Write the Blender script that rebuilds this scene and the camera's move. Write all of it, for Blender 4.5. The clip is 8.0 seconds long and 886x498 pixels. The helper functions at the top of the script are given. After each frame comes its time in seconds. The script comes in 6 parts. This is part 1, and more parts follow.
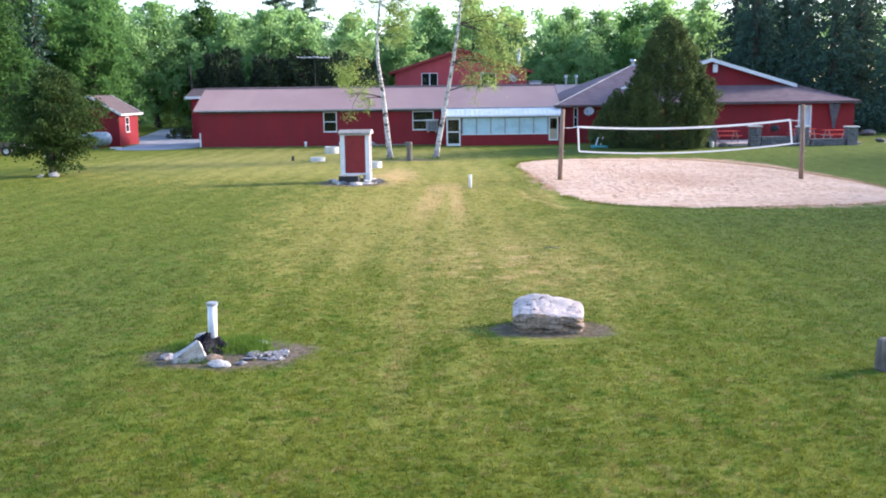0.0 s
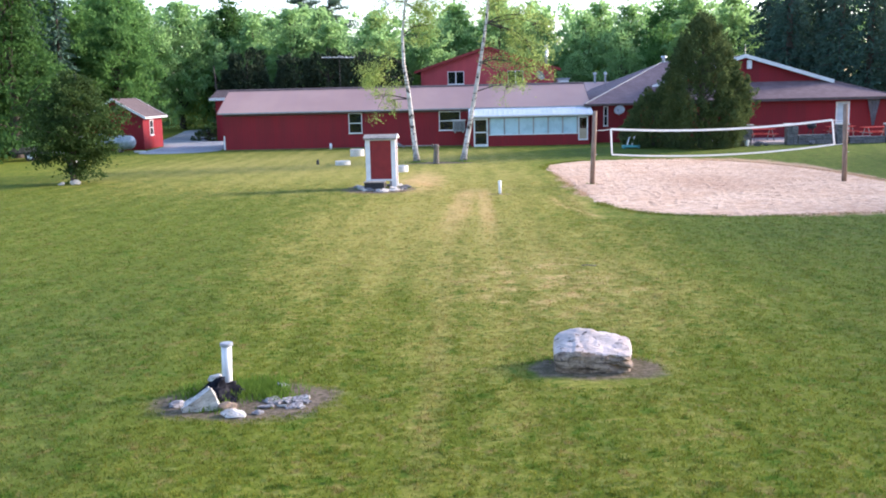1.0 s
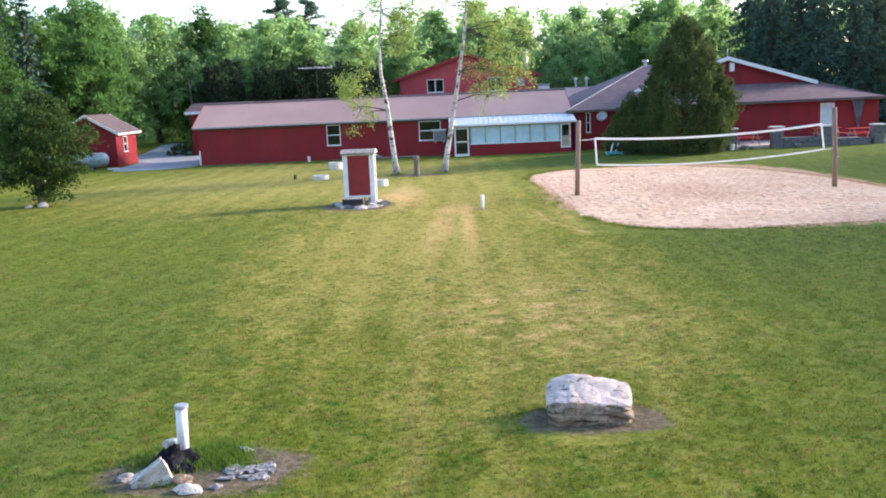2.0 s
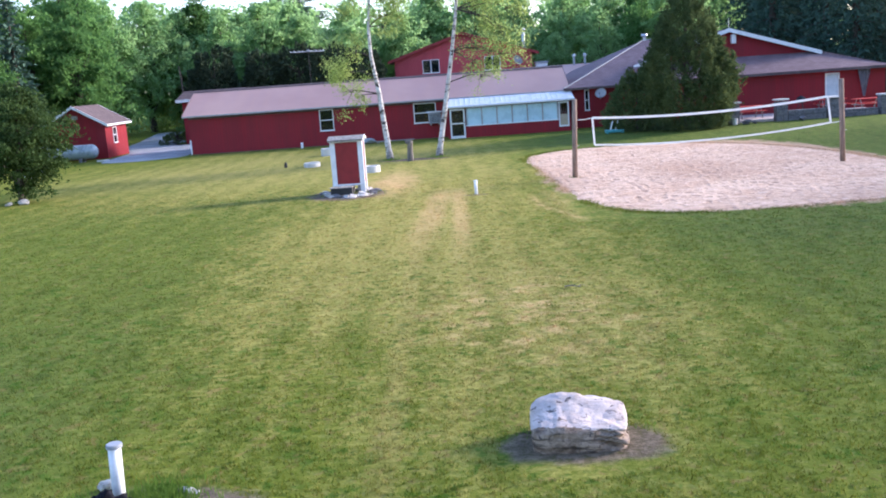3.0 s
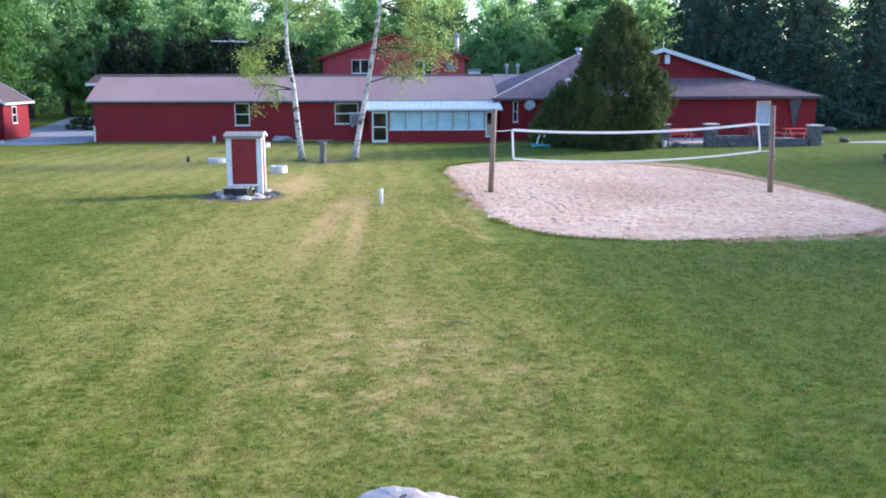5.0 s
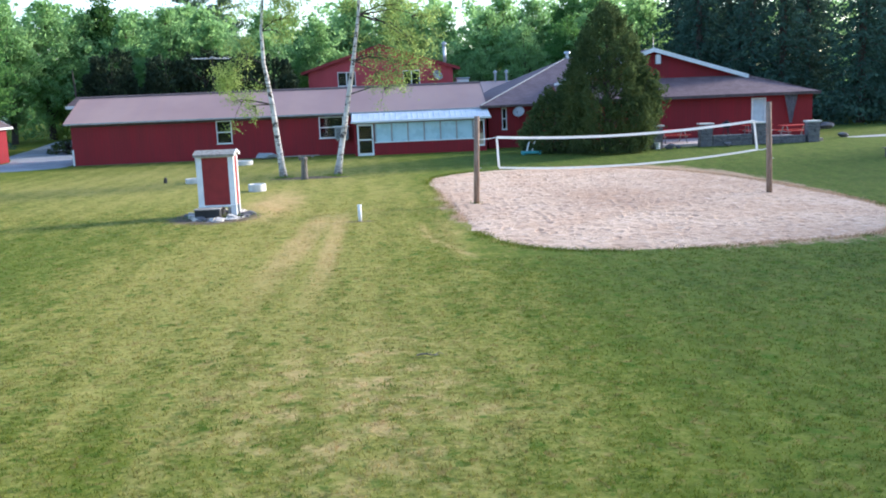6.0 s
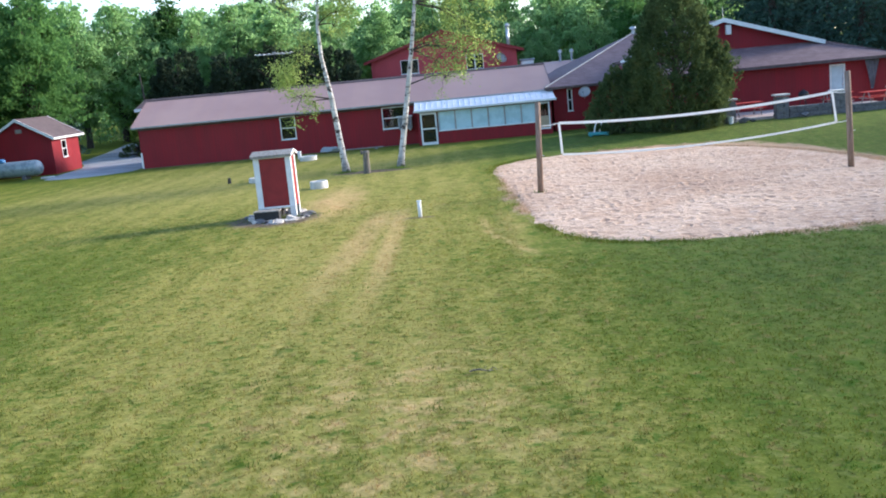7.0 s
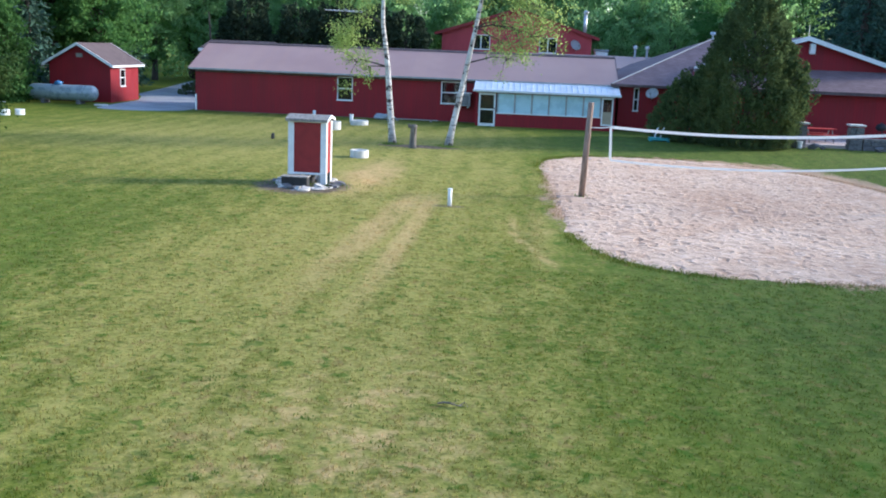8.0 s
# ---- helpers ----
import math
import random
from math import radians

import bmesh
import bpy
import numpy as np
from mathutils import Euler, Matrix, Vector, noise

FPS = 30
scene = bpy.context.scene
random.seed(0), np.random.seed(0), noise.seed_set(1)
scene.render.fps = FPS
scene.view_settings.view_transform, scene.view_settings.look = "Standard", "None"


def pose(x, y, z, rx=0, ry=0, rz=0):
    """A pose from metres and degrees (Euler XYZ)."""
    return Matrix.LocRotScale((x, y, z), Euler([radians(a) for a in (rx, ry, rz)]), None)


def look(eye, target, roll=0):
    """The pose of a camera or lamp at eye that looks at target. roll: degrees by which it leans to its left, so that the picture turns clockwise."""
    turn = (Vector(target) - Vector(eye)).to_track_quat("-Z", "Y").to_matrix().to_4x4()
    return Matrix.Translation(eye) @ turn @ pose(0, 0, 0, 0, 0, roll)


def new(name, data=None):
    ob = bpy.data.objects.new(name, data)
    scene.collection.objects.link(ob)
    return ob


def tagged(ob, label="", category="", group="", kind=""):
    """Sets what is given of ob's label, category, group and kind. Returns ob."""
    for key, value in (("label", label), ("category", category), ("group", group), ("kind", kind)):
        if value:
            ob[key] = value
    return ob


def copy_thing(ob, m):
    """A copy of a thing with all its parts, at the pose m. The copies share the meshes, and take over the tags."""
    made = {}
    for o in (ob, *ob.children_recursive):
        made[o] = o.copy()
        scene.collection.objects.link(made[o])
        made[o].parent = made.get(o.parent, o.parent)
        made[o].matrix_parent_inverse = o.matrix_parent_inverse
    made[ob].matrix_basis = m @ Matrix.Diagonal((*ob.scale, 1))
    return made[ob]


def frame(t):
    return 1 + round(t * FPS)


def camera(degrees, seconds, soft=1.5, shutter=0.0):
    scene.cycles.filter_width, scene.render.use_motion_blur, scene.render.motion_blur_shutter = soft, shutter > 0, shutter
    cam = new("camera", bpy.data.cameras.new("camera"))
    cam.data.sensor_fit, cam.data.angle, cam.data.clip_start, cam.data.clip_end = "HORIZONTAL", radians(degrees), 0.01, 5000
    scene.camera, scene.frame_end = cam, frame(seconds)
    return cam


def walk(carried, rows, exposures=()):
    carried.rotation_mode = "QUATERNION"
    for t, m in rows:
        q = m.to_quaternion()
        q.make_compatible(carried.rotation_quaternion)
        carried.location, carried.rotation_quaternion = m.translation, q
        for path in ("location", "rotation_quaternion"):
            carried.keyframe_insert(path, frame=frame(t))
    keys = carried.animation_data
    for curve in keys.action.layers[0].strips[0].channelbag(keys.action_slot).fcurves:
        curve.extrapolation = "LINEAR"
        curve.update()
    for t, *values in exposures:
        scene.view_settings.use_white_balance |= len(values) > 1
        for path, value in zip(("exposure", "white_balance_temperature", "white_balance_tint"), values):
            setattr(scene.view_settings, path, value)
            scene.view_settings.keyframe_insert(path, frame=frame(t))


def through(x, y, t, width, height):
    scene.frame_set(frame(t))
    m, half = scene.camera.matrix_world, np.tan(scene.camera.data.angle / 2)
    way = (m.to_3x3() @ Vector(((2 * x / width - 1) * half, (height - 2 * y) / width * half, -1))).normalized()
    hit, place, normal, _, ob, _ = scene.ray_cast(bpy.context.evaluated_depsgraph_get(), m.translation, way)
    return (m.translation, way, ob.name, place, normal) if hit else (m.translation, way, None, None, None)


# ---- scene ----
cam = camera(48.8, 8.0, 1.9)
PATH = [
    (0, (-0.259, 0.108, 3.625), (-0.252, 2.083, 3.31), -0.7),
    (0.5, (-0.291, 0.776, 3.776), (-0.323, 2.749, 3.451), -0.4),
    (1, (-0.352, 1.387, 3.929), (-0.399, 3.36, 3.606), -1.3),
    (1.5, (-0.397, 2.04, 4.052), (-0.446, 4.015, 3.737), -4.7),
    (2, (-0.291, 2.729, 4.169), (-0.305, 4.704, 3.856), -2.5),
    (2.2, (-0.229, 2.985, 4.162), (-0.235, 4.959, 3.842), -3.0),
    (3.3, (0.240, 4.524, 4.267), (0.209, 6.489, 3.897), -4.2),
    (3.5, (0.279, 4.72, 4.29), (0.262, 6.684, 3.909), -3.1),
    (4, (0.547, 5.455, 4.215), (0.581, 7.428, 3.89), -2.4),
    (4.5, (0.867, 6.156, 4.117), (0.957, 8.131, 3.819), -3.1),
    (5, (1.179, 6.9, 4.032), (1.293, 8.866, 3.685), -0.1),
    (5.2, (1.346, 7.268, 4.047), (1.465, 9.236, 3.711), -0.7),
    (6.3, (1.884, 8.781, 3.880), (1.971, 10.754, 3.563), -3.1),
    (6.5, (1.921, 8.859, 3.879), (1.972, 10.835, 3.577), -3.8),
    (7, (2.238, 9.469, 4.114), (2.195, 11.438, 3.762), -5.4),
    (7.5, (2.645, 10.157, 4.347), (2.559, 12.12, 3.976), -2.0),
    (8, (3.045, 10.896, 4.417), (2.893, 12.849, 4.012), 2.3),
]
EXPOSURE, KELVIN, TINT = 1.80, 5900, 12
walk(cam, [(t, look(eye, target, roll)) for t, eye, target, roll in PATH],
     [(0, EXPOSURE + 0.03, KELVIN, TINT + 9), (1, EXPOSURE, KELVIN + 60, TINT + 10), (1.5, EXPOSURE - 0.05, KELVIN - 60, TINT + 9), (2, EXPOSURE - 0.03, KELVIN + 350, TINT + 7), (3.5, EXPOSURE - 0.12, KELVIN - 520, TINT + 14),
      (4, EXPOSURE - 0.15, KELVIN - 480, TINT + 14), (4.5, EXPOSURE - 0.14, KELVIN + 100, TINT + 7), (5, EXPOSURE - 0.18, KELVIN - 520, TINT + 8), (6.4, EXPOSURE - 0.22, KELVIN - 200, TINT - 2), (7, EXPOSURE - 0.26, KELVIN - 150, TINT + 1),
      (7.5, EXPOSURE - 0.30, KELVIN - 480, TINT + 6), (8, EXPOSURE - 0.35, KELVIN - 520, TINT)])

# ---- world, sun, exposure ----
SUN_AZ, SUN_EL = radians(20.0), radians(18.0)      # towards the sun: from +x turned to +y, and its height
world = bpy.data.worlds.new("sky")
scene.world = world
world.use_nodes = True
wn = world.node_tree
sky = wn.nodes.new("ShaderNodeTexSky")
sky.sky_type = "NISHITA"
sky.sun_disc = False
sky.sun_elevation = SUN_EL
sky.sun_rotation = math.pi / 2 - SUN_AZ
sky.air_density, sky.dust_density, sky.ozone_density = 1.0, 1.0, 1.5
bg = wn.nodes["Background"]
bg.inputs["Strength"].default_value = 0.15
wn.links.new(sky.outputs[0], bg.inputs[0])
sun = new("sun", bpy.data.lights.new("sun", "SUN"))
sun.data.energy, sun.data.angle, sun.data.color = 3.0, radians(12.0), (1.0, 0.87, 0.69)
sun.matrix_world = look((60, 20, 30), (60 - math.cos(SUN_AZ) * math.cos(SUN_EL), 20 - math.sin(SUN_AZ) * math.cos(SUN_EL), 30 - math.sin(SUN_EL)))


# ---- materials ----
def nodes_of(name):
    m = bpy.data.materials.new(name)
    m.use_nodes = True
    return m, m.node_tree.nodes, m.node_tree.links, m.node_tree.nodes["Principled BSDF"]


class Net:
    """Short hand for node trees."""

    def __init__(self, name):
        self.m, self.n, self.l, self.p = nodes_of(name)
        self.coord = self.n.new("ShaderNodeTexCoord").outputs["Object"]
        self.geo = self.n.new("ShaderNodeNewGeometry")
        self.info = self.n.new("ShaderNodeObjectInfo")

    def put(self, socket, value):
        if isinstance(value, bpy.types.NodeSocket):
            self.l.new(value, socket)
        elif isinstance(value, (tuple, list)) and len(value) == 3 and socket.type == "RGBA":
            socket.default_value = (*value, 1)
        else:
            socket.default_value = value

    def math(self, op, a, b=0.0, c=None, clamp=False):
        q = self.n.new("ShaderNodeMath")
        q.operation, q.use_clamp = op, clamp
        self.put(q.inputs[0], a), self.put(q.inputs[1], b)
        if c is not None:
            self.put(q.inputs[2], c)
        return q.outputs[0]

    def scaled(self, scale, source=None):
        q = self.n.new("ShaderNodeMapping")
        self.l.new(source or self.coord, q.inputs["Vector"])
        q.inputs["Scale"].default_value = scale
        return q.outputs[0]

    def noise(self, scale, detail=4.0, rough=0.55, vector=None, distortion=0.0):
        q = self.n.new("ShaderNodeTexNoise")
        self.l.new(vector or self.coord, q.inputs["Vector"])
        q.inputs["Scale"].default_value, q.inputs["Detail"].default_value, q.inputs["Roughness"].default_value = scale, detail, rough
        q.inputs["Distortion"].default_value = distortion
        return q.outputs["Fac"]

    def noise_vector(self, scale):
        q = self.n.new("ShaderNodeTexNoise")
        self.l.new(self.coord, q.inputs["Vector"])
        q.inputs["Scale"].default_value = scale
        return q.outputs["Color"]

    def ramp(self, value, lo, hi, a=0.0, b=1.0):
        q = self.n.new("ShaderNodeMapRange")
        q.interpolation_type = "SMOOTHSTEP"
        self.put(q.inputs[0], value)
        for i, v in zip((1, 2, 3, 4), (lo, hi, a, b)):
            self.put(q.inputs[i], v)
        return q.outputs[0]

    def mix(self, fac, a, b, blend="MIX"):
        q = self.n.new("ShaderNodeMix")
        q.data_type, q.blend_type = "RGBA", blend
        self.put(q.inputs[0], fac), self.put(q.inputs[6], a), self.put(q.inputs[7], b)
        return q.outputs[2]

    def bump(self, height, strength=0.4, distance=0.02):
        q = self.n.new("ShaderNodeBump")
        q.inputs["Strength"].default_value, q.inputs["Distance"].default_value = strength, distance
        self.l.new(height, q.inputs["Height"])
        self.l.new(q.outputs[0], self.p.inputs["Normal"])

    def done(self, colour, rough=0.7, metal=0.0, spec=0.4):
        self.put(self.p.inputs["Base Color"], colour)
        self.put(self.p.inputs["Roughness"], rough)
        self.put(self.p.inputs["Metallic"], metal)
        self.put(self.p.inputs["Specular IOR Level"], spec)
        return self.m


def plain(name, a, b, scale=6.0, rough=0.6, metal=0.0, bump=0.2, distance=0.004, fine=60.0, spec=0.4):
    """Two tones mottled at two scales, with a fine relief."""
    s = Net(name)
    big, small = s.noise(scale, 5), s.noise(fine, 3)
    tone = s.math("ADD", s.math("MULTIPLY", big, 0.65), s.math("MULTIPLY", small, 0.35))
    colour = s.mix(s.ramp(tone, 0.36, 0.64), a, b)
    s.bump(tone, bump, distance)
    return s.done(colour, s.ramp(big, 0.3, 0.7, rough - 0.08, rough + 0.08), metal, spec)


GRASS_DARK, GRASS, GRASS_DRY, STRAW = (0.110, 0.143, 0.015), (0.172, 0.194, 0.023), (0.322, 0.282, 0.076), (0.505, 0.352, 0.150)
# lush side grass, its tones darkened for shade and lens vignette
LUSH_SHADE_DARK, LUSH_SHADE = (0.054, 0.090, 0.019), (0.104, 0.150, 0.035)


def lawn_material(name="mown_grass", blades=False):
    s = Net(name)
    source = s.geo.outputs["Position"]
    sep = s.n.new("ShaderNodeSeparateXYZ")
    s.l.new(source, sep.inputs[0])
    x, y = sep.outputs[0], sep.outputs[1]
    warp = s.math("MULTIPLY", s.math("SUBTRACT", s.noise(0.9, 4, vector=source), 0.5), 1.6)
    wx = s.math("ADD", x, warp)

    def blob(cx, cy, rx, ry, inner=0.55, power=1.0):
        dx = s.math("DIVIDE", s.math("SUBTRACT", wx, cx), rx)
        dy = s.math("DIVIDE", s.math("SUBTRACT", y, cy), ry)
        r = s.math("SQRT", s.math("ADD", s.math("MULTIPLY", dx, dx), s.math("MULTIPLY", dy, dy)))
        return s.math("MULTIPLY", s.ramp(r, inner, 1.0, 1.0, 0.0), power)

    def blob_tight(cx, cy, rx, ry, power=1.0):
        w = s.math("ADD", s.noise(2.2, 4, vector=source), -0.5)
        dx = s.math("DIVIDE", s.math("SUBTRACT", x, cx), rx)
        dy = s.math("DIVIDE", s.math("SUBTRACT", y, cy), ry)
        r = s.math("SQRT", s.math("ADD", s.math("MULTIPLY", dx, dx), s.math("MULTIPLY", dy, dy)))
        r = s.math("ADD", r, s.math("MULTIPLY", w, 0.7))
        return s.math("MULTIPLY", s.ramp(r, 0.72, 1.02, 1.0, 0.0), power)

    along = s.scaled((1.0, 0.4, 1.0), source)
    patch = s.noise(0.30, 5, 0.6, vector=along)
    mid = s.noise(1.6, 6, 0.7, vector=along)
    tuft = s.noise(3.6, 4, 0.6, vector=s.scaled((1.0, 0.75, 1.0), source), distortion=0.3)
    fine = s.noise(9.0, 5, 0.75, vector=source)
    speck = s.noise(38.0, 3, 0.65, vector=source)
    # mower passes run along y, wandering a little
    wander = s.math("MULTIPLY", s.math("SUBTRACT", s.noise(0.12, 2, vector=source), 0.5), 1.4)
    lane = s.n.new("ShaderNodeMath")
    lane.operation = "SINE"
    s.put(lane.inputs[0], s.math("MULTIPLY", s.math("ADD", s.math("ADD", x, wander), s.math("MULTIPLY", mid, 0.45)), 5.2))
    stripes = s.math("MULTIPLY", lane.outputs[0], 0.5)
    dry = s.math("ADD", s.math("MULTIPLY", patch, 0.35), s.math("ADD", s.math("MULTIPLY", mid, 0.35), s.math("MULTIPLY", tuft, 0.3)))
    dry = s.math("ADD", dry, s.math("MULTIPLY", stripes, 0.04))
    # the worn middle of the lawn is drier; far turf painted lighter for lit tips
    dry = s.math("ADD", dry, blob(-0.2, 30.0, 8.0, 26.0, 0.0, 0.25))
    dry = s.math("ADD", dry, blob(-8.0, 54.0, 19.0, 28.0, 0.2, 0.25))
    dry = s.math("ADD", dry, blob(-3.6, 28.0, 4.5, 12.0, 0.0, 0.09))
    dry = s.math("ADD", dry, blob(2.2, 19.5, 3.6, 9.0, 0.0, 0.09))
    dry = s.math("ADD", dry, s.math("MULTIPLY", s.math("SUBTRACT", fine, 0.5), 0.45))
    green = s.mix(s.ramp(mid, 0.3, 0.7), GRASS_DARK, GRASS)
    # lusher growth along both sides, with edge shade and lens vignette painted in
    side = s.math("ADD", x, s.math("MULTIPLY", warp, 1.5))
    lush_shade = s.math("MULTIPLY", s.ramp(side, -2.0, -7.0, 0.0, 0.85), s.ramp(y, 13.0, 30.0, 1.0, 0.5))
    lush_shade = s.math("MULTIPLY", lush_shade, s.ramp(y, 36.0, 58.0, 1.0, 0.15))
    lush_shade = s.math("MAXIMUM", lush_shade, s.math("MULTIPLY", s.ramp(side, 2.6, 7.4), s.ramp(y, 19.0, 28.5, 0.5, 0.82)))
    lush_shade = s.math("MULTIPLY", lush_shade, s.ramp(tuft, 0.3, 0.6, 1.0, 0.78))
    rich = s.mix(s.ramp(s.math("ADD", s.math("MULTIPLY", mid, 0.5), s.math("MULTIPLY", tuft, 0.5)), 0.34, 0.66), LUSH_SHADE_DARK, LUSH_SHADE)
    green = s.mix(lush_shade, green, rich)
    dry = s.math("SUBTRACT", dry, s.math("MULTIPLY", lush_shade, 0.15))
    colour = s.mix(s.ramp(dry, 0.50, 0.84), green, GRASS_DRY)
    thin_out = s.math("SUBTRACT", 1.0, s.math("MULTIPLY", lush_shade, 0.4))
    weeds = s.noise(6.5, 2, 0.5, vector=s.scaled((0.8, 1.0, 1.0), source), distortion=0.6)
    colour = s.mix(s.ramp(weeds, 0.645, 0.70, 0.0, 0.65), colour, (0.038, 0.070, 0.007))
    clover = s.noise(3.2, 5, 0.65, vector=source, distortion=0.5)
    thatch = s.noise(4.7, 5, 0.65, vector=s.scaled((1.0, 0.8, 1.0), source), distortion=0.7)
    colour = s.mix(s.math("MULTIPLY", s.ramp(thatch, 0.54, 0.68, 0.0, 0.5), thin_out), colour, (0.262, 0.165, 0.070))
    pale = s.noise(6.3, 5, 0.65, vector=s.scaled((0.9, 1.0, 1.3), source), distortion=0.4)
    colour = s.mix(s.math("MULTIPLY", s.ramp(pale, 0.53, 0.66, 0.0, 0.5), thin_out), colour, (0.212, 0.230, 0.060))
    colour = s.mix(s.ramp(clover, 0.55, 0.65, 0.0, 0.7), colour, (0.056, 0.123, 0.010))
    straw = s.noise(11.0, 3, 0.6, vector=s.scaled((1.0, 0.6, 1.0), source), distortion=0.5)
    colour = s.mix(s.math("MULTIPLY", s.ramp(straw, 0.60, 0.74, 0.0, 0.45), thin_out), colour, (0.289, 0.246, 0.076))

    # bare and scorched places
    def band(line, half, y0, y1, fade, power):
        d = s.math("ABSOLUTE", s.math("ADD", s.math("SUBTRACT", x, line), s.math("MULTIPLY", warp, 0.16)))
        ends = s.math("MULTIPLY", s.ramp(y, y0, y0 + fade), s.ramp(y, y1 - 3.0, y1, 1.0, 0.0))
        return s.math("MULTIPLY", s.math("MULTIPLY", s.ramp(d, half * 0.25, half, 1.0, 0.0), ends), power)

    tan = band(s.math("ADD", -2.25, s.math("MULTIPLY", y, 0.05)), 0.62, 26.0, 42.0, 8.0, 0.78)
    tan = s.math("ADD", tan, band(s.math("ADD", 0.18, s.math("MULTIPLY", y, 0.005)), 0.38, 24.0, 42.0, 9.0, 0.72))
    tan = s.math("ADD", tan, band(-0.82, 0.26, 8.0, 30.0, 5.0, 0.16))
    bend = s.math("SUBTRACT", 37.2, y)
    arc = s.math("ADD", 2.83, s.math("MULTIPLY", s.math("MULTIPLY", bend, bend), 0.0314))
    tan = s.math("ADD", tan, s.math("MULTIPLY", band(arc, 0.2, 30.2, 39.5, 1.2, 0.5), s.ramp(mid, 0.38, 0.6, 0.2, 1.0)))
    tan = s.math("ADD", tan, blob(-2.2, 44.6, 1.45, 7.2, 0.0, 1.2))
    tan = s.math("ADD", tan, blob(3.5, 36.0, 0.6, 6.5, 0.1, 0.3))
    scorch = s.ramp(s.noise(1.5, 5, 0.65, vector=source, distortion=0.5), 0.44, 0.60)
    tan = s.math("ADD", tan, s.math("MULTIPLY", blob(1.35, 20.8, 2.6, 5.0, 0.1, 1.0), s.math("MULTIPLY", scorch, s.ramp(tuft, 0.38, 0.58, 0.25, 1.0))))
    tan = s.math("MULTIPLY", tan, s.ramp(s.math("ADD", s.math("MULTIPLY", fine, 0.5), s.math("MULTIPLY", mid, 0.5)), 0.25, 0.6), clamp=True)
    colour = s.mix(tan, colour, STRAW)
    # sand trodden out over the court's edge
    ex = s.math("POWER", s.math("ABSOLUTE", s.math("DIVIDE", s.math("SUBTRACT", x, 10.75), 6.95)), 3.0)
    ey = s.math("POWER", s.math("ABSOLUTE", s.math("DIVIDE", s.math("SUBTRACT", y, 43.3), 12.1)), 3.0)
    rim = s.math("ADD", s.math("ADD", ex, ey), s.math("ADD", s.math("MULTIPLY", s.math("SUBTRACT", mid, 0.5), 0.8), s.math("MULTIPLY", s.math("SUBTRACT", fine, 0.5), 0.7)))
    colour = s.mix(s.ramp(rim, 0.88, 1.04, 0.85, 0.0), colour, (0.499, 0.335, 0.224))
    soil = s.math("ADD", blob_tight(1.46, 14.42, 1.05, 0.72, 0.9), blob_tight(-3.15, 13.15, 1.3, 0.9, 0.95))
    soil = s.math("ADD", soil, blob_tight(-3.85, 41.1, 1.65, 1.95, 1.0))
    soil = s.math("ADD", soil, blob_tight(-1.7, 54.9, 2.1, 0.7, 1.0), clamp=True)
    soil = s.math("ADD", soil, blob_tight(1.0, 38.9, 0.5, 0.3, 0.7), clamp=True)
    soil = s.math("MULTIPLY", soil, s.ramp(fine, 0.25, 0.5, 0.55, 1.0))
    if blades:
        # blades keep to the turf: none of the soil's colour, and a shade per blade
        tone = s.ramp(s.geo.outputs["Random Per Island"], 0.0, 1.0, 0.78, 1.2)
        hsv = s.n.new("ShaderNodeHueSaturation")
        s.put(hsv.inputs["Hue"], s.ramp(s.math("FRACT", s.math("MULTIPLY", s.geo.outputs["Random Per Island"], 7.3)), 0.0, 1.0, 0.475, 0.525))
        s.put(hsv.inputs["Value"], s.math("ADD", tone, s.math("MULTIPLY", stripes, 0.07))), s.put(hsv.inputs["Color"], colour)
        colour = hsv.outputs[0]
        s.done(colour, 0.8, spec=0.05)
        thin, both = s.n.new("ShaderNodeBsdfTranslucent"), s.n.new("ShaderNodeMixShader")
        s.put(thin.inputs["Color"], colour)
        both.inputs[0].default_value = 0.45
        s.l.new(s.p.outputs[0], both.inputs[1]), s.l.new(thin.outputs[0], both.inputs[2])
        s.l.new(both.outputs[0], s.n["Material Output"].inputs[0])
        return s.m
    earth = s.mix(s.ramp(fine, 0.3, 0.7), (0.092, 0.070, 0.050), (0.215, 0.163, 0.122))
    colour = s.mix(soil, colour, earth)
    hsv = s.n.new("ShaderNodeHueSaturation")
    s.put(hsv.inputs["Value"], s.math("ADD", s.ramp(s.math("ADD", s.math("MULTIPLY", fine, 0.6), s.math("MULTIPLY", speck, 0.4)), 0.32, 0.66, 0.74, 1.16), s.math("MULTIPLY", stripes, 0.06)))
    s.put(hsv.inputs["Color"], colour)
    s.bump(s.math("ADD", s.math("MULTIPLY", fine, 0.7), s.math("MULTIPLY", speck, 0.3)), 0.6, 0.05)
    return s.done(hsv.outputs[0], 0.9, spec=0.05)


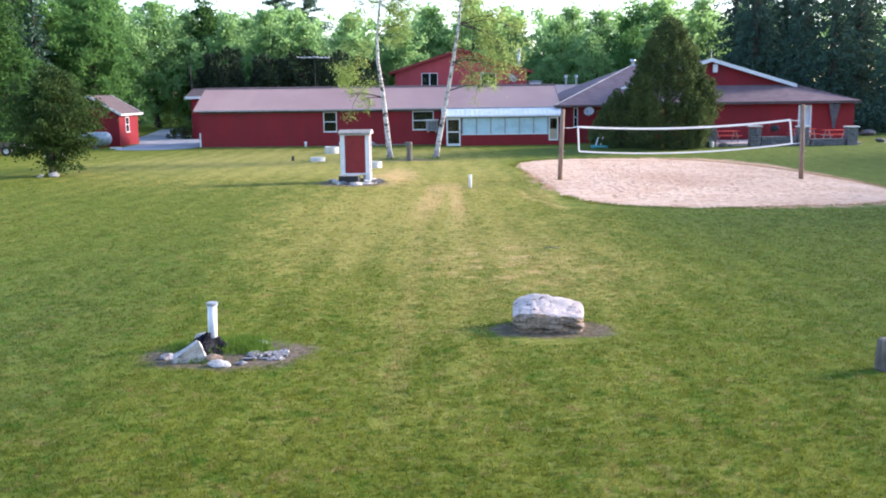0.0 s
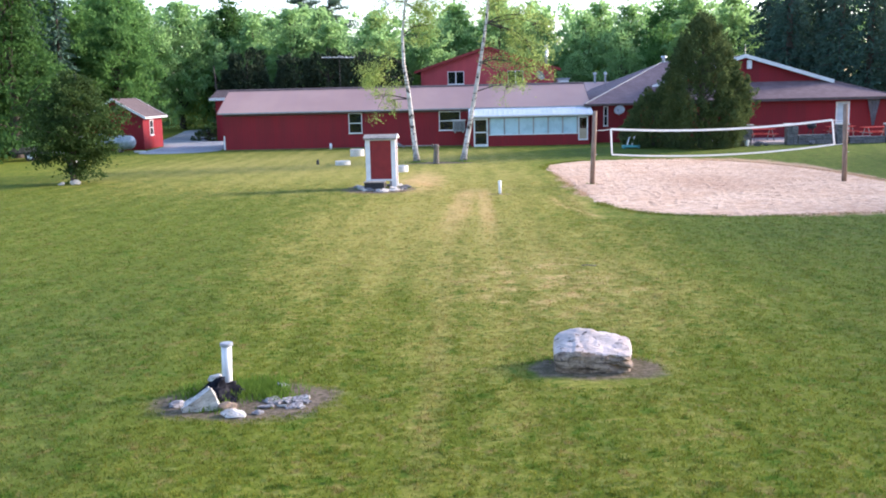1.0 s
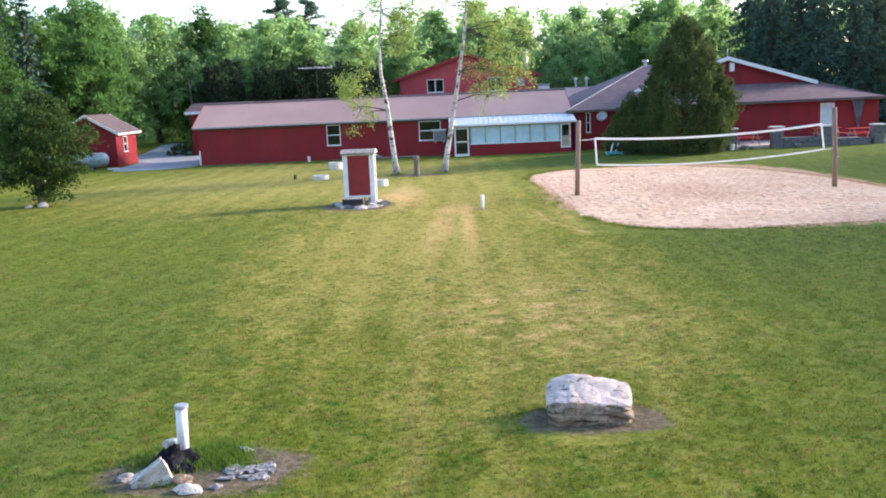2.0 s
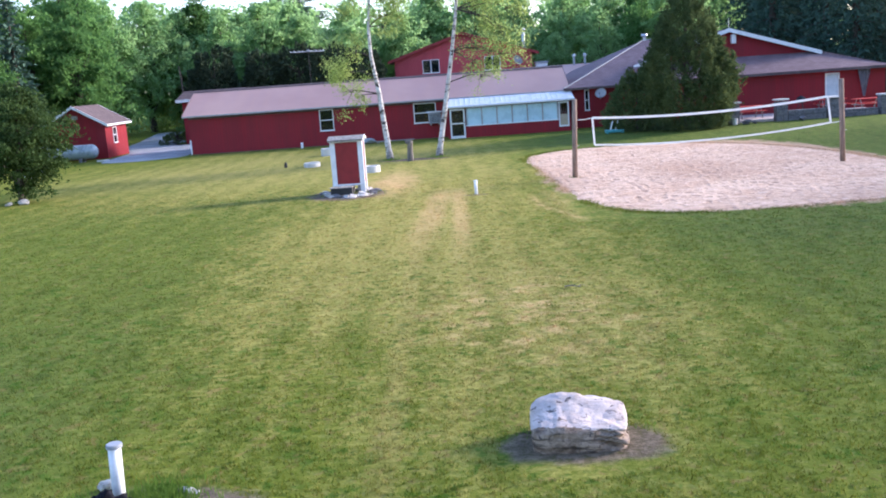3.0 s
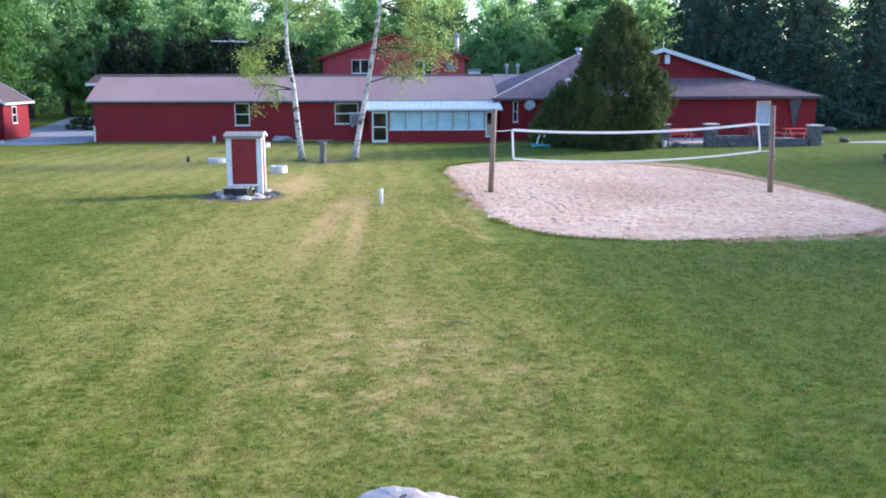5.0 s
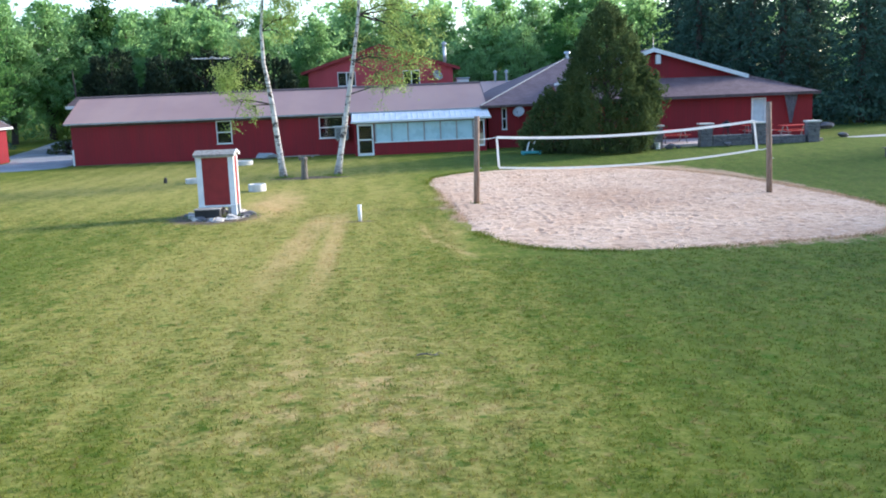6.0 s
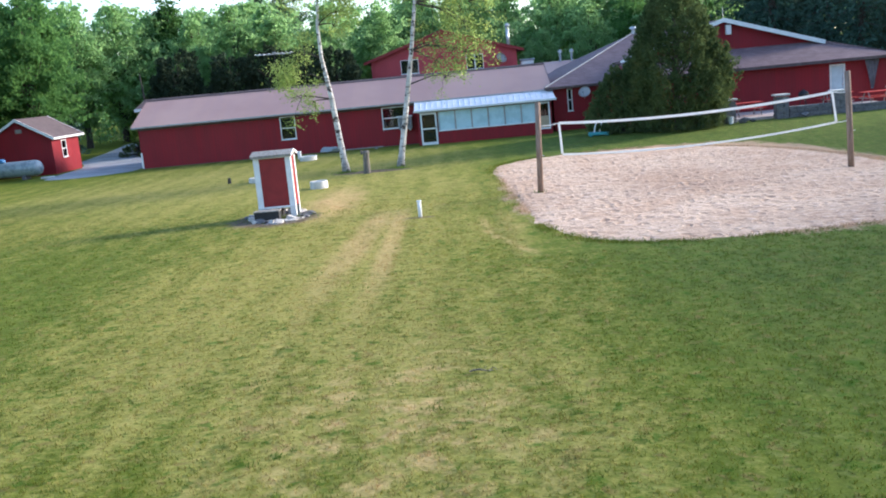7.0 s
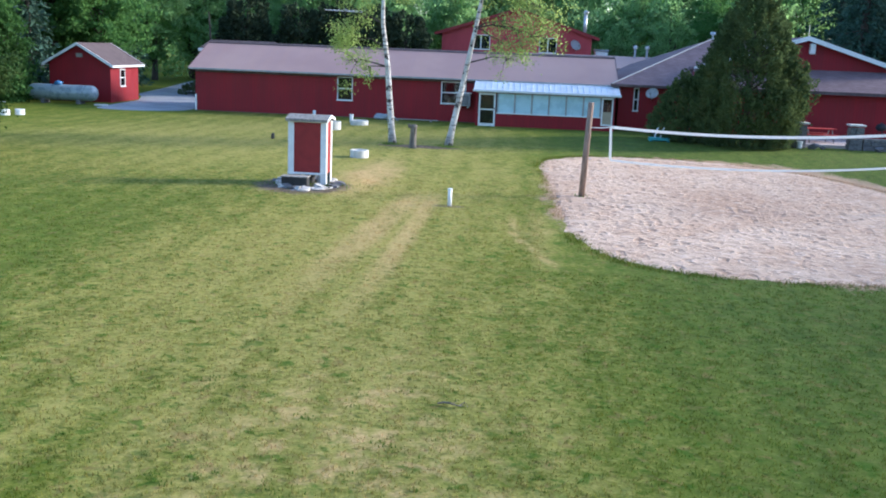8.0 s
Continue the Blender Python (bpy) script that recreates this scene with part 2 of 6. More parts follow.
def sand_material():
    s = Net("court_sand")
    big, mid, fine = s.noise(0.35, 5, 0.6), s.noise(1.6, 5, 0.65), s.noise(70.0, 3, 0.6)
    pit = s.n.new("ShaderNodeTexVoronoi")
    s.l.new(s.scaled((1.15, 0.85, 1.0), s.mix(0.10, s.coord, s.noise_vector(6.0))), pit.inputs["Vector"])
    pit.inputs["Scale"].default_value = 3.3
    sep = s.n.new("ShaderNodeSeparateColor")
    s.l.new(pit.outputs["Color"], sep.inputs[0])
    deep = s.ramp(sep.outputs[0], 0.15, 0.75)
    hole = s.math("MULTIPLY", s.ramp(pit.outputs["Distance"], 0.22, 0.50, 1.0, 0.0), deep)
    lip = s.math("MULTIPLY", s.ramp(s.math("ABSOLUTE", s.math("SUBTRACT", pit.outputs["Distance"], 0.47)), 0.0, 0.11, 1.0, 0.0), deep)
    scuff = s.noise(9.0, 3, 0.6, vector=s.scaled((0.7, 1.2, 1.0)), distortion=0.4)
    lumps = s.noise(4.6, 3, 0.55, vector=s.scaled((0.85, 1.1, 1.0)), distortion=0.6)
    colour = s.mix(s.ramp(big, 0.35, 0.65), (0.570, 0.385, 0.262), (0.665, 0.487, 0.352))
    place = s.n.new("ShaderNodeSeparateXYZ")
    s.l.new(s.coord, place.inputs[0])
    far = s.math("SQRT", s.math("ADD", s.math("POWER", s.math("DIVIDE", s.math("SUBTRACT", place.outputs[0], 10.3), 4.5), 2.0), s.math("POWER", s.math("DIVIDE", s.math("SUBTRACT", place.outputs[1], 43.0), 5.0), 2.0)))
    trodden = s.math("MULTIPLY", s.ramp(s.math("ADD", far, s.math("SUBTRACT", mid, 0.5)), 0.2, 1.1, 0.45, 0.0), 1.0)
    colour = s.mix(trodden, colour, (0.430, 0.267, 0.172))       # damp, dug-over sand under the net
    colour = s.mix(s.ramp(mid, 0.50, 0.70, 0.0, 0.35), colour, (0.430, 0.284, 0.194))
    # pits, dips and scuffs darkened, ridges and lips paled: shade and light in colour
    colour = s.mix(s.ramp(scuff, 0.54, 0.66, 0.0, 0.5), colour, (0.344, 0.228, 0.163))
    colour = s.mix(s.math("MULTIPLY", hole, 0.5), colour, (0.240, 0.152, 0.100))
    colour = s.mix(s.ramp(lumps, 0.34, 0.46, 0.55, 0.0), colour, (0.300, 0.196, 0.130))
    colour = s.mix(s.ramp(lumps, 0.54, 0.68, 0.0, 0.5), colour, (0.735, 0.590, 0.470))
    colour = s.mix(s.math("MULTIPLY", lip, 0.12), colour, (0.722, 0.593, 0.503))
    s.bump(s.math("SUBTRACT", s.math("ADD", s.math("ADD", s.math("MULTIPLY", mid, 0.3), s.math("MULTIPLY", lumps, 0.8)), s.math("ADD", s.math("MULTIPLY", fine, 0.06), s.math("MULTIPLY", lip, 0.05))), s.math("ADD", s.math("MULTIPLY", hole, 0.30), s.math("MULTIPLY", scuff, 0.2))), 0.9, 0.13)
    return s.done(colour, 0.95, spec=0.1)


def gravel_material():
    s = Net("drive_gravel")
    vor = s.n.new("ShaderNodeTexVoronoi")
    s.l.new(s.coord, vor.inputs["Vector"])
    vor.inputs["Scale"].default_value = 22.0
    big = s.noise(0.5, 4)
    colour = s.mix(s.ramp(big, 0.35, 0.65), (0.40, 0.405, 0.415), (0.54, 0.545, 0.55))
    hsv = s.n.new("ShaderNodeHueSaturation")
    s.put(hsv.inputs["Color"], colour), s.put(hsv.inputs["Value"], s.ramp(vor.outputs["Distance"], 0.0, 0.6, 1.15, 0.7))
    s.bump(vor.outputs["Distance"], 0.5, 0.02)
    return s.done(hsv.outputs[0], 0.9, spec=0.2)


def siding_material(name, a, b, axis=0, pitch=0.2):
    """Painted vertical boards: narrow grooves, faded and streaked paint."""
    s = Net(name)
    sep = s.n.new("ShaderNodeSeparateXYZ")
    s.l.new(s.coord, sep.inputs[0])
    u = s.math("ADD", sep.outputs[0], sep.outputs[1])
    saw = s.math("FRACT", s.math("DIVIDE", u, pitch))
    groove = s.ramp(s.math("ABSOLUTE", s.math("SUBTRACT", saw, 0.5)), 0.44, 0.49)
    streak = s.noise(1.0, 5, 0.6, vector=s.scaled((2.5, 2.5, 0.22)))
    fade = s.noise(0.35, 4)
    fine = s.noise(30.0, 3, vector=s.scaled((1, 1, 0.1)))
    tone = s.math("ADD", s.math("MULTIPLY", streak, 0.5), s.math("ADD", s.math("MULTIPLY", fade, 0.35), s.math("MULTIPLY", fine, 0.15)))
    colour = s.mix(s.ramp(tone, 0.36, 0.64), a, b)
    colour = s.mix(s.math("MULTIPLY", groove, 0.55), colour, tuple(v * 0.45 for v in a))
    s.bump(s.math("SUBTRACT", s.math("MULTIPLY", fine, 0.15), groove), 0.5, 0.012)
    return s.done(colour, s.ramp(streak, 0.3, 0.7, 0.5, 0.7), spec=0.35)


def metal_roof_material(name, a, b):
    s = Net(name)
    streak = s.noise(0.8, 5, 0.6, vector=s.scaled((3.0, 0.25, 0.25)))
    fade, fine = s.noise(0.25, 4), s.noise(25.0, 3)
    tone = s.math("ADD", s.math("MULTIPLY", streak, 0.25), s.math("ADD", s.math("MULTIPLY", fade, 0.6), s.math("MULTIPLY", fine, 0.15)))
    colour = s.mix(s.ramp(tone, 0.36, 0.64), a, b)
    s.bump(streak, 0.1, 0.01)
    return s.done(colour, s.ramp(streak, 0.3, 0.7, 0.5, 0.62), 0.0, 0.35)


def shingle_material(name, a, b):
    s = Net(name)
    br = s.n.new("ShaderNodeTexBrick")
    s.l.new(s.scaled((1, 1, 1)), br.inputs["Vector"])
    br.inputs["Scale"].default_value = 1.0
    br.inputs["Brick Width"].default_value, br.inputs["Row Height"].default_value, br.inputs["Mortar Size"].default_value = 0.3, 0.14, 0.008
    s.put(br.inputs["Color1"], a), s.put(br.inputs["Color2"], b), s.put(br.inputs["Mortar"], tuple(v * 0.6 for v in a))
    n = s.noise(1.2, 5)
    colour = s.mix(s.ramp(n, 0.35, 0.7, 0.0, 0.45), br.outputs["Color"], tuple(v * 0.7 for v in a))
    s.bump(br.outputs["Fac"], -0.4, 0.01)
    return s.done(colour, 0.85, spec=0.25)


def bark_birch():
    s = Net("birch_bark")
    band = s.noise(1.0, 4, 0.6, vector=s.scaled((1.5, 1.5, 9.0)))
    knots = s.noise(3.0, 3, 0.6, vector=s.scaled((1.2, 1.2, 1.0)))
    colour = s.mix(s.ramp(s.noise(2.0, 4), 0.35, 0.65), (0.46, 0.42, 0.38), (0.68, 0.64, 0.60))
    colour = s.mix(s.ramp(band, 0.54, 0.64, 0.0, 0.75), colour, (0.12, 0.095, 0.08))
    colour = s.mix(s.ramp(knots, 0.56, 0.63), colour, (0.06, 0.05, 0.045))
    sep = s.n.new("ShaderNodeSeparateXYZ")
    s.l.new(s.coord, sep.inputs[0])
    foot = s.math("ADD", sep.outputs[2], s.math("MULTIPLY", knots, 1.2))
    colour = s.mix(s.ramp(foot, 0.5, 1.2, 0.85, 0.0), colour, (0.10, 0.085, 0.07))
    s.bump(band, 0.4, 0.01)
    return s.done(colour, 0.75, spec=0.25)


def bark(name, a, b):
    s = Net(name)
    n = s.noise(1.0, 5, 0.7, vector=s.scaled((14, 14, 2.0)))
    s.bump(n, 0.8, 0.03)
    return s.done(s.mix(s.ramp(n, 0.35, 0.65), a, b), 0.9, spec=0.15)


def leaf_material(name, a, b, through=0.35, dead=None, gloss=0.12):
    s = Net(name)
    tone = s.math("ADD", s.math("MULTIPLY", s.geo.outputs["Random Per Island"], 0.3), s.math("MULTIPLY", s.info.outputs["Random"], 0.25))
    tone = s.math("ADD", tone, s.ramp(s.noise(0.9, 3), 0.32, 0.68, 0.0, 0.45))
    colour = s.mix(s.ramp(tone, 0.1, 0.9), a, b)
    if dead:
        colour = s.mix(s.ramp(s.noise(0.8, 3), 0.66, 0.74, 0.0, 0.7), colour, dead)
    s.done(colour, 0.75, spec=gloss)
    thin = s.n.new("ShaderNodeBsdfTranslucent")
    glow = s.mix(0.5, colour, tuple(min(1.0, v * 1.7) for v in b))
    s.put(thin.inputs["Color"], glow)
    both = s.n.new("ShaderNodeMixShader")
    both.inputs[0].default_value = through
    s.l.new(s.p.outputs[0], both.inputs[1]), s.l.new(thin.outputs[0], both.inputs[2])
    s.l.new(both.outputs[0], s.n["Material Output"].inputs[0])
    return s.m


def rock_material(name, a, b, dark, scale=3.0, layered=0.8):
    s = Net(name)
    big, fine = s.noise(scale, 6, 0.65, distortion=0.6), s.noise(40.0, 4, 0.6)
    strata = s.noise(2.0, 5, 0.7, vector=s.scaled((1.5, 1.5, 9.0)), distortion=0.5)
    colour = s.mix(s.ramp(big, 0.35, 0.62), a, b)
    colour = s.mix(s.ramp(strata, 0.48, 0.66, 0.0, layered), colour, dark)
    pits = s.noise(scale * 3.2, 3, 0.55, distortion=1.0)
    colour = s.mix(s.ramp(pits, 0.61, 0.66, 0.0, 0.9), colour, (0.07, 0.06, 0.06))
    s.bump(s.math("ADD", s.math("MULTIPLY", strata, 0.5), s.math("ADD", s.math("MULTIPLY", big, 0.3), s.math("MULTIPLY", fine, 0.2))), 0.8, 0.05)
    return s.done(colour, 0.85, spec=0.25)


def glass_material():
    """Clear thin glass: a sheen that grows towards grazing views over plain see-through."""
    s = Net("window_glass")
    clear, sheen, both, edge = s.n.new("ShaderNodeBsdfTransparent"), s.n.new("ShaderNodeBsdfGlossy"), s.n.new("ShaderNodeMixShader"), s.n.new("ShaderNodeFresnel")
    s.put(clear.inputs["Color"], (0.82, 0.88, 0.90))
    sheen.inputs["Roughness"].default_value = 0.03
    edge.inputs["IOR"].default_value = 1.5
    s.l.new(edge.outputs[0], both.inputs[0]), s.l.new(clear.outputs[0], both.inputs[1]), s.l.new(sheen.outputs[0], both.inputs[2])
    s.l.new(both.outputs[0], s.n["Material Output"].inputs[0])
    return s.m


M = {
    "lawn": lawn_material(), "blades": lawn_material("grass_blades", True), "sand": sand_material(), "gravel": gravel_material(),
    "red": siding_material("barn_red_boards", (0.205, 0.008, 0.015), (0.27, 0.0135, 0.021)),
    "red_panel": plain("red_painted_panel", (0.211, 0.014, 0.016), (0.273, 0.023, 0.023), 3.0, 0.55),
    "red_up": siding_material("house_red_boards", (0.41, 0.048, 0.060), (0.51, 0.075, 0.082), pitch=0.15),
    "roof_mauve": metal_roof_material("mauve_metal_roof", (0.385, 0.232, 0.198), (0.45, 0.285, 0.236)),
    "roof_grey": shingle_material("grey_brown_shingles", (0.185, 0.125, 0.128), (0.245, 0.172, 0.174)),
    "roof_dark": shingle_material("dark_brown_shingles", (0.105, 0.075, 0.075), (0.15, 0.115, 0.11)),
    "white": plain("white_paint", (0.70, 0.70, 0.70), (0.82, 0.82, 0.80), 4.0, 0.5),
    "white_roof": plain("white_sheet_roof", (0.62, 0.64, 0.66), (0.78, 0.80, 0.82), 2.0, 0.4),
    "mullion": plain("grey_brown_mullion", (0.30, 0.29, 0.28), (0.40, 0.39, 0.38), 5.0, 0.6),
    "milky": plain("milky_plastic_glazing", (0.42, 0.60, 0.65), (0.52, 0.70, 0.75), 1.2, 0.3, spec=0.5, bump=0.05),
    "glass": glass_material(),
    "dark": plain("dark_interior", (0.010, 0.011, 0.016), (0.018, 0.020, 0.028), 2.0, 0.95, spec=0.1),
    "birch": bark_birch(),
    "bark": bark("grey_brown_bark", (0.05, 0.04, 0.032), (0.11, 0.09, 0.074)),
    "post_wood": bark("weathered_post_wood", (0.20, 0.135, 0.10), (0.33, 0.235, 0.18)),
    "stump_wood": bark("dark_grey_stump_wood", (0.10, 0.085, 0.072), (0.24, 0.21, 0.18)),
    "grey_wood": bark("silver_grey_wood", (0.22, 0.20, 0.18), (0.40, 0.37, 0.33)),
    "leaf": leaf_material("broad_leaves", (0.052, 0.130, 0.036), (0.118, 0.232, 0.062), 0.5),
    # pale far leaves: sunlight and haze are put into this colour
    "leaf_far": leaf_material("haze_tinted_far_leaves", (0.152, 0.264, 0.098), (0.240, 0.378, 0.145), 0.65),
    # darker copy of broad_leaves, the wood's shade put into the colour
    "leaf_dark": leaf_material("shade_toned_broad_leaves", (0.024, 0.068, 0.018), (0.066, 0.140, 0.034), 0.36),
    "leaf_birch": leaf_material("birch_leaves", (0.160, 0.240, 0.058), (0.290, 0.355, 0.110), 0.6, (0.30, 0.19, 0.06)),
    # maple leaf tone darkened for the shade the tree stands in
    "leaf_maple": leaf_material("young_maple_leaves", (0.023, 0.05, 0.013), (0.056, 0.094, 0.024), 0.3),
    "needle": leaf_material("spruce_needles", (0.042, 0.082, 0.062), (0.078, 0.135, 0.092), 0.15, None, 0.03),
    "pine": leaf_material("white_pine_needles", (0.06, 0.10, 0.068), (0.11, 0.16, 0.105), 0.2, None, 0.05),
    "hedge": leaf_material("dark_hedge_needles", (0.028, 0.044, 0.026), (0.058, 0.08, 0.044), 0.08, None, 0.02),
    "cedar": leaf_material("cedar_sprays", (0.055, 0.086, 0.034), (0.128, 0.165, 0.06), 0.2, None, 0.02),
    "tall_grass": leaf_material("uncut_grass", (0.07, 0.14, 0.018), (0.14, 0.22, 0.035), 0.45),
    "weed": leaf_material("lawn_weed_leaves", (0.066, 0.118, 0.016), (0.120, 0.178, 0.028), 0.45),
    "rock": rock_material("pale_boulder", (0.493, 0.409, 0.365), (0.616, 0.528, 0.480), (0.36, 0.29, 0.24), 3.0, 0.6),
    "rock_flank": rock_material("brown_broken_rock", (0.165, 0.118, 0.083), (0.37, 0.285, 0.21), (0.04, 0.031, 0.025), 6.0, 0.9),
    "stone": rock_material("pale_fieldstone", (0.42, 0.39, 0.35), (0.66, 0.62, 0.57), (0.26, 0.22, 0.18), 6.0),
    "stone_grey": rock_material("layered_grey_stone", (0.15, 0.14, 0.145), (0.40, 0.38, 0.38), (0.07, 0.065, 0.065), 12.0),
    "stone_brown": rock_material("brown_cobble", (0.25, 0.18, 0.13), (0.34, 0.25, 0.18), (0.2, 0.14, 0.1), 8.0),
    "pillar": rock_material("dark_patio_stone", (0.13, 0.125, 0.13), (0.22, 0.21, 0.21), (0.10, 0.095, 0.10), 4.0),
    "concrete": plain("pale_concrete", (0.50, 0.48, 0.45), (0.66, 0.64, 0.60), 3.0, 0.85),
    "patio": plain("pinkish_patio_concrete", (0.40, 0.33, 0.31), (0.52, 0.44, 0.41), 1.5, 0.85),
    "pvc": plain("white_pvc", (0.72, 0.73, 0.74), (0.82, 0.82, 0.82), 5.0, 0.35, bump=0.05),
    "grey_cloth": plain("grey_lilac_cloth", (0.20, 0.19, 0.22), (0.30, 0.285, 0.32), 5.0, 0.85, bump=0.4, distance=0.01),
    "grey_plastic": plain("grey_plastic", (0.26, 0.28, 0.30), (0.34, 0.36, 0.38), 6.0, 0.5),
    "black_cloth": plain("black_cloth", (0.004, 0.005, 0.013), (0.008, 0.010, 0.024), 9.0, 0.8, bump=0.6, distance=0.02),
    "black": plain("black_plastic", (0.014, 0.014, 0.015), (0.03, 0.03, 0.032), 5.0, 0.55),
    "tank": plain("silver_grey_tank_paint", (0.25, 0.30, 0.325), (0.34, 0.39, 0.415), 2.0, 0.3, 0.15),
    "blue": plain("blue_painted_dome", (0.05, 0.16, 0.34), (0.08, 0.22, 0.42), 4.0, 0.4),
    "teal": plain("teal_plastic", (0.05, 0.28, 0.30), (0.10, 0.38, 0.40), 4.0, 0.45),
    "steel": plain("galvanised_steel", (0.40, 0.41, 0.42), (0.55, 0.56, 0.57), 5.0, 0.4, 0.7),
    "dish": plain("pale_dish_enamel", (0.52, 0.54, 0.56), (0.62, 0.64, 0.66), 4.0, 0.45),
    "red_bench": plain("bright_red_paint", (0.50, 0.045, 0.03), (0.60, 0.07, 0.05), 3.0, 0.5),
    "net_tape": leaf_material("white_net_tape", (0.80, 0.80, 0.79), (0.86, 0.86, 0.85), 0.5),
    "cord": plain("dark_net_cord", (0.03, 0.03, 0.03), (0.05, 0.05, 0.05), 8.0, 0.8),
    "door_pale": plain("pale_blue_white_door", (0.50, 0.58, 0.62), (0.62, 0.70, 0.74), 2.0, 0.45),
    "plaster": plain("tan_board", (0.38, 0.30, 0.20), (0.48, 0.39, 0.27), 3.0, 0.7),
}


# ---- building blocks ----


def thing(name, place=(0, 0, 0), label="", category="", group="", kind="", turn=0.0):
    """An Empty at a thing's base. Its parts are given in its own axes, from its base."""
    ob = new(name)
    ob.empty_display_size = 0.2
    ob.matrix_basis = pose(*place, 0, 0, turn)
    return tagged(ob, label, category, group, kind)


def part(name, bm, material, parent=None, label="", smooth=False):
    me = bpy.data.meshes.new(name)
    if smooth:
        for f in bm.faces:
            f.smooth = True
    bm.normal_update()
    bm.to_mesh(me)
    bm.free()
    me.materials.append(M[material])
    ob = new(name, me)
    ob.parent = parent
    return tagged(ob, label)


def from_arrays(name, verts, faces, material, parent=None, label="", smooth=False):
    me = bpy.data.meshes.new(name)
    me.from_pydata([tuple(v) for v in verts], [], [tuple(f) for f in faces])
    if smooth:
        me.polygons.foreach_set("use_smooth", [True] * len(me.polygons))
    me.update()
    me.materials.append(M[material])
    ob = new(name, me)
    ob.parent = parent
    return tagged(ob, label)


def box(bm, x0, x1, y0, y1, z0, z1, m=None):
    vs = [bm.verts.new(p) for p in ((x0, y0, z0), (x1, y0, z0), (x1, y1, z0), (x0, y1, z0), (x0, y0, z1), (x1, y0, z1), (x1, y1, z1), (x0, y1, z1))]
    for f in ((0, 3, 2, 1), (4, 5, 6, 7), (0, 1, 5, 4), (1, 2, 6, 5), (2, 3, 7, 6), (3, 0, 4, 7)):
        bm.faces.new([vs[i] for i in f])
    if m is not None:
        bmesh.ops.transform(bm, matrix=m, verts=vs)
    return bm


def block(x0, x1, y0, y1, z0, z1, bevel=0.0, m=None):
    bm = box(bmesh.new(), x0, x1, y0, y1, z0, z1)
    if bevel:
        bmesh.ops.bevel(bm, geom=bm.edges[:], offset=bevel, segments=2, affect="EDGES", profile=0.5)
    if m is not None:
        bmesh.ops.transform(bm, matrix=m, verts=bm.verts[:])
    return bm


def tube(bm, points, radii, seg=10, caps=True):
    """A round bar along points, with a radius at each."""
    points = [Vector(p) for p in points]
    rings = []
    for i, p in enumerate(points):
        d = (points[min(i + 1, len(points) - 1)] - points[max(i - 1, 0)]).normalized()
        side = d.cross(Vector((0.31, 0.95, 0.05))).normalized() if abs(d.y) < 0.9 else d.cross(Vector((1, 0, 0))).normalized()
        up = side.cross(d)
        rings.append([bm.verts.new(p + radii[i] * (math.cos(a) * side + math.sin(a) * up)) for a in (2 * math.pi * k / seg for k in range(seg))])
    for a, b in zip(rings, rings[1:]):
        for k in range(seg):
            bm.faces.new((a[k], a[(k + 1) % seg], b[(k + 1) % seg], b[k]))
    if caps:
        bm.faces.new(rings[0][::-1]), bm.faces.new(rings[-1])
    return bm


def slab(bm, corners, thick):
    """A flat plate: its upper face given, its thickness straight down."""
    top = [bm.verts.new(p) for p in corners]
    low = [bm.verts.new((p[0], p[1], p[2] - thick)) for p in corners]
    bm.faces.new(top), bm.faces.new(low[::-1])
    n = len(corners)
    for i in range(n):
        j = (i + 1) % n
        bm.faces.new((top[i], low[i], low[j], top[j]))
    bmesh.ops.recalc_face_normals(bm, faces=bm.faces[:])
    return bm


def pierced(x0, x1, z0, z1, y0, y1, holes=()):
    """A wall along x with openings (x0, x1, z0, z1) that go through it."""
    bm = bmesh.new()
    xs = sorted({x0, x1, *[h[0] for h in holes], *[h[1] for h in holes]})
    zs = sorted({z0, z1, *[h[2] for h in holes], *[h[3] for h in holes]})
    for a, b in zip(xs, xs[1:]):
        for c, d in zip(zs, zs[1:]):
            mx, mz = (a + b) / 2, (c + d) / 2
            if not any(h[0] < mx < h[1] and h[2] < mz < h[3] for h in holes):
                box(bm, a, b, y0, y1, c, d)
    bmesh.ops.remove_doubles(bm, verts=bm.verts[:], dist=0.0005)
    inner = {}
    for f in bm.faces:
        c = f.calc_center_median()
        inner.setdefault((round(c.x, 3), round(c.y, 3), round(c.z, 3)), []).append(f)
    twins = [f for fs in inner.values() if len(fs) > 1 for f in fs]
    bmesh.ops.delete(bm, geom=twins, context="FACES_ONLY")
    return bm


def rough_stone(seed, size, detail=3, jag=0.22, flat=0.0):
    """A broken stone: a ball cut by some planes and then roughened. It rests on z = 0."""
    rng = random.Random(seed)
    bm = bmesh.new()
    bmesh.ops.create_icosphere(bm, subdivisions=detail, radius=1.0)
    cuts = []
    for _ in range(9):
        d = Vector((rng.uniform(-1, 1), rng.uniform(-1, 1), rng.uniform(-0.7, 1))).normalized()
        cuts.append((d, rng.uniform(0.55, 0.85)))
    off = Vector((seed * 1.7, seed * 0.9, seed * 2.3))
    for v in bm.verts:
        p = v.co.copy()
        for d, r in cuts:
            over = p.dot(d) - r
            if over > 0:
                p -= d * over * 0.9
        p *= 1 + jag * noise.fractal(p * 1.4 + off, 0.8, 2.1, 4) * 0.5
        p.z += 0.05 * noise.noise(Vector((p.x * 2, p.y * 2, p.z * 9)) + off)
        v.co = p
    lo = [min(v.co[i] for v in bm.verts) for i in range(3)]
    hi = [max(v.co[i] for v in bm.verts) for i in range(3)]
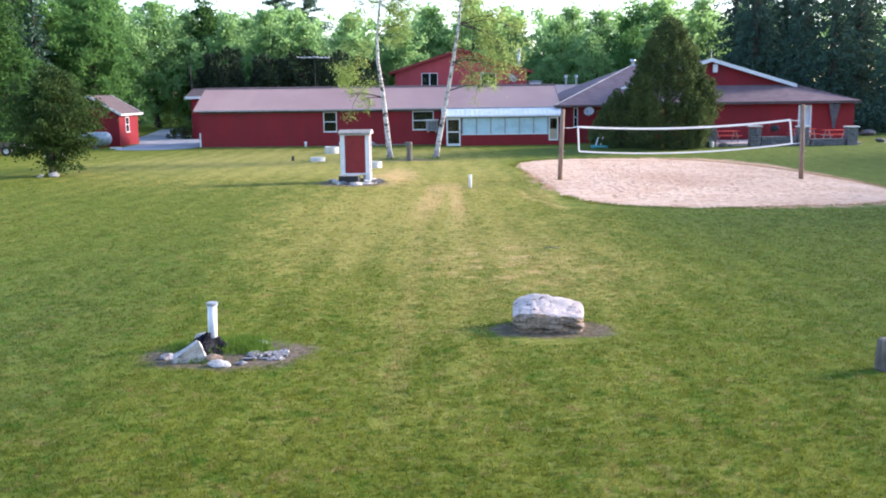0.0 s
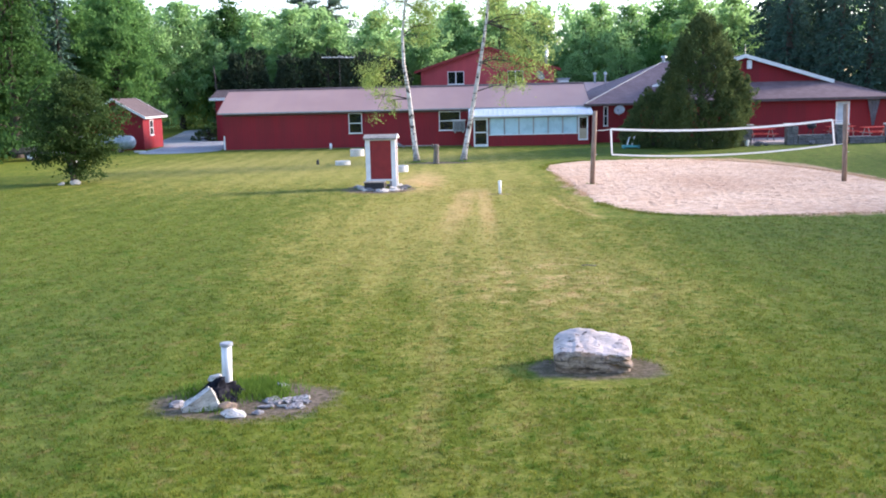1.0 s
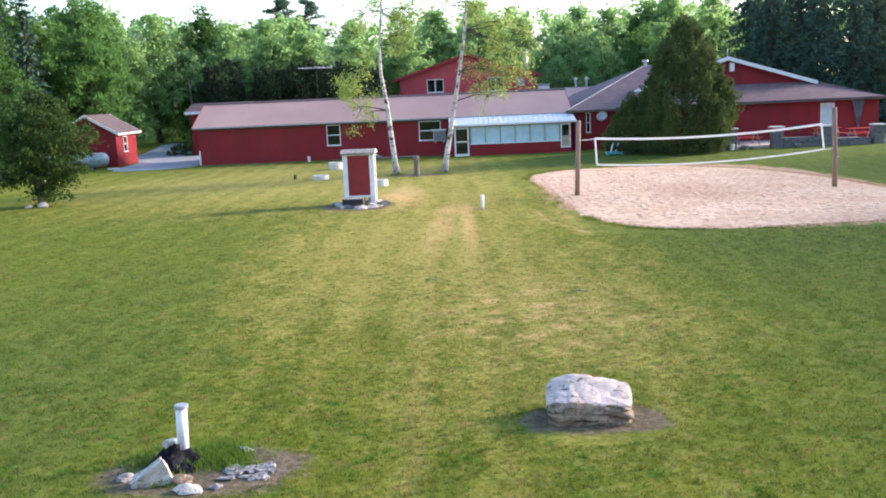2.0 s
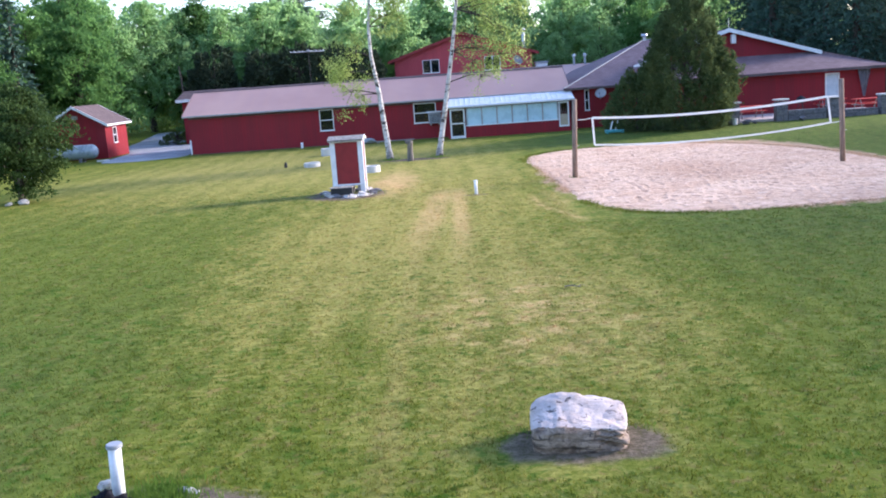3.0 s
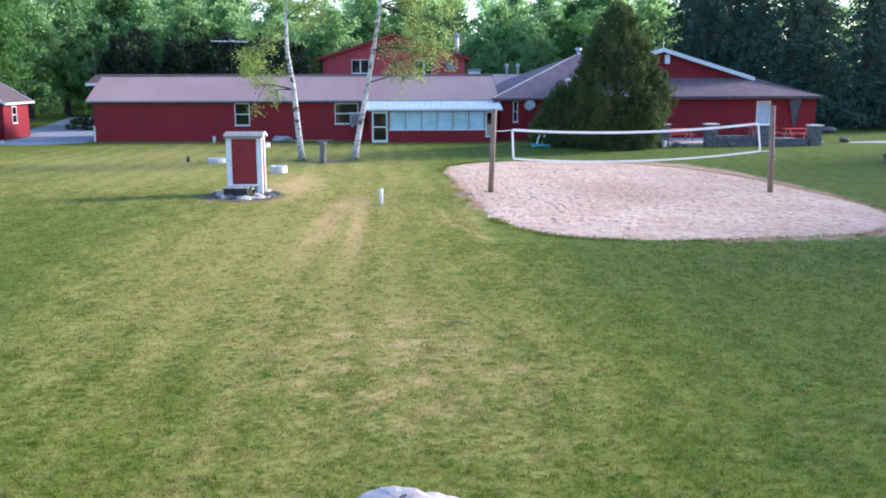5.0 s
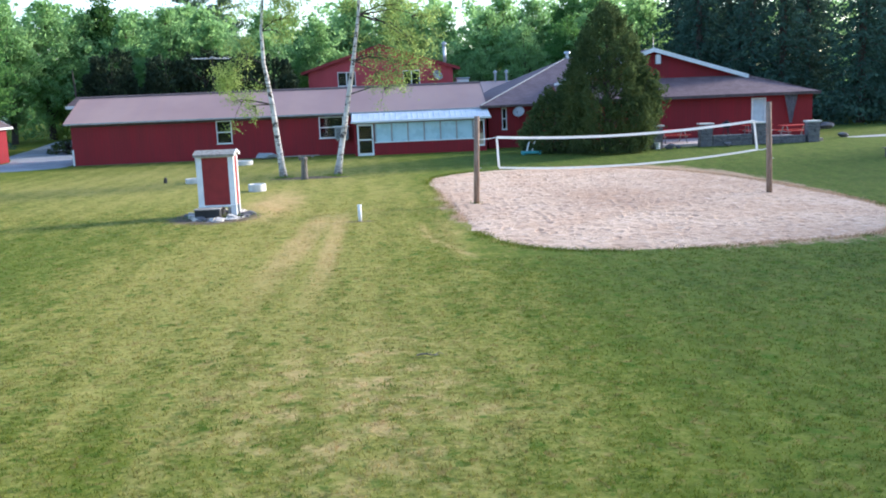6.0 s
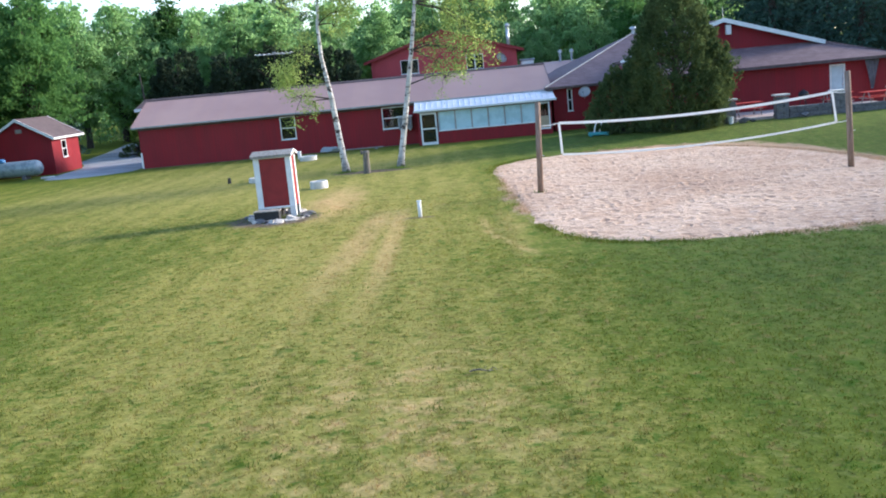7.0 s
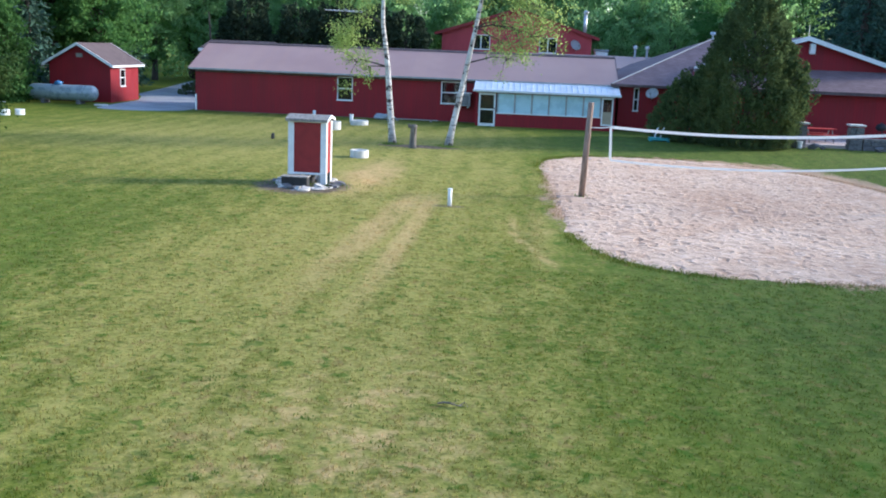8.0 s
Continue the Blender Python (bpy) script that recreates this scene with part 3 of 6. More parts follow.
    for v in bm.verts:
        for i in range(3):
            u = (v.co[i] - lo[i]) / (hi[i] - lo[i])
            v.co[i] = (u - (0.5 if i < 2 else 0.0)) * size[i]
        if v.co.z < size[2] * 0.12:
            v.co.z = max(v.co.z, 0) * 0.4
    return bm


def smoothstep(a, b, x):
    u = min(1.0, max(0.0, (x - a) / (b - a)))
    return u * u * (3 - 2 * u)


def ground_z(x, y):
    """The lie of the land: a low swell by the boulder, a slight hollow at the court."""
    u = smoothstep(10, 42, y)
    low = -0.13 - 0.012 * min(14, max(-14, x - 2))
    z = 0.12 * (1 - u) + u * low
    return z * (1 - smoothstep(46, 64, y)) * (1 - smoothstep(40, 90, abs(x)))


# ---- ground ----
def ladder(lo, hi, step, far):
    v = list(np.arange(lo, hi + 0.001, step))
    d = step
    while v[-1] < far:
        d *= 1.6
        v.append(v[-1] + d)
    d = step
    while v[0] > -far:
        d *= 1.6
        v.insert(0, v[0] - d)
    return v


def make_ground():
    xs, ys = ladder(-30, 30, 1.0, 2500), ladder(0, 80, 1.0, 2500)
    verts = [(x, y, ground_z(x, y)) for y in ys for x in xs]
    n = len(xs)
    faces = [(j * n + i, j * n + i + 1, (j + 1) * n + i + 1, (j + 1) * n + i) for j in range(len(ys) - 1) for i in range(n - 1)]
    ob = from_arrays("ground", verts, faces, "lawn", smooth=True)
    return tagged(ob, "mown lawn with dry yellow patches and worn tracks", "lawn", kind="structure")


make_ground()


def closed_curve(points, per=6):
    """A smooth closed line through points."""
    out, n = [], len(points)
    for i in range(n):
        a, b, c, d = (Vector((*points[(i + k) % n], 0)) for k in (-1, 0, 1, 2))
        for k in range(per):
            t = k / per
            out.append(0.5 * ((2 * b) + (c - a) * t + (2 * a - 5 * b + 4 * c - d) * t * t + (3 * b - a - 3 * c + d) * t ** 3))
    return out


def make_sheet(name, outline, material, label, category, lift, rings=24, bumps=0.0, per=6, ragged=0.0):
    """A thin bed with a shaped edge that lies on the ground."""
    edge = closed_curve(outline, per)
    mid = sum(edge, Vector()) / len(edge)
    verts, faces = [(mid.x, mid.y, ground_z(mid.x, mid.y) + lift)], []
    n = len(edge)
    for r in range(1, rings + 1):
        f = r / rings
        for k, e in enumerate(edge):
            p = mid + (e - mid) * f
            if r >= rings - 1 and ragged:
                p += (e - mid).normalized() * ragged * (noise.noise(Vector((e.x * 1.3, e.y * 1.3, 0))) + 0.9 * noise.noise(Vector((e.x * 4.1, e.y * 4.1, 5))))
            z = ground_z(p.x, p.y) + lift * min(1.0, (rings - r) / 3 * 1.5 - 0.5)
            z += bumps * (0.75 + noise.noise(Vector((p.x * 1.7, p.y * 1.7, 3)))) * min(1.0, (rings - r) / 14)
            verts.append((p.x, p.y, z))
    for k in range(n):
        faces.append((0, 1 + k, 1 + (k + 1) % n))
        for r in range(rings - 1):
            a, b = 1 + r * n, 1 + (r + 1) * n
            faces.append((a + k, b + k, b + (k + 1) % n, a + (k + 1) % n))
    ob = from_arrays(name, verts, faces, material, smooth=True)
    return tagged(ob, label, category, kind="structure")


COURT = [(3.75, 51.4), (3.9, 46.0), (4.02, 41.5), (4.18, 37.5), (4.5, 34.6), (5.35, 32.4), (6.9, 31.4), (9.0, 31.2), (11.7, 31.7), (14.4, 32.5), (16.7, 35.2), (17.5, 39.3), (17.3, 43.5), (16.9, 47.4), (15.3, 51.7), (12.0, 54.6), (8.2, 55.2), (5.2, 54.2)]
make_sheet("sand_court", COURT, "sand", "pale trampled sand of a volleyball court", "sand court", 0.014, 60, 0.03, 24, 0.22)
DRIVE = [(-22.8, 67.2), (-21.0, 66.2), (-19.2, 66.4), (-17.2, 68.1), (-17.35, 72.0), (-17.6, 78.0), (-18.0, 83.2), (-21.9, 84.0), (-22.6, 90.0), (-24.6, 95.0), (-27.2, 104.0), (-29.4, 114.0), (-32.0, 114.0), (-30.3, 104.0), (-28.6, 95.0), (-26.9, 85.0), (-25.0, 80.3), (-23.5, 75.5), (-23.2, 71.0)]
make_sheet("driveway", DRIVE, "gravel", "grey gravel driveway between the shed and the long building", "driveway", 0.03, 12, 0.0)


PATHWAY = [(29.3, 65.4), (33.0, 65.3), (38.0, 66.2), (44.0, 67.8), (44.0, 69.4), (38.0, 68.2), (33.0, 67.0), (29.3, 66.6)]
make_sheet("pathway", PATHWAY, "gravel", "pale gravel path leading off beside the house", "path", 0.02, 8, 0.0)


def settle(root, place):
    """Parts built in the world's axes are moved under their thing's base."""
    shift = Matrix.Translation(-Vector(place))
    for o in root.children_recursive:
        if o.type == "MESH":
            o.data.transform(shift)
    root.location = place
    return root


# ---- windows and doors, front faces towards -y ----
def window(root, x0, x1, z0, z1, y, style="sash", m=None, trim="white", curtain="dark"):
    """A framed window whose face lies at y, with panes, sash bars and a sill."""
    w = 0.055
    bm = bmesh.new()
    for a, b, c, d in ((x0 - w, x0, z0 - w, z1 + w), (x1, x1 + w, z0 - w, z1 + w), (x0, x1, z1, z1 + w), (x0, x1, z0 - w, z0)):
        box(bm, a, b, y - 0.04, y + 0.12, c, d)
    if style == "sash":
        box(bm, x0, x1, y - 0.01, y + 0.06, (z0 + z1) / 2 - 0.03, (z0 + z1) / 2 + 0.03)
    else:
        box(bm, (x0 + x1) / 2 - 0.045, (x0 + x1) / 2 + 0.045, y - 0.03, y + 0.06, z0, z1)
    if m is not None:
        bmesh.ops.transform(bm, matrix=m, verts=bm.verts[:])
    win = part("window", bm, trim, root, "white framed window")
    halves = ((x0, x1, z0, (z0 + z1) / 2 - 0.03), (x0, x1, (z0 + z1) / 2 + 0.03, z1)) if style == "sash" else ((x0, (x0 + x1) / 2 - 0.045, z0, z1), ((x0 + x1) / 2 + 0.045, x1, z0, z1))
    for a, b, c, d in halves:
        part("pane", block(a, b, y + 0.04, y + 0.048, c, d, 0, m), "glass", win).visible_shadow = False
    # panel added behind the panes: dark for an unlit room, white for reflection
    back = 0.25 if curtain == "dark" else 0.055
    part("curtain", block(x0 - 0.05 * (back > 0.1), x1 + 0.05 * (back > 0.1), y + back, y + back + 0.02, z0, z1, 0, m), curtain, win, "pale panel added for bright reflecting panes" if curtain != "dark" else "dark panel added for the unlit room")
    part("sill", block(x0 - w - 0.03, x1 + w + 0.03, y - 0.09, y - 0.041, z0 - w - 0.03, z0 - w + 0.02, 0, m), trim, win)
    return win


def shell(root, x0, x1, y0, y1, z1, material, holes=(), z0=-0.3, t=0.14, label=""):
    """Four walls: the front one with its openings."""
    part("front_wall", pierced(x0, x1, z0, z1, y0, y0 + t, holes), material, root, label)
    part("back_wall", block(x0, x1, y1 - t, y1, z0, z1), material, root)
    part("side_wall", block(x0, x0 + t, y0 + t, y1 - t, z0, z1), material, root)
    part("side_wall", block(x1 - t, x1, y0 + t, y1 - t, z0, z1), material, root)


def gable_end(x, t, y0, ym, y1, z, zp):
    bm = bmesh.new()
    vs = [[bm.verts.new((x + d, *p)) for p in ((y0, z), (y1, z), (ym, zp))] for d in (0, t)]
    bm.faces.new(vs[0]), bm.faces.new(vs[1][::-1])
    for i in range(3):
        j = (i + 1) % 3
        bm.faces.new((vs[0][i], vs[1][i], vs[1][j], vs[0][j]))
    bmesh.ops.recalc_face_normals(bm, faces=bm.faces[:])
    return bm


def gable_front(y, t, x0, xm, x1, z, zp, zl=None):
    bm = bmesh.new()
    pts = [(x0, z), (x1, z), (xm, zp)]
    if zl is not None:
        pts = [(x0, z), (x1, z), (xm, zp), (x0, zl)]
    vs = [[bm.verts.new((a, y + d, c)) for a, c in pts] for d in (0, t)]
    bm.faces.new(vs[0]), bm.faces.new(vs[1][::-1])
    n = len(pts)
    for i in range(n):
        j = (i + 1) % n
        bm.faces.new((vs[0][i], vs[1][i], vs[1][j], vs[0][j]))
    bmesh.ops.recalc_face_normals(bm, faces=bm.faces[:])
    return bm


# ---- the long red building ----
def long_building():
    root = thing("long_building", label="long low red building with a mauve metal roof", category="building")
    x0, x1, y0, y1, zt = -17.25, 8.15, 70.3, 77.7, 2.62
    ym, zr = 74.0, 4.18
    holes = [(-8.36, -7.52, 1.05, 2.36), (-2.02, -0.62, 1.12, 2.34), (0.4, 7.9, 0.1, 2.3)]
    shell(root, x0, x1, y0, y1, zt, "red", holes)
    for x in (x0, x1 - 0.14):
        part("gable", gable_end(x, 0.14, y0, ym, y1, zt, zr - 0.14), "red", root)
    ye, ze = 69.85, 2.60
    slope = (zr - ze) / (ym - ye)
    xl, xr = x0 - 0.28, x1 + 0.3
    for side in (1, -1):
        yy = ye if side > 0 else 2 * ym - ye
        bm = slab(bmesh.new(), [(xl, yy, ze), (xr, yy, ze), (xr, ym, zr), (xl, ym, zr)], 0.10)
        part("roof_slope", bm, "roof_mauve", root)
    # ridge cap toned dark to stand for the roof's shadow side
    part("ridge_cap", slab(slab(bmesh.new(), [(xl, ym - 0.25, zr - 0.05), (xr, ym - 0.25, zr - 0.05), (xr, ym, zr + 0.05), (xl, ym, zr + 0.05)], 0.03),
                           [(xl, ym, zr + 0.05), (xr, ym, zr + 0.05), (xr, ym + 0.25, zr - 0.05), (xl, ym + 0.25, zr - 0.05)], 0.03), "roof_dark", root, "dark brown ridge cap, toned for the roof's shadow side")
    part("fascia", block(xl, xr, ye - 0.03, ye - 0.002, ze - 0.09, ze + 0.005), "mullion", root, "pale grey eaves board")
    # dark strip added in place of the eaves' shadow on the wall
    part("frieze_board", block(x0, 0.1, y0 - 0.022, y0 - 0.002, 2.36, 2.5), "roof_dark", root, "dark strip painted as shade under the eaves")
    for x in (xl - 0.03, xr + 0.002):
        for yy in (ye, 2 * ym - ye):
            bm = slab(bmesh.new(), [(x, yy, ze + 0.02), (x + 0.028, yy, ze + 0.02), (x + 0.028, ym, zr + 0.02), (x, ym, zr + 0.02)], 0.16)
            part("rake_board", bm, "roof_grey", root)
    part("corner_board", block(x0 - 0.03, x0 + 0.07, y0 - 0.025, y0 - 0.002, -0.2, 1.0), "white", root, "short white corner board")
    part("floor", block(x0 + 0.15, x1 - 0.15, y0 + 0.15, y1 - 0.15, -0.1, 0.02), "dark", root)
    window(root, -8.36, -7.52, 1.05, 2.36, y0)
    window(root, -2.02, -0.62, 1.12, 2.34, y0, "sash")
    part("skirting", block(x0, 0.2, y0 - 0.03, y0 - 0.002, -0.25, 0.03), "roof_dark", root, "dark strip along the foot of the wall")
    settle(root, ((x0 + x1) / 2, y0, 0))
    return root


long_building()


def sunroom():
    """The lean-to sunroom on the front of the long building."""
    root = thing("sunroom", label="lean-to sunroom with milky glazing, red base and white roof", category="sunroom")
    x0, x1, y0, y1 = 0.15, 8.2, 68.3, 70.28
    part("base_wall", pierced(x0, x1, -0.3, 0.74, y0, y0 + 0.12, [(0.32, 1.3, 0.0, 0.74), (7.42, 8.08, 0.3, 0.74)]), "red", root, "red boarded base wall")
    part("end_wall", block(x0, x0 + 0.12, y0 + 0.12, y1, -0.3, 2.1), "red", root)
    part("end_wall", block(x1 - 0.12, x1, y0 + 0.12, y1, -0.3, 2.1), "red", root)
    part("roof", slab(bmesh.new(), [(x0 - 0.15, y0 - 0.25, 2.08), (x1 + 0.25, y0 - 0.25, 2.08), (x1 + 0.25, y1 - 0.3, 2.56), (x0 - 0.15, y1 - 0.3, 2.56)], 0.06), "white_roof", root, "white corrugated sheet roof")
    bm = bmesh.new()
    for i in range(26):
        x = x0 - 0.1 + (x1 - x0 + 0.3) * i / 25
        tube(bm, ((x, y0 - 0.25, 2.09), (x, y1 - 0.3, 2.57)), (0.022, 0.022), 4)
    part("roof_rib", bm, "white_roof", root)
    part("gutter", block(x0 - 0.18, x1 + 0.28, y0 - 0.3, y0 - 0.252, 1.98, 2.10, 0.01), "white", root, "dented white gutter")
    part("head_beam", block(x0, x1, y0, y0 + 0.1, 1.90, 2.02), "grey_wood", root)
    part("ledge", block(1.36, 7.42, y0 - 0.05, y0 + 0.1, 0.742, 0.80), "white", root, "white ledge under the glazing")
    n, a, b = 6, 1.42, 7.36
    w = (b - a) / n
    for i in range(n + 1):
        x = a + i * w
        part("mullion", block(x - 0.04, x + 0.04, y0 - 0.012, y0 + 0.09, 0.80, 1.90), "mullion", root)
    for i in range(n):
        part("glazing_panel", block(a + i * w + 0.042, a + (i + 1) * w - 0.042, y0 + 0.03, y0 + 0.05, 0.80, 1.90), "milky", root)
    # storm door
    bm = bmesh.new()
    for q in ((0.32, 0.42, 0.0, 1.9), (1.2, 1.3, 0.0, 1.9), (0.42, 1.2, 1.8, 1.9), (0.42, 1.2, 0.0, 0.16), (0.42, 1.2, 0.92, 1.0)):
        box(bm, q[0], q[1], y0 - 0.03, y0 + 0.04, q[2], q[3])
    door = part("storm_door", bm, "white", root, "white storm door with two panes")
    for c, d in ((0.16, 0.92), (1.0, 1.8)):
        part("pane", block(0.42, 1.2, y0, y0 + 0.008, c, d), "glass", door).visible_shadow = False
    # added dark panel that stands for the dim inside behind the storm door
    part("curtain", block(0.43, 1.19, y0 + 0.09, y0 + 0.11, 0.16, 1.8), "dark", door, "dark panel added for the unlit sunroom")
    part("handle", block(1.22, 1.26, y0 - 0.07, y0 - 0.031, 0.95, 1.07, 0.008), "black", door)
    # narrow end door, its upper pane dark and a tan board below
    bm = bmesh.new()
    for q in ((7.42, 7.5, 0.3, 1.9), (8.0, 8.08, 0.3, 1.9), (7.5, 8.0, 1.82, 1.9), (7.5, 8.0, 0.3, 0.4)):
        box(bm, q[0], q[1], y0 - 0.03, y0 + 0.04, q[2], q[3])
    side = part("end_door", bm, "white", root, "white framed end door")
    part("board", block(7.5, 8.0, y0, y0 + 0.03, 0.4, 1.1), "plaster", side, "tan lower board")
    part("pane", block(7.5, 8.0, y0, y0 + 0.008, 1.1, 1.82), "glass", side).visible_shadow = False
    part("floor", block(x0 + 0.12, x1 - 0.12, y0 + 0.12, y1, -0.3, 0.0), "dark", root)
    return settle(root, ((x0 + x1) / 2, y0, 0))


sunroom()


def air_conditioner():
    root = thing("window_air_conditioner", label="grey window air conditioner box on a bracket", category="air conditioner")
    part("case", block(-1.1, -0.25, 69.75, 70.28, 1.0, 1.72, 0.03), "grey_plastic", root)
    part("lid", block(-1.2, -0.2, 69.65, 70.28, 1.73, 1.80, 0.015), "white", root, "white sloping lid")
    bm = bmesh.new()
    for i in range(7):
        box(bm, -1.0, -0.35, 69.735, 69.749, 1.1 + i * 0.08, 1.13 + i * 0.08)
    part("grille", bm, "black", root)
    part("bracket", block(-1.0, -0.9, 69.8, 70.29, 0.9, 0.99), "steel", root)
    part("bracket", block(-0.45, -0.35, 69.8, 70.29, 0.9, 0.99), "steel", root)
    return settle(root, (-0.7, 70.28, 0.9))


air_conditioner()


# ---- the tall red house behind ----
def tall_house():
    root = thing("tall_house", label="tall red gabled house behind the long building", category="house")
    x0, x1, y0, y1 = -4.3, 8.25, 95.0, 106.0
    xm, zp, ze = 1.98, 7.8, 5.76
    holes = [(-1.72, -0.28, 4.4, 5.5), (3.95, 5.3, 4.3, 5.45)]
    shell(root, x0, x1, y0, y1, ze - 0.1, "red_up", holes)
    part("gable", gable_front(y0, 0.14, x0, xm, x1, ze - 0.1, zp - 0.1), "red_up", root)
    part("gable", gable_front(y1 - 0.14, 0.14, x0, xm, x1, ze - 0.1, zp - 0.1), "red_up", root)
    for a in (x0 - 0.6, x1 + 0.6):
        za = ze - 0.16
        bm = slab(bmesh.new(), [(a, y0 - 0.5, za), (xm, y0 - 0.5, zp), (xm, y1 + 0.5, zp), (a, y1 + 0.5, za)], 0.16)
        part("roof_slope", bm, "roof_dark", root)
        bm = slab(bmesh.new(), [(a, y0 - 0.54, za + 0.03), (xm, y0 - 0.54, zp + 0.03), (xm, y0 - 0.504, zp + 0.03), (a, y0 - 0.504, za + 0.03)], 0.24)
        part("rake_board", bm, "red_panel", root, "red rake board")
    for q in holes:
        window(root, *q, y0, "casement")
    part("flue_pipe", tube(bmesh.new(), ((7.75, 97.5, 5.6), (7.75, 97.5, 7.7)), (0.15, 0.15), 12), "steel", root, "tall steel flue pipe", True)
    part("flue_cap", tube(bmesh.new(), ((7.75, 97.5, 7.72), (7.75, 97.5, 7.8), (7.75, 97.5, 7.95)), (0.24, 0.24, 0.05), 12), "steel", root)
    part("floor", block(x0 + 0.15, x1 - 0.15, y0 + 0.15, y1 - 0.15, 3.2, 3.3), "dark", root)
    return settle(root, (xm, y0, 0))


tall_house()


def satellite_dish(place, turn, size, rim=0.0):
    root = thing("satellite_dish", place, "pale grey satellite dish on a bent arm", "satellite dish", turn=turn)
    bm = bmesh.new()
    rings = []
    tilt = Matrix.Rotation(radians(62), 4, "X")
    for r in range(6):
        f = r / 5
        rings.append([bm.verts.new(tilt @ Vector((math.cos(a) * f * size, math.sin(a) * f * size * 0.9, 0.22 * size * f * f))) for a in (2 * math.pi * k / 24 for k in range(24))] if r else [bm.verts.new((0, 0, 0))])
    for k in range(24):
        bm.faces.new((rings[0][0], rings[1][k], rings[1][(k + 1) % 24]))
        for r in range(1, 5):
            bm.faces.new((rings[r][k], rings[r + 1][k], rings[r + 1][(k + 1) % 24], rings[r][(k + 1) % 24]))
    bmesh.ops.solidify(bm, geom=bm.faces[:], thickness=0.02)
    part("reflector", bm, "dish", root, smooth=True)
    part("feed_arm", tube(bmesh.new(), ((0, -0.1, -0.9 * size), (0, -0.62 * size, -0.62 * size), (0, -1.0 * size, 0.02)), (0.02, 0.02, 0.02), 6), "steel", root)
    part("feed_horn", block(-0.05, 0.05, -1.06 * size, -0.94 * size, -0.03, 0.09, 0.01), "grey_plastic", root)
    part("mast", tube(bmesh.new(), ((0, 0.06, 0.0), (0, 0.25 * size, -0.3 * size), (0, 0.6 * size, -0.5 * size)), (0.035, 0.035, 0.035), 8), "steel", root)
    return root


satellite_dish((6.85, 94.55, 4.95), 38, 0.52)
satellite_dish((10.35, 69.2, 2.22), -25, 0.38)


def vent_box():
    root = thing("roof_vent_box", label="white vent box beside the tall house", category="vent")
    part("case", block(8.6, 9.7, 95.6, 96.6, 0.0, 4.55, 0.05), "white", root)
    part("cover", block(8.5, 9.8, 95.5, 96.7, 4.56, 4.72, 0.04), "grey_plastic", root)
    return settle(root, (9.1, 96.1, 0))


vent_box()


# ---- the big red house with the hipped roof ----
def hipped_house():
    root = thing("hipped_house", label="wide red house with a grey hipped roof and white-edged gable", category="house")
    # main body with its left hip
    holes = [(9.42, 9.62, 1.2, 2.45)]
    part("front_wall", pierced(8.5, 13.0, -0.3, 2.7, 70.0, 70.14, holes), "red", root)
    part("side_wall", block(8.5, 8.64, 70.14, 88.0, -0.3, 2.7), "red", root)
    part("back_wall", block(8.5, 28.5, 87.86, 88.0, -0.3, 2.7), "red", root)
    window(root, 9.42, 9.62, 1.2, 2.45, 70.0)
    roof = part("main_roof", slab(bmesh.new(), [(8.0, 69.5, 2.68), (28.9, 69.5, 2.68), (22.0, 79.0, 5.62), (15.2, 79.0, 5.62)], 0.14), "roof_grey", root)
    part("hip_face", slab(bmesh.new(), [(8.0, 88.5, 2.68), (8.0, 69.5, 2.68), (15.2, 79.0, 5.62)], 0.14), "roof_grey", roof)
    part("back_face", slab(bmesh.new(), [(28.9, 88.5, 2.68), (8.0, 88.5, 2.68), (15.2, 79.0, 5.62), (22.0, 79.0, 5.62)], 0.14), "roof_grey", roof)
    part("hip_cap", tube(bmesh.new(), ((8.0, 69.5, 2.70), (15.2, 79.0, 5.64), (22.0, 79.0, 5.64)), (0.05, 0.05, 0.05), 6), "mullion", roof, "pale metal hip cap")
    part("fascia", block(7.95, 12.9, 69.44, 69.498, 2.58, 2.70), "roof_dark", root, "dark eaves board")
    # gabled wing
    yw, xp, zp = 69.0, 19.43, 5.83
    xr, ze = 29.2, 2.79
    door = (25.02, 25.85, 0.3, 2.46)
    part("front_wall", pierced(13.0, 28.9, -0.3, 2.72, yw, yw + 0.14, [door]), "red", root)
    part("side_wall", block(28.76, 28.9, yw + 0.14, 87.8, -0.3, 2.72), "red", root)
    part("side_wall", block(13.0, 13.14, yw + 0.14, 72.0, -0.3, 3.6), "red", root)
    yg = 71.5
    k = (zp - ze) / (xr - xp)
    zl = zp - k * (xp - 13.0)
    part("gable", gable_front(yg, 0.14, 13.0, xp, 25.6, 3.85, zp - 0.12, zl - 0.12), "red", root, "red gable wall")
    part("skirt_roof", slab(bmesh.new(), [(12.9, yw - 0.5, ze), (xr, yw - 0.5, ze), (xr - (3.95 - ze) / k, yg + 0.02, 3.95), (12.9, yg + 0.02, 3.95)], 0.14), "roof_grey", root)
    part("roof_slope", slab(bmesh.new(), [(xr, yw - 0.5, ze), (xr, 88.0, ze), (xp, 88.0, zp), (xp, yg - 0.4, zp), (xr - (3.95 - ze) / k, yg - 0.4, 3.95)], 0.14), "roof_grey", root)
    part("roof_slope", slab(bmesh.new(), [(12.9, yg - 0.4, zl), (xp, yg - 0.4, zp), (xp, 82.0, zp), (12.9, 82.0, zl)], 0.14), "roof_grey", root)
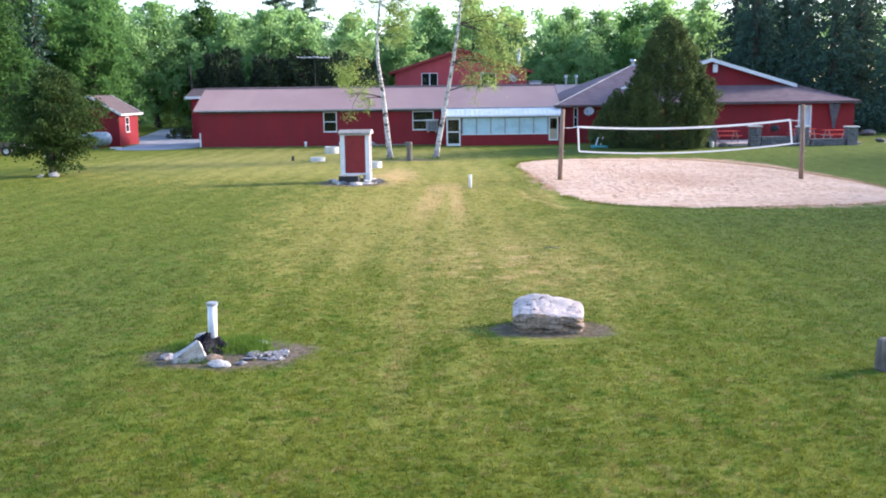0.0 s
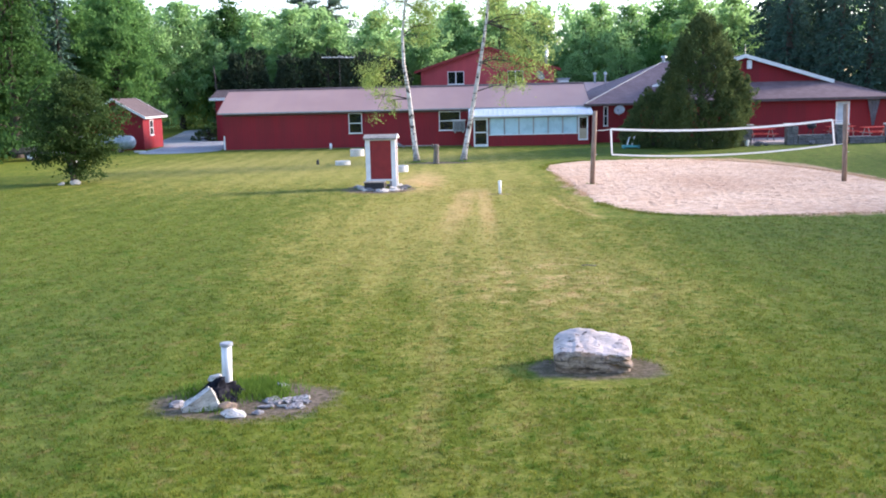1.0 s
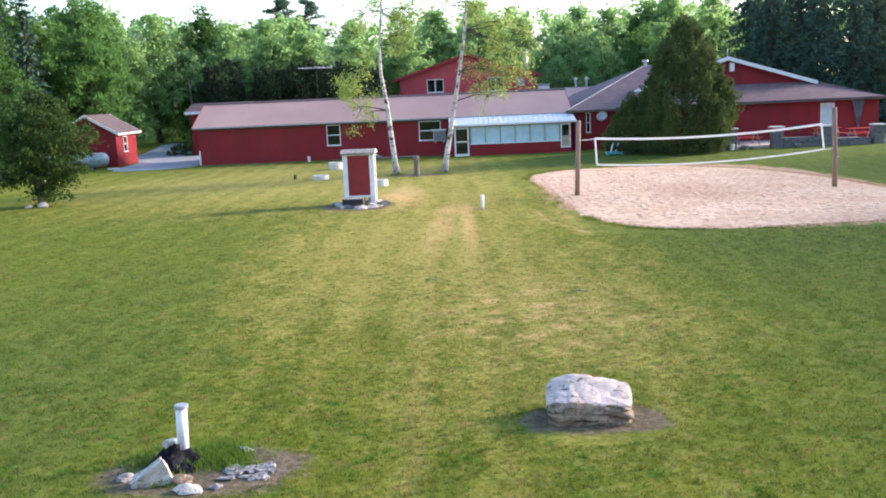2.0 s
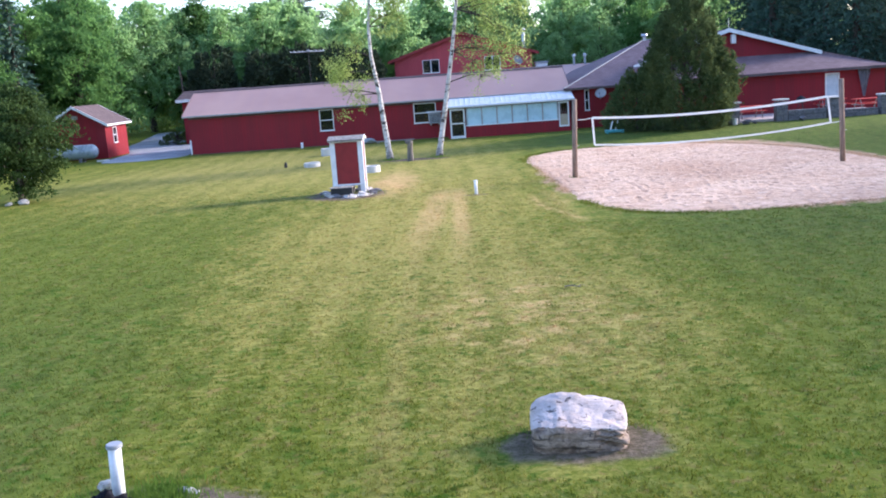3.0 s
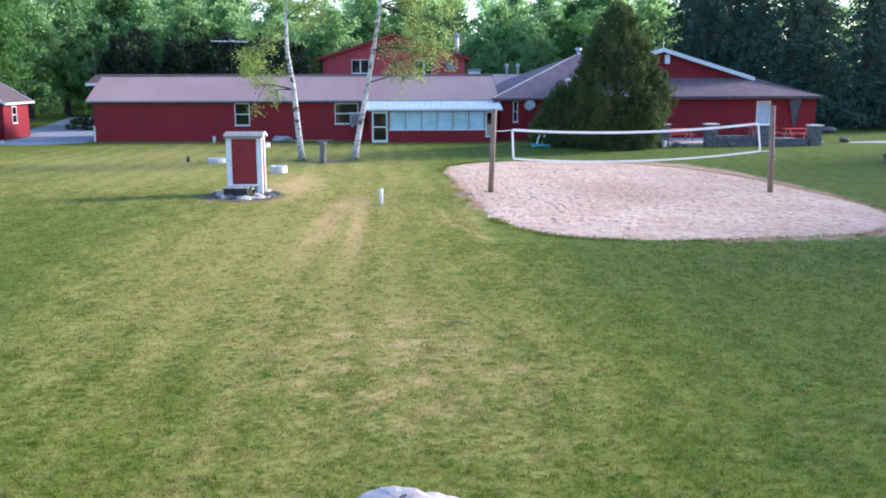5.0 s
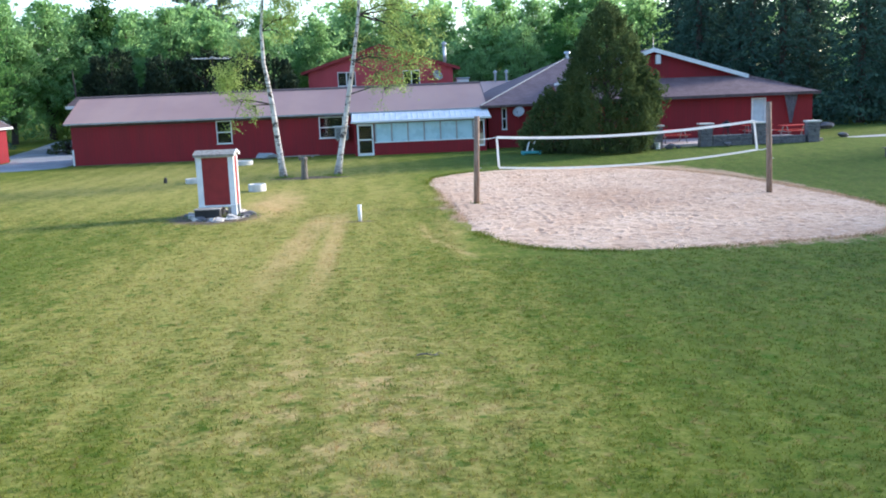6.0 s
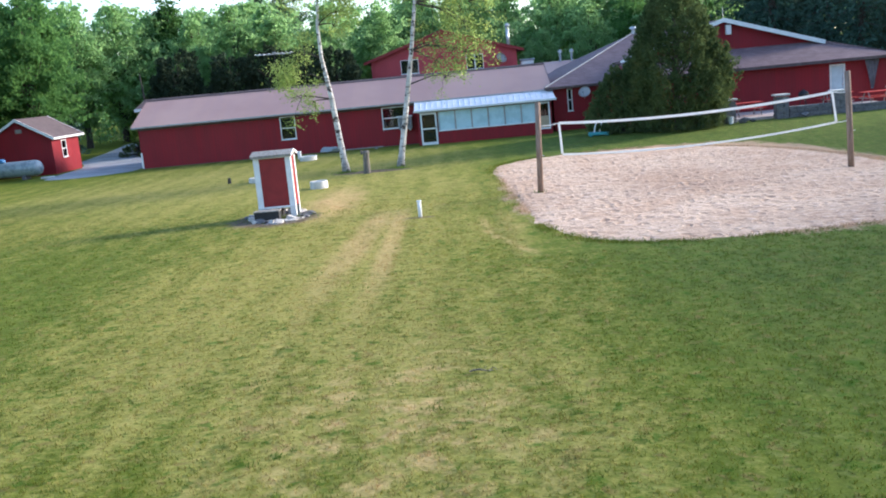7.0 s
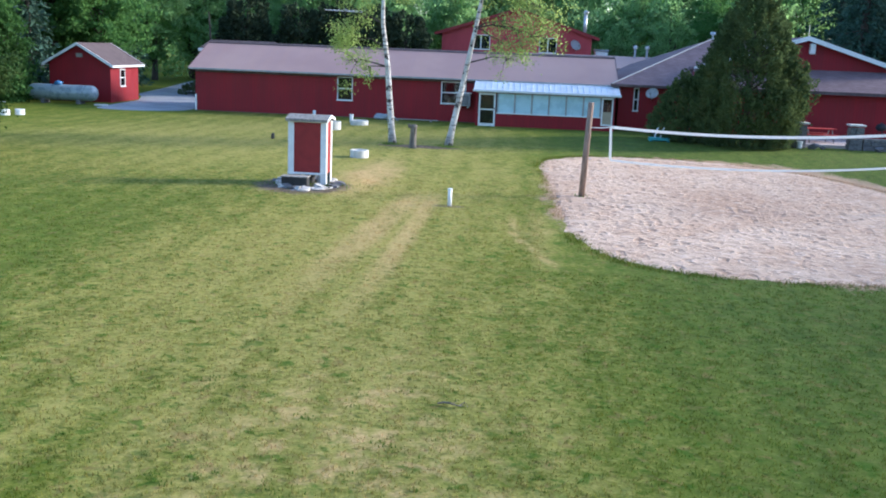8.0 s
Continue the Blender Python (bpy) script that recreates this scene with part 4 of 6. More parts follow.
    part("rake_board", slab(bmesh.new(), [(xp - 0.05, yg - 0.46, zp + 0.05), (xr - (3.92 - ze) / k, yg - 0.46, 3.98), (xr - (3.92 - ze) / k, yg - 0.404, 3.98), (xp - 0.05, yg - 0.404, zp + 0.05)], 0.26), "white", root, "white rake board")
    part("rake_board", slab(bmesh.new(), [(12.9, yg - 0.46, zl + 0.03), (xp - 0.05, yg - 0.46, zp + 0.05), (xp - 0.05, yg - 0.404, zp + 0.05), (12.9, yg - 0.404, zl + 0.03)], 0.26), "white", root, "white rake board")
    part("fascia", block(12.9, xr, yw - 0.55, yw - 0.502, ze - 0.17, ze + 0.01), "roof_dark", root, "dark eaves board")
    lamp = part("gable_lamp", block(19.55, 19.87, yg - 0.3, yg - 0.02, 4.85, 5.45, 0.04), "white", root, "white floodlight under the gable")
    part("bracket", tube(bmesh.new(), ((19.71, yg - 0.15, 5.45), (19.71, yg - 0.3, 5.75)), (0.03, 0.03), 6), "steel", lamp)
    part("finial", tube(bmesh.new(), ((19.4, yg - 0.2, 5.8), (19.4, yg - 0.2, 6.55)), (0.025, 0.015), 6), "steel", root)
    # pale door
    d = part("door", block(25.08, 25.79, yw + 0.03, yw + 0.08, 0.32, 2.40, 0.006), "door_pale", root, "pale blue-white door")
    bm = bmesh.new()
    for q in ((24.97, 25.07, 0.3, 2.5), (25.80, 25.90, 0.3, 2.5), (25.07, 25.80, 2.4, 2.5)):
        box(bm, q[0], q[1], yw - 0.04, yw + 0.1, q[2], q[3])
    part("door_frame", bm, "white", d)
    for z in (0.5, 1.12, 1.74):
        part("door_panel", block(25.18, 25.68, yw + 0.015, yw + 0.029, z, z + 0.5, 0.005), "door_pale", d)
    part("door_handle", tube(bmesh.new(), ((25.68, yw + 0.03, 1.3), (25.68, yw - 0.05, 1.3)), (0.03, 0.035), 8), "steel", d)
    part("ridge_vent", tube(bmesh.new(), ((15.3, 79, 5.4), (15.3, 79, 5.9), (15.3, 79, 5.95), (15.3, 79, 6.1)), (0.12, 0.12, 0.25, 0.2), 10), "steel", root)
    part("floor", block(8.7, 28.3, 70.2, 87.8, 0.0, 0.1), "dark", root)
    return settle(root, (18.5, 69.0, 0))


hipped_house()


def rear_wing():
    root = thing("rear_wing", label="low mauve-roofed wing joining the buildings", category="building")
    x0, x1, y0, y1 = 3.0, 14.5, 84.0, 92.0
    shell(root, x0, x1, y0, y1, 3.4, "red")
    part("roof_slope", slab(bmesh.new(), [(x0 - 0.3, y0 - 0.4, 3.4), (x1 + 0.3, y0 - 0.4, 3.4), (x1 + 0.3, 88, 4.25), (x0 - 0.3, 88, 4.25)], 0.12), "roof_mauve", root)
    part("roof_slope", slab(bmesh.new(), [(x0 - 0.3, 88, 4.25), (x1 + 0.3, 88, 4.25), (x1 + 0.3, y1 + 0.4, 3.4), (x0 - 0.3, y1 + 0.4, 3.4)], 0.12), "roof_mauve", root)
    for x in (11.1, 12.0):
        p = part("vent_pipe", tube(bmesh.new(), ((x, 87.6, 4.1), (x, 87.6, 4.85)), (0.09, 0.09), 10), "grey_plastic", root)
        part("vent_cap", tube(bmesh.new(), ((x, 87.6, 4.86), (x, 87.6, 5.0), (x, 87.6, 5.1)), (0.17, 0.17, 0.04), 10), "steel", p)
    return settle(root, (8.7, 84.0, 0))


rear_wing()


def back_annex():
    root = thing("back_annex", label="small red annex with a white eaves board", category="building")
    x0, x1, y0, y1 = -21.3, -16.5, 84.5, 89.5
    shell(root, x0, x1, y0, y1, 3.5, "red")
    part("roof_slope", slab(bmesh.new(), [(x0 - 0.4, y0 - 0.4, 3.6), (x1, y0 - 0.4, 3.6), (x1, 87.0, 4.28), (x0 - 0.4, 87.0, 4.28)], 0.14), "roof_dark", root)
    part("roof_slope", slab(bmesh.new(), [(x0 - 0.4, 87.0, 4.28), (x1, 87.0, 4.28), (x1, y1 + 0.4, 3.6), (x0 - 0.4, y1 + 0.4, 3.6)], 0.14), "roof_dark", root)
    part("fascia", block(x0 - 0.42, x1, y0 - 0.45, y0 - 0.402, 3.4, 3.62), "white", root, "white eaves board")
    return settle(root, (-18, 84.5, 0))


back_annex()


# ---- the shed ----
def shed():
    root = thing("garden_shed", label="small red gabled shed with white trim", category="shed")
    x0, x1, y0, y1, ze, zp = -28.0, -23.9, 73.2, 77.8, 2.42, 3.78
    xm = (x0 + x1) / 2
    part("front_wall", block(x0, x1, y0, y0 + 0.12, -0.2, ze), "red", root)
    part("back_wall", block(x0, x1, y1 - 0.12, y1, -0.2, ze), "red", root)
    part("side_wall", block(x0, x0 + 0.12, y0 + 0.12, y1 - 0.12, -0.2, ze), "red", root)
    turned = Matrix.Translation((x1, 0, 0)) @ Matrix.Rotation(radians(90), 4, "Z")      # a wall that faces +x
    bm = pierced(y0 + 0.12, y1 - 0.12, -0.2, ze, 0.0, 0.12, [(74.75, 75.45, 1.05, 2.08)])
    bmesh.ops.transform(bm, matrix=turned, verts=bm.verts[:])
    part("side_wall", bm, "red", root)
    window(root, 74.75, 75.45, 1.05, 2.08, 0.0, "sash", turned, curtain="white")
    for y in (y0, y1 - 0.12):
        part("gable", gable_front(y, 0.12, x0, xm, x1, ze, zp - 0.12), "red", root)
    for a in (x0 - 0.32, x1 + 0.32):
        za = ze - 0.02
        part("roof_slope", slab(bmesh.new(), [(a, y0 - 0.35, za), (xm, y0 - 0.35, zp), (xm, y1 + 0.35, zp), (a, y1 + 0.35, za)], 0.1), "roof_dark", root)
        for y in (y0 - 0.39, y1 + 0.352):
            part("rake_board", slab(bmesh.new(), [(a, y, za + 0.02), (xm, y, zp + 0.02), (xm, y + 0.038, zp + 0.02), (a, y + 0.038, za + 0.02)], 0.18), "white", root, "white rake board")
        part("fascia", block(min(a, a + 0.03), max(a, a + 0.03), y0 - 0.35, y1 + 0.35, za - 0.13, za - 0.002), "white", root, "white eaves board")
    vent = part("gable_vent", block(xm - 0.22, xm + 0.22, y0 - 0.03, y0 - 0.002, 2.85, 3.1, 0.008), "grey_wood", root, "weathered gable vent")
    for i in range(3):
        part("slat", block(xm - 0.19, xm + 0.19, y0 - 0.045, y0 - 0.031, 2.89 + i * 0.07, 2.92 + i * 0.07), "grey_wood", vent)
    return settle(root, (xm, y0, 0))


shed()


def propane_tank():
    root = thing("propane_tank", label="silver-grey propane tank on blocks with a blue dome", category="gas tank")
    a, b, r, z = -28.3, -23.75, 0.5, 0.68
    pts = [(a + 0.45 * (1 - math.cos(math.pi / 2 * i / 6)), 70.9, z) for i in range(7)] + [(b - 0.45 * (1 - math.cos(math.pi / 2 * i / 6)), 70.9, z) for i in range(6, -1, -1)]
    rad = [max(0.01, r * math.sin(math.pi / 2 * i / 6)) for i in range(7)]
    part("vessel", tube(bmesh.new(), pts, rad + rad[::-1], 24), "tank", root, smooth=True)
    part("dome", tube(bmesh.new(), ((-26.3, 70.9, 1.15), (-26.3, 70.9, 1.32), (-26.3, 70.9, 1.40)), (0.24, 0.24, 0.1), 14), "blue", root, "blue fittings dome", True)
    for x in (-27.2, -24.9):
        part("cradle", block(x - 0.12, x + 0.12, 70.5, 71.3, -0.05, 0.26, 0.02), "pillar", root)
        part("saddle", block(x - 0.06, x + 0.06, 70.62, 71.18, 0.262, 0.33), "steel", root)
    return settle(root, (-26, 70.9, 0))


propane_tank()


def tv_antenna():
    root = thing("tv_antenna", label="grey rooftop television antenna on a thin mast", category="antenna")
    x, y, z = -10.6, 84.0, 6.75
    part("mast", tube(bmesh.new(), ((x, y, 0), (x, y, z + 0.2)), (0.028, 0.022), 8), "black", root)
    part("boom", tube(bmesh.new(), ((x - 1.45, y, z), (x + 1.25, y + 0.3, z - 0.05)), (0.035, 0.035), 6), "dish", root)
    for i in range(9):
        f = i / 8
        c = Vector((x - 1.45 + 2.7 * f, y + 0.3 * f, z + 0.01))
        half = 0.25 + 0.5 * f
        part("element", tube(bmesh.new(), (c - Vector((0, half, -0.03)), c + Vector((0, half, 0.03))), (0.016, 0.016), 5), "dish", root)
    part("dipole_box", block(x - 0.12, x + 0.12, y - 0.05, y + 0.12, z - 0.03, z + 0.12, 0.02), "grey_plastic", root)
    return settle(root, (x, y, 0))


tv_antenna()


# ---- vegetation ----
def leaf_quads(centres, size, rng, slim=0.55, lean=None):
    """Small pointed leaves at centres, each a folded diamond turned at random."""
    n = len(centres)
    a = rng.normal(size=(n, 3))
    if lean is not None:
        a = a * 0.6 + lean
    a /= np.linalg.norm(a, axis=1)[:, None]
    b = rng.normal(size=(n, 3))
    b -= (b * a).sum(1)[:, None] * a
    b /= np.linalg.norm(b, axis=1)[:, None]
    s = size * rng.uniform(0.6, 1.3, n)[:, None]
    v = np.empty((n, 4, 3))
    v[:, 0], v[:, 2] = centres - a * s * 0.5, centres + a * s * 0.5
    v[:, 1], v[:, 3] = centres + b * s * slim * 0.5, centres - b * s * slim * 0.5
    return v.reshape(-1, 3)


def quad_faces(count):
    return np.arange(count * 4).reshape(-1, 4).tolist()


def cloud(centre, radius, n, rng, flat=0.7):
    p = rng.normal(size=(n, 3)) * 0.45
    return centre + p * np.array((radius, radius, radius * flat))


def limb(bm, start, end, r0, r1, rng, seg=6, sag=0.0):
    start, end = Vector(start), Vector(end)
    pts = []
    for i in range(5):
        t = i / 4
        p = start.lerp(end, t)
        wob = (end - start).length * 0.04
        if 0 < i < 4:
            p += Vector((rng.uniform(-wob, wob), rng.uniform(-wob, wob), rng.uniform(-wob, wob)))
        p.z += math.sin(t * math.pi) * (end - start).length * 0.08 - sag * t * t
        pts.append(p)
    tube(bm, pts, [r0 + (r1 - r0) * i / 4 for i in range(5)], seg, False)


def broadleaf(name, place, height, spread, bare, clumps, per, leaf, seed, mats=("bark", "leaf"), label="", category="tree", group="", trunks=1, thick=0.022, clump=0.21, tiered=False):
    rng = np.random.default_rng(seed)
    root = thing(name, place, label, category, group)
    bm = bmesh.new()
    centres = []
    for k in range(clumps):
        d = rng.normal(size=3)
        d /= np.linalg.norm(d)
        r = rng.uniform(0.25, 1.0) ** 0.6
        z = bare + (height - bare) * (0.5 + 0.46 * d[2] * r)
        u = (z - bare) / (height - bare)
        wide = spread * (math.sin(math.pi * min(0.97, 0.16 + 0.8 * u)) ** 0.7)
        if tiered:      # widest low down, drawn out to a leading shoot
            wide = spread * 1.15 * (1.03 - u) ** 0.6 * min(1.0, 0.45 + 2.5 * u)
        wide *= 0.84 + 0.65 * noise.noise(Vector((d[0] * 1.5 + seed, d[1] * 1.5, u * 3))) + 0.4 * noise.noise(Vector((d[0] * 4 + seed, d[1] * 4, u * 9)))
        centres.append(np.array((d[0] * r * wide, d[1] * r * wide, z)))
    for j in range(trunks):
        lean = rng.uniform(-0.1, 0.1, 2) * height * (1 if trunks > 1 else 0.35)
        base = rng.uniform(-0.15, 0.15, 2) * (trunks > 1)
        pts = [(base[0] + lean[0] * t * t + 0.02 * height * math.sin(3 * t + seed), base[1] + lean[1] * t * t, height * 0.92 * t - 0.1 * (t == 0)) for t in (0, 0.12, 0.3, 0.5, 0.75, 1)]
        rr = height * thick / math.sqrt(trunks)
        tube(bm, pts, [rr * 1.25, rr, rr * 0.85, rr * 0.62, rr * 0.35, rr * 0.08], 9, False)
    for c in centres[:: max(1, clumps // 26)]:
        t = max(0.12, min(0.85, (c[2] - 0.18 * height) / height))
        start = (0.02 * height * math.sin(3 * t + seed), 0, height * 0.92 * t)
        limb(bm, start, tuple(c), height * thick * 0.32, 0.012, rng)
    part("trunk", bm, mats[0], root, smooth=True)
    radius = spread * clump
    pts = []
    for c in centres:
        r = radius * rng.uniform(0.5, 1.35)
        p = cloud(c, r * (1.25 if tiered else 1.0), per, rng, 0.26 if tiered else 0.5)
        p[:, 2] -= 0.28 * ((p[:, 0] - c[0]) ** 2 + (p[:, 1] - c[1]) ** 2) / r     # boughs hang at their rims
        pts.append(p)
    pts = np.vstack(pts)
    v = leaf_quads(pts, leaf, rng)
    from_arrays("crown", v, quad_faces(len(pts)), mats[1], root)
    return root


def spruce(name, place, height, spread, whorls, seed, mat="needle", label="", group="", dense=13, size=0.5, bare=0.04, category="spruce tree"):
    """A conifer with drooping tiers of branches."""
    rng = np.random.default_rng(seed)
    root = thing(name, place, label, category, group)
    bm = bmesh.new()
    tube(bm, [(0, 0, -0.1), (0, 0, height * 0.5), (0, 0, height * 0.98)], [height * 0.018, height * 0.011, 0.01], 8, False)
    cs, lean = [], []
    for w in range(whorls):
        u = (w + rng.uniform(0, 0.7)) / whorls
        z = height * (bare + (0.97 - bare) * u)
        reach = spread * (1 - u) ** 0.85 * rng.uniform(0.75, 1.1) + 0.12
        count = 5 + int(7 * (1 - u))
        turn = rng.uniform(0, 6.28)
        for k in range(count):
            a = turn + 6.283 * k / count + rng.uniform(-0.25, 0.25)
            d = np.array((math.cos(a), math.sin(a), 0))
            r = reach * rng.uniform(0.7, 1.1)
            if w % 2 == 0 and r > 0.7:
                tube(bm, [(0, 0, z), tuple(d * r * 0.9 + np.array((0, 0, z - r * 0.22)))], [0.035, 0.008], 4, False)
            for i in range(max(3, int(dense * r / spread) + 3)):
                f = rng.uniform(0.12, 1.0)
                p = d * r * f + np.array((0, 0, z - r * (0.15 * f + 0.2 * f * f)))
                p += rng.normal(size=3) * np.array((0.12, 0.12, 0.09)) * (0.5 + r * 0.4)
                cs.append(p)
                lean.append(d * 0.9 + np.array((0, 0, -0.35)))
    part("trunk", bm, "bark", root)
    v = leaf_quads(np.array(cs), size, rng, 0.5, np.array(lean))
    from_arrays("crown", v, quad_faces(len(cs)), mat, root)
    return root


def cedar(name, place, height, profile, plumes, per, size, seed, mat="cedar", label="", group="", category="cedar tree", plume=0.9):
    """A dense evergreen of upright feathery plumes to the ground; profile gives its radius at heights from 0 to 1."""
    rng = np.random.default_rng(seed)
    root = thing(name, place, label, category, group)
    at, wide = [p[0] for p in profile], [p[1] for p in profile]
    bm = bmesh.new()
    tube(bm, [(0, 0, -0.1), (0.05, 0, height * 0.5), (0, 0, height * 0.95)], [height * 0.025, height * 0.014, 0.015], 8, False)
    for k in range(26):
        u, a = rng.uniform(0.05, 0.8), rng.uniform(0, 6.28)
        r = 0.75 * np.interp(u, at, wide)
        limb(bm, (0, 0, height * max(0.03, u - 0.12)), (math.cos(a) * r, math.sin(a) * r, height * u), 0.05, 0.012, rng)
    part("trunk", bm, "bark", root)
    us = rng.uniform(0, 1, plumes * 4)
    us = us[rng.uniform(0, 1, len(us)) < np.interp(us, at, wide) / max(wide) + 0.06][:plumes]
    pts, ways = [], []
    for u in us:
        a = rng.uniform(0, 6.283)
        d = np.array((math.cos(a), math.sin(a), 0.0))
        bulge = noise.noise(Vector((math.cos(a) * 1.7 + seed, math.sin(a) * 1.7, u * height * 0.55)))
        r = np.interp(u, at, wide) * (0.90 + 0.22 * bulge) * rng.uniform(0.5, 1.0) ** 0.5
        axis = d * rng.uniform(0.25, 0.6) + np.array((0, 0, 1.0)) + rng.normal(size=3) * 0.12
        axis /= np.linalg.norm(axis)
        long = plume * rng.uniform(0.6, 1.25) * (1.0 - 0.35 * u)
        f = rng.uniform(0, 1, per) ** 0.8
        girth = 0.30 * plume * (1.0 - 0.85 * f) * (0.35 + np.minimum(1.0, f * 4))
        foot = d * r + np.array((0, 0, u * height - long * 0.55))
        p = foot + axis * (f * long)[:, None] + rng.normal(size=(per, 3)) * girth[:, None] * 0.6
        pts.append(p), ways.append(np.repeat((axis * 0.9 + d * 0.35)[None], per, 0))
    pts, ways = np.vstack(pts), np.vstack(ways)
    pts[:, 2] = np.clip(pts[:, 2], 0.05 + 0.1 * rng.uniform(0, 1, len(pts)), height * 1.02)
    from_arrays("crown", leaf_quads(pts, size, rng, 0.45, ways), quad_faces(len(pts)), mat, root)
    return root


def placed(ob, x, y, scale=1.0, turn=0.0, tall=1.0):
    return copy_thing(ob, pose(x, y, ground_z(x, y), 0, 0, turn) @ Matrix.Diagonal((scale, scale, scale * tall, 1)))


# young maple on the lawn, its foliage reaching almost to the ground
broadleaf("maple_tree", (-18.0, 45.6, ground_z(-18, 45.6)), 5.4, 2.55, 0.05, 260, 90, 0.15, 11, ("bark", "leaf_maple"), "young bushy maple tree with low leafy branches", "tree", trunks=3, thick=0.03)

# the big cedar and the shrub at its foot
cedar("cedar_tree", (14.35, 62.6, 0), 8.15, [(0, 1.9), (0.08, 2.5), (0.2, 2.95), (0.36, 2.95), (0.5, 2.6), (0.64, 2.1), (0.77, 1.5), (0.88, 0.9), (0.95, 0.42), (1, 0.08)], 1150, 66, 0.165, 21, "cedar", "large dense dark green cedar tree before the house")
cedar("yew_shrub", (11.7, 64.2, 0), 3.7, [(0, 1.6), (0.2, 2.05), (0.45, 1.75), (0.7, 1.15), (0.88, 0.6), (1, 0.1)], 420, 46, 0.17, 22, "cedar", "dark rounded evergreen shrub beside the cedar", category="shrub", plume=0.75)

# clipped dark evergreens behind the long building
DOME = [(0, 1.9), (0.25, 2.3), (0.5, 2.3), (0.72, 2.05), (0.88, 1.6), (0.96, 1.1), (1, 0.6)]
hedge = cedar("evergreen_tree", (-19.8, 90.5, 0), 7.85, DOME, 360, 34, 0.34, 31, "hedge", "dark round-topped evergreen tree behind the long building", "evergreens behind the long building", "evergreen tree", 1.1)
for x, y, k in ((-15.6, 91.2, 0.93), (-12.6, 91.8, 0.98), (-9.7, 90.8, 0.95), (-6.9, 91.6, 0.9), (-22.0, 95.0, 0.8)):
    placed(hedge, x, y, k, 77 * k + x * 40)


def birch(name, place, line, clumps, seed, label):
    """A white trunk along line, with leaf clumps (x, y, z, radius, leaves) on thin drooping limbs."""
    rng = np.random.default_rng(seed)
    root = thing(name, place, label, "birch tree", "birch trees on the lawn")
    bm = bmesh.new()
    line = [Vector(p) for p in line]
    n = len(line)
    tube(bm, line, [0.17 * (1 - 0.82 * i / (n - 1)) + (0.05 if i == 0 else 0) for i in range(n)], 12, False)
    part("trunk", bm, "birch", root, smooth=True)
    pts, arms = [], bmesh.new()
    for c in clumps:
        centre = Vector(c[:3])
        near = min(line[2:], key=lambda p: (p - centre).length + max(0, p.z - centre.z - 1.2) * 0.4)
        limb(arms, near, centre, 0.04, 0.012, rng, 5)
        for _ in range(7):
            sub = centre + Vector(rng.normal(size=3) * c[3] * 0.65)
            limb(arms, centre.lerp(near, 0.25), sub, 0.014, 0.004, rng, 4, 0.2)
            pts.append(cloud(np.array(sub), c[3] * 0.7, c[4] * 2 // 5, rng, 0.9))
    tagged(part("branch_work", arms, "bark", root), kind="stuff")
    pts = np.vstack(pts)
    from_arrays("crown", leaf_quads(pts, 0.10, rng, 0.7), quad_faces(len(pts)), "leaf_birch", root)
    return root


birch("birch_tree", (-2.98, 55.8, -0.06),
      [(0, 0, -0.1), (-0.07, 0, 0.6), (-0.2, 0, 2.0), (-0.33, 0, 3.5), (-0.45, 0, 4.4), (-0.6, 0, 5.4), (-0.62, 0, 6.9), (-0.42, 0, 8.7), (-0.3, 0, 10.5), (-0.2, 0, 12.2)],
      [(-1.6, 0, 5.7, 0.75, 330), (-1.8, 0.3, 4.7, 0.8, 420), (-2.2, -0.2, 3.7, 0.65, 260), (-1.4, 0.2, 3.4, 0.5, 120), (0.35, 0, 6.8, 0.6, 260), (0.6, -0.3, 7.5, 0.7, 320), (0.1, 0.4, 8.2, 0.7, 300), (-1.6, 0, 8.6, 0.8, 260),
       (0.9, 0, 8.8, 0.8, 300), (-1.0, 0.3, 9.7, 0.9, 380), (0.4, 0, 10.3, 1.0, 420), (-0.9, -0.4, 11.2, 1.0, 380), (0.2, 0, 12.2, 0.9, 300)], 41, "white-barked birch tree with sparse yellow-green leaves")
birch("birch_tree", (-0.42, 55.9, -0.05),
      [(0, 0, -0.1), (0.12, 0, 0.6), (0.42, 0, 2.1), (0.75, 0, 3.8), (1.04, 0, 5.35), (1.4, 0, 7.5), (1.55, 0, 9.0), (1.6, 0, 10.6), (1.7, 0, 12.0)],
      [(2.4, 0, 7.2, 0.9, 380), (3.3, 0.3, 6.6, 0.95, 300), (4.2, 0, 6.2, 0.9, 230), (2.6, -0.3, 5.7, 0.95, 270), (3.5, 0, 5.1, 0.9, 215), (2.4, 0.4, 4.6, 0.75, 150), (4.3, -0.3, 5.0, 0.6, 110), (3.0, 0.2, 4.0, 0.6, 90),
       (2.2, 0, 8.6, 0.9, 320), (3.6, 0, 8.0, 0.9, 330), (4.7, 0.2, 7.3, 0.7, 200), (0.7, 0.3, 8.8, 0.7, 220), (1.4, 0, 10.2, 1.0, 360), (2.8, 0, 9.8, 0.9, 300), (1.6, 0.3, 11.8, 1.0, 360)], 42, "leaning white birch tree with thin drooping yellow-green foliage")

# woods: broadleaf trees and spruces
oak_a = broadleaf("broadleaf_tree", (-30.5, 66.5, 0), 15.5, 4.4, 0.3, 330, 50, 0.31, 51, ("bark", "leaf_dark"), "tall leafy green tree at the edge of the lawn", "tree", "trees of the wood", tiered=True)
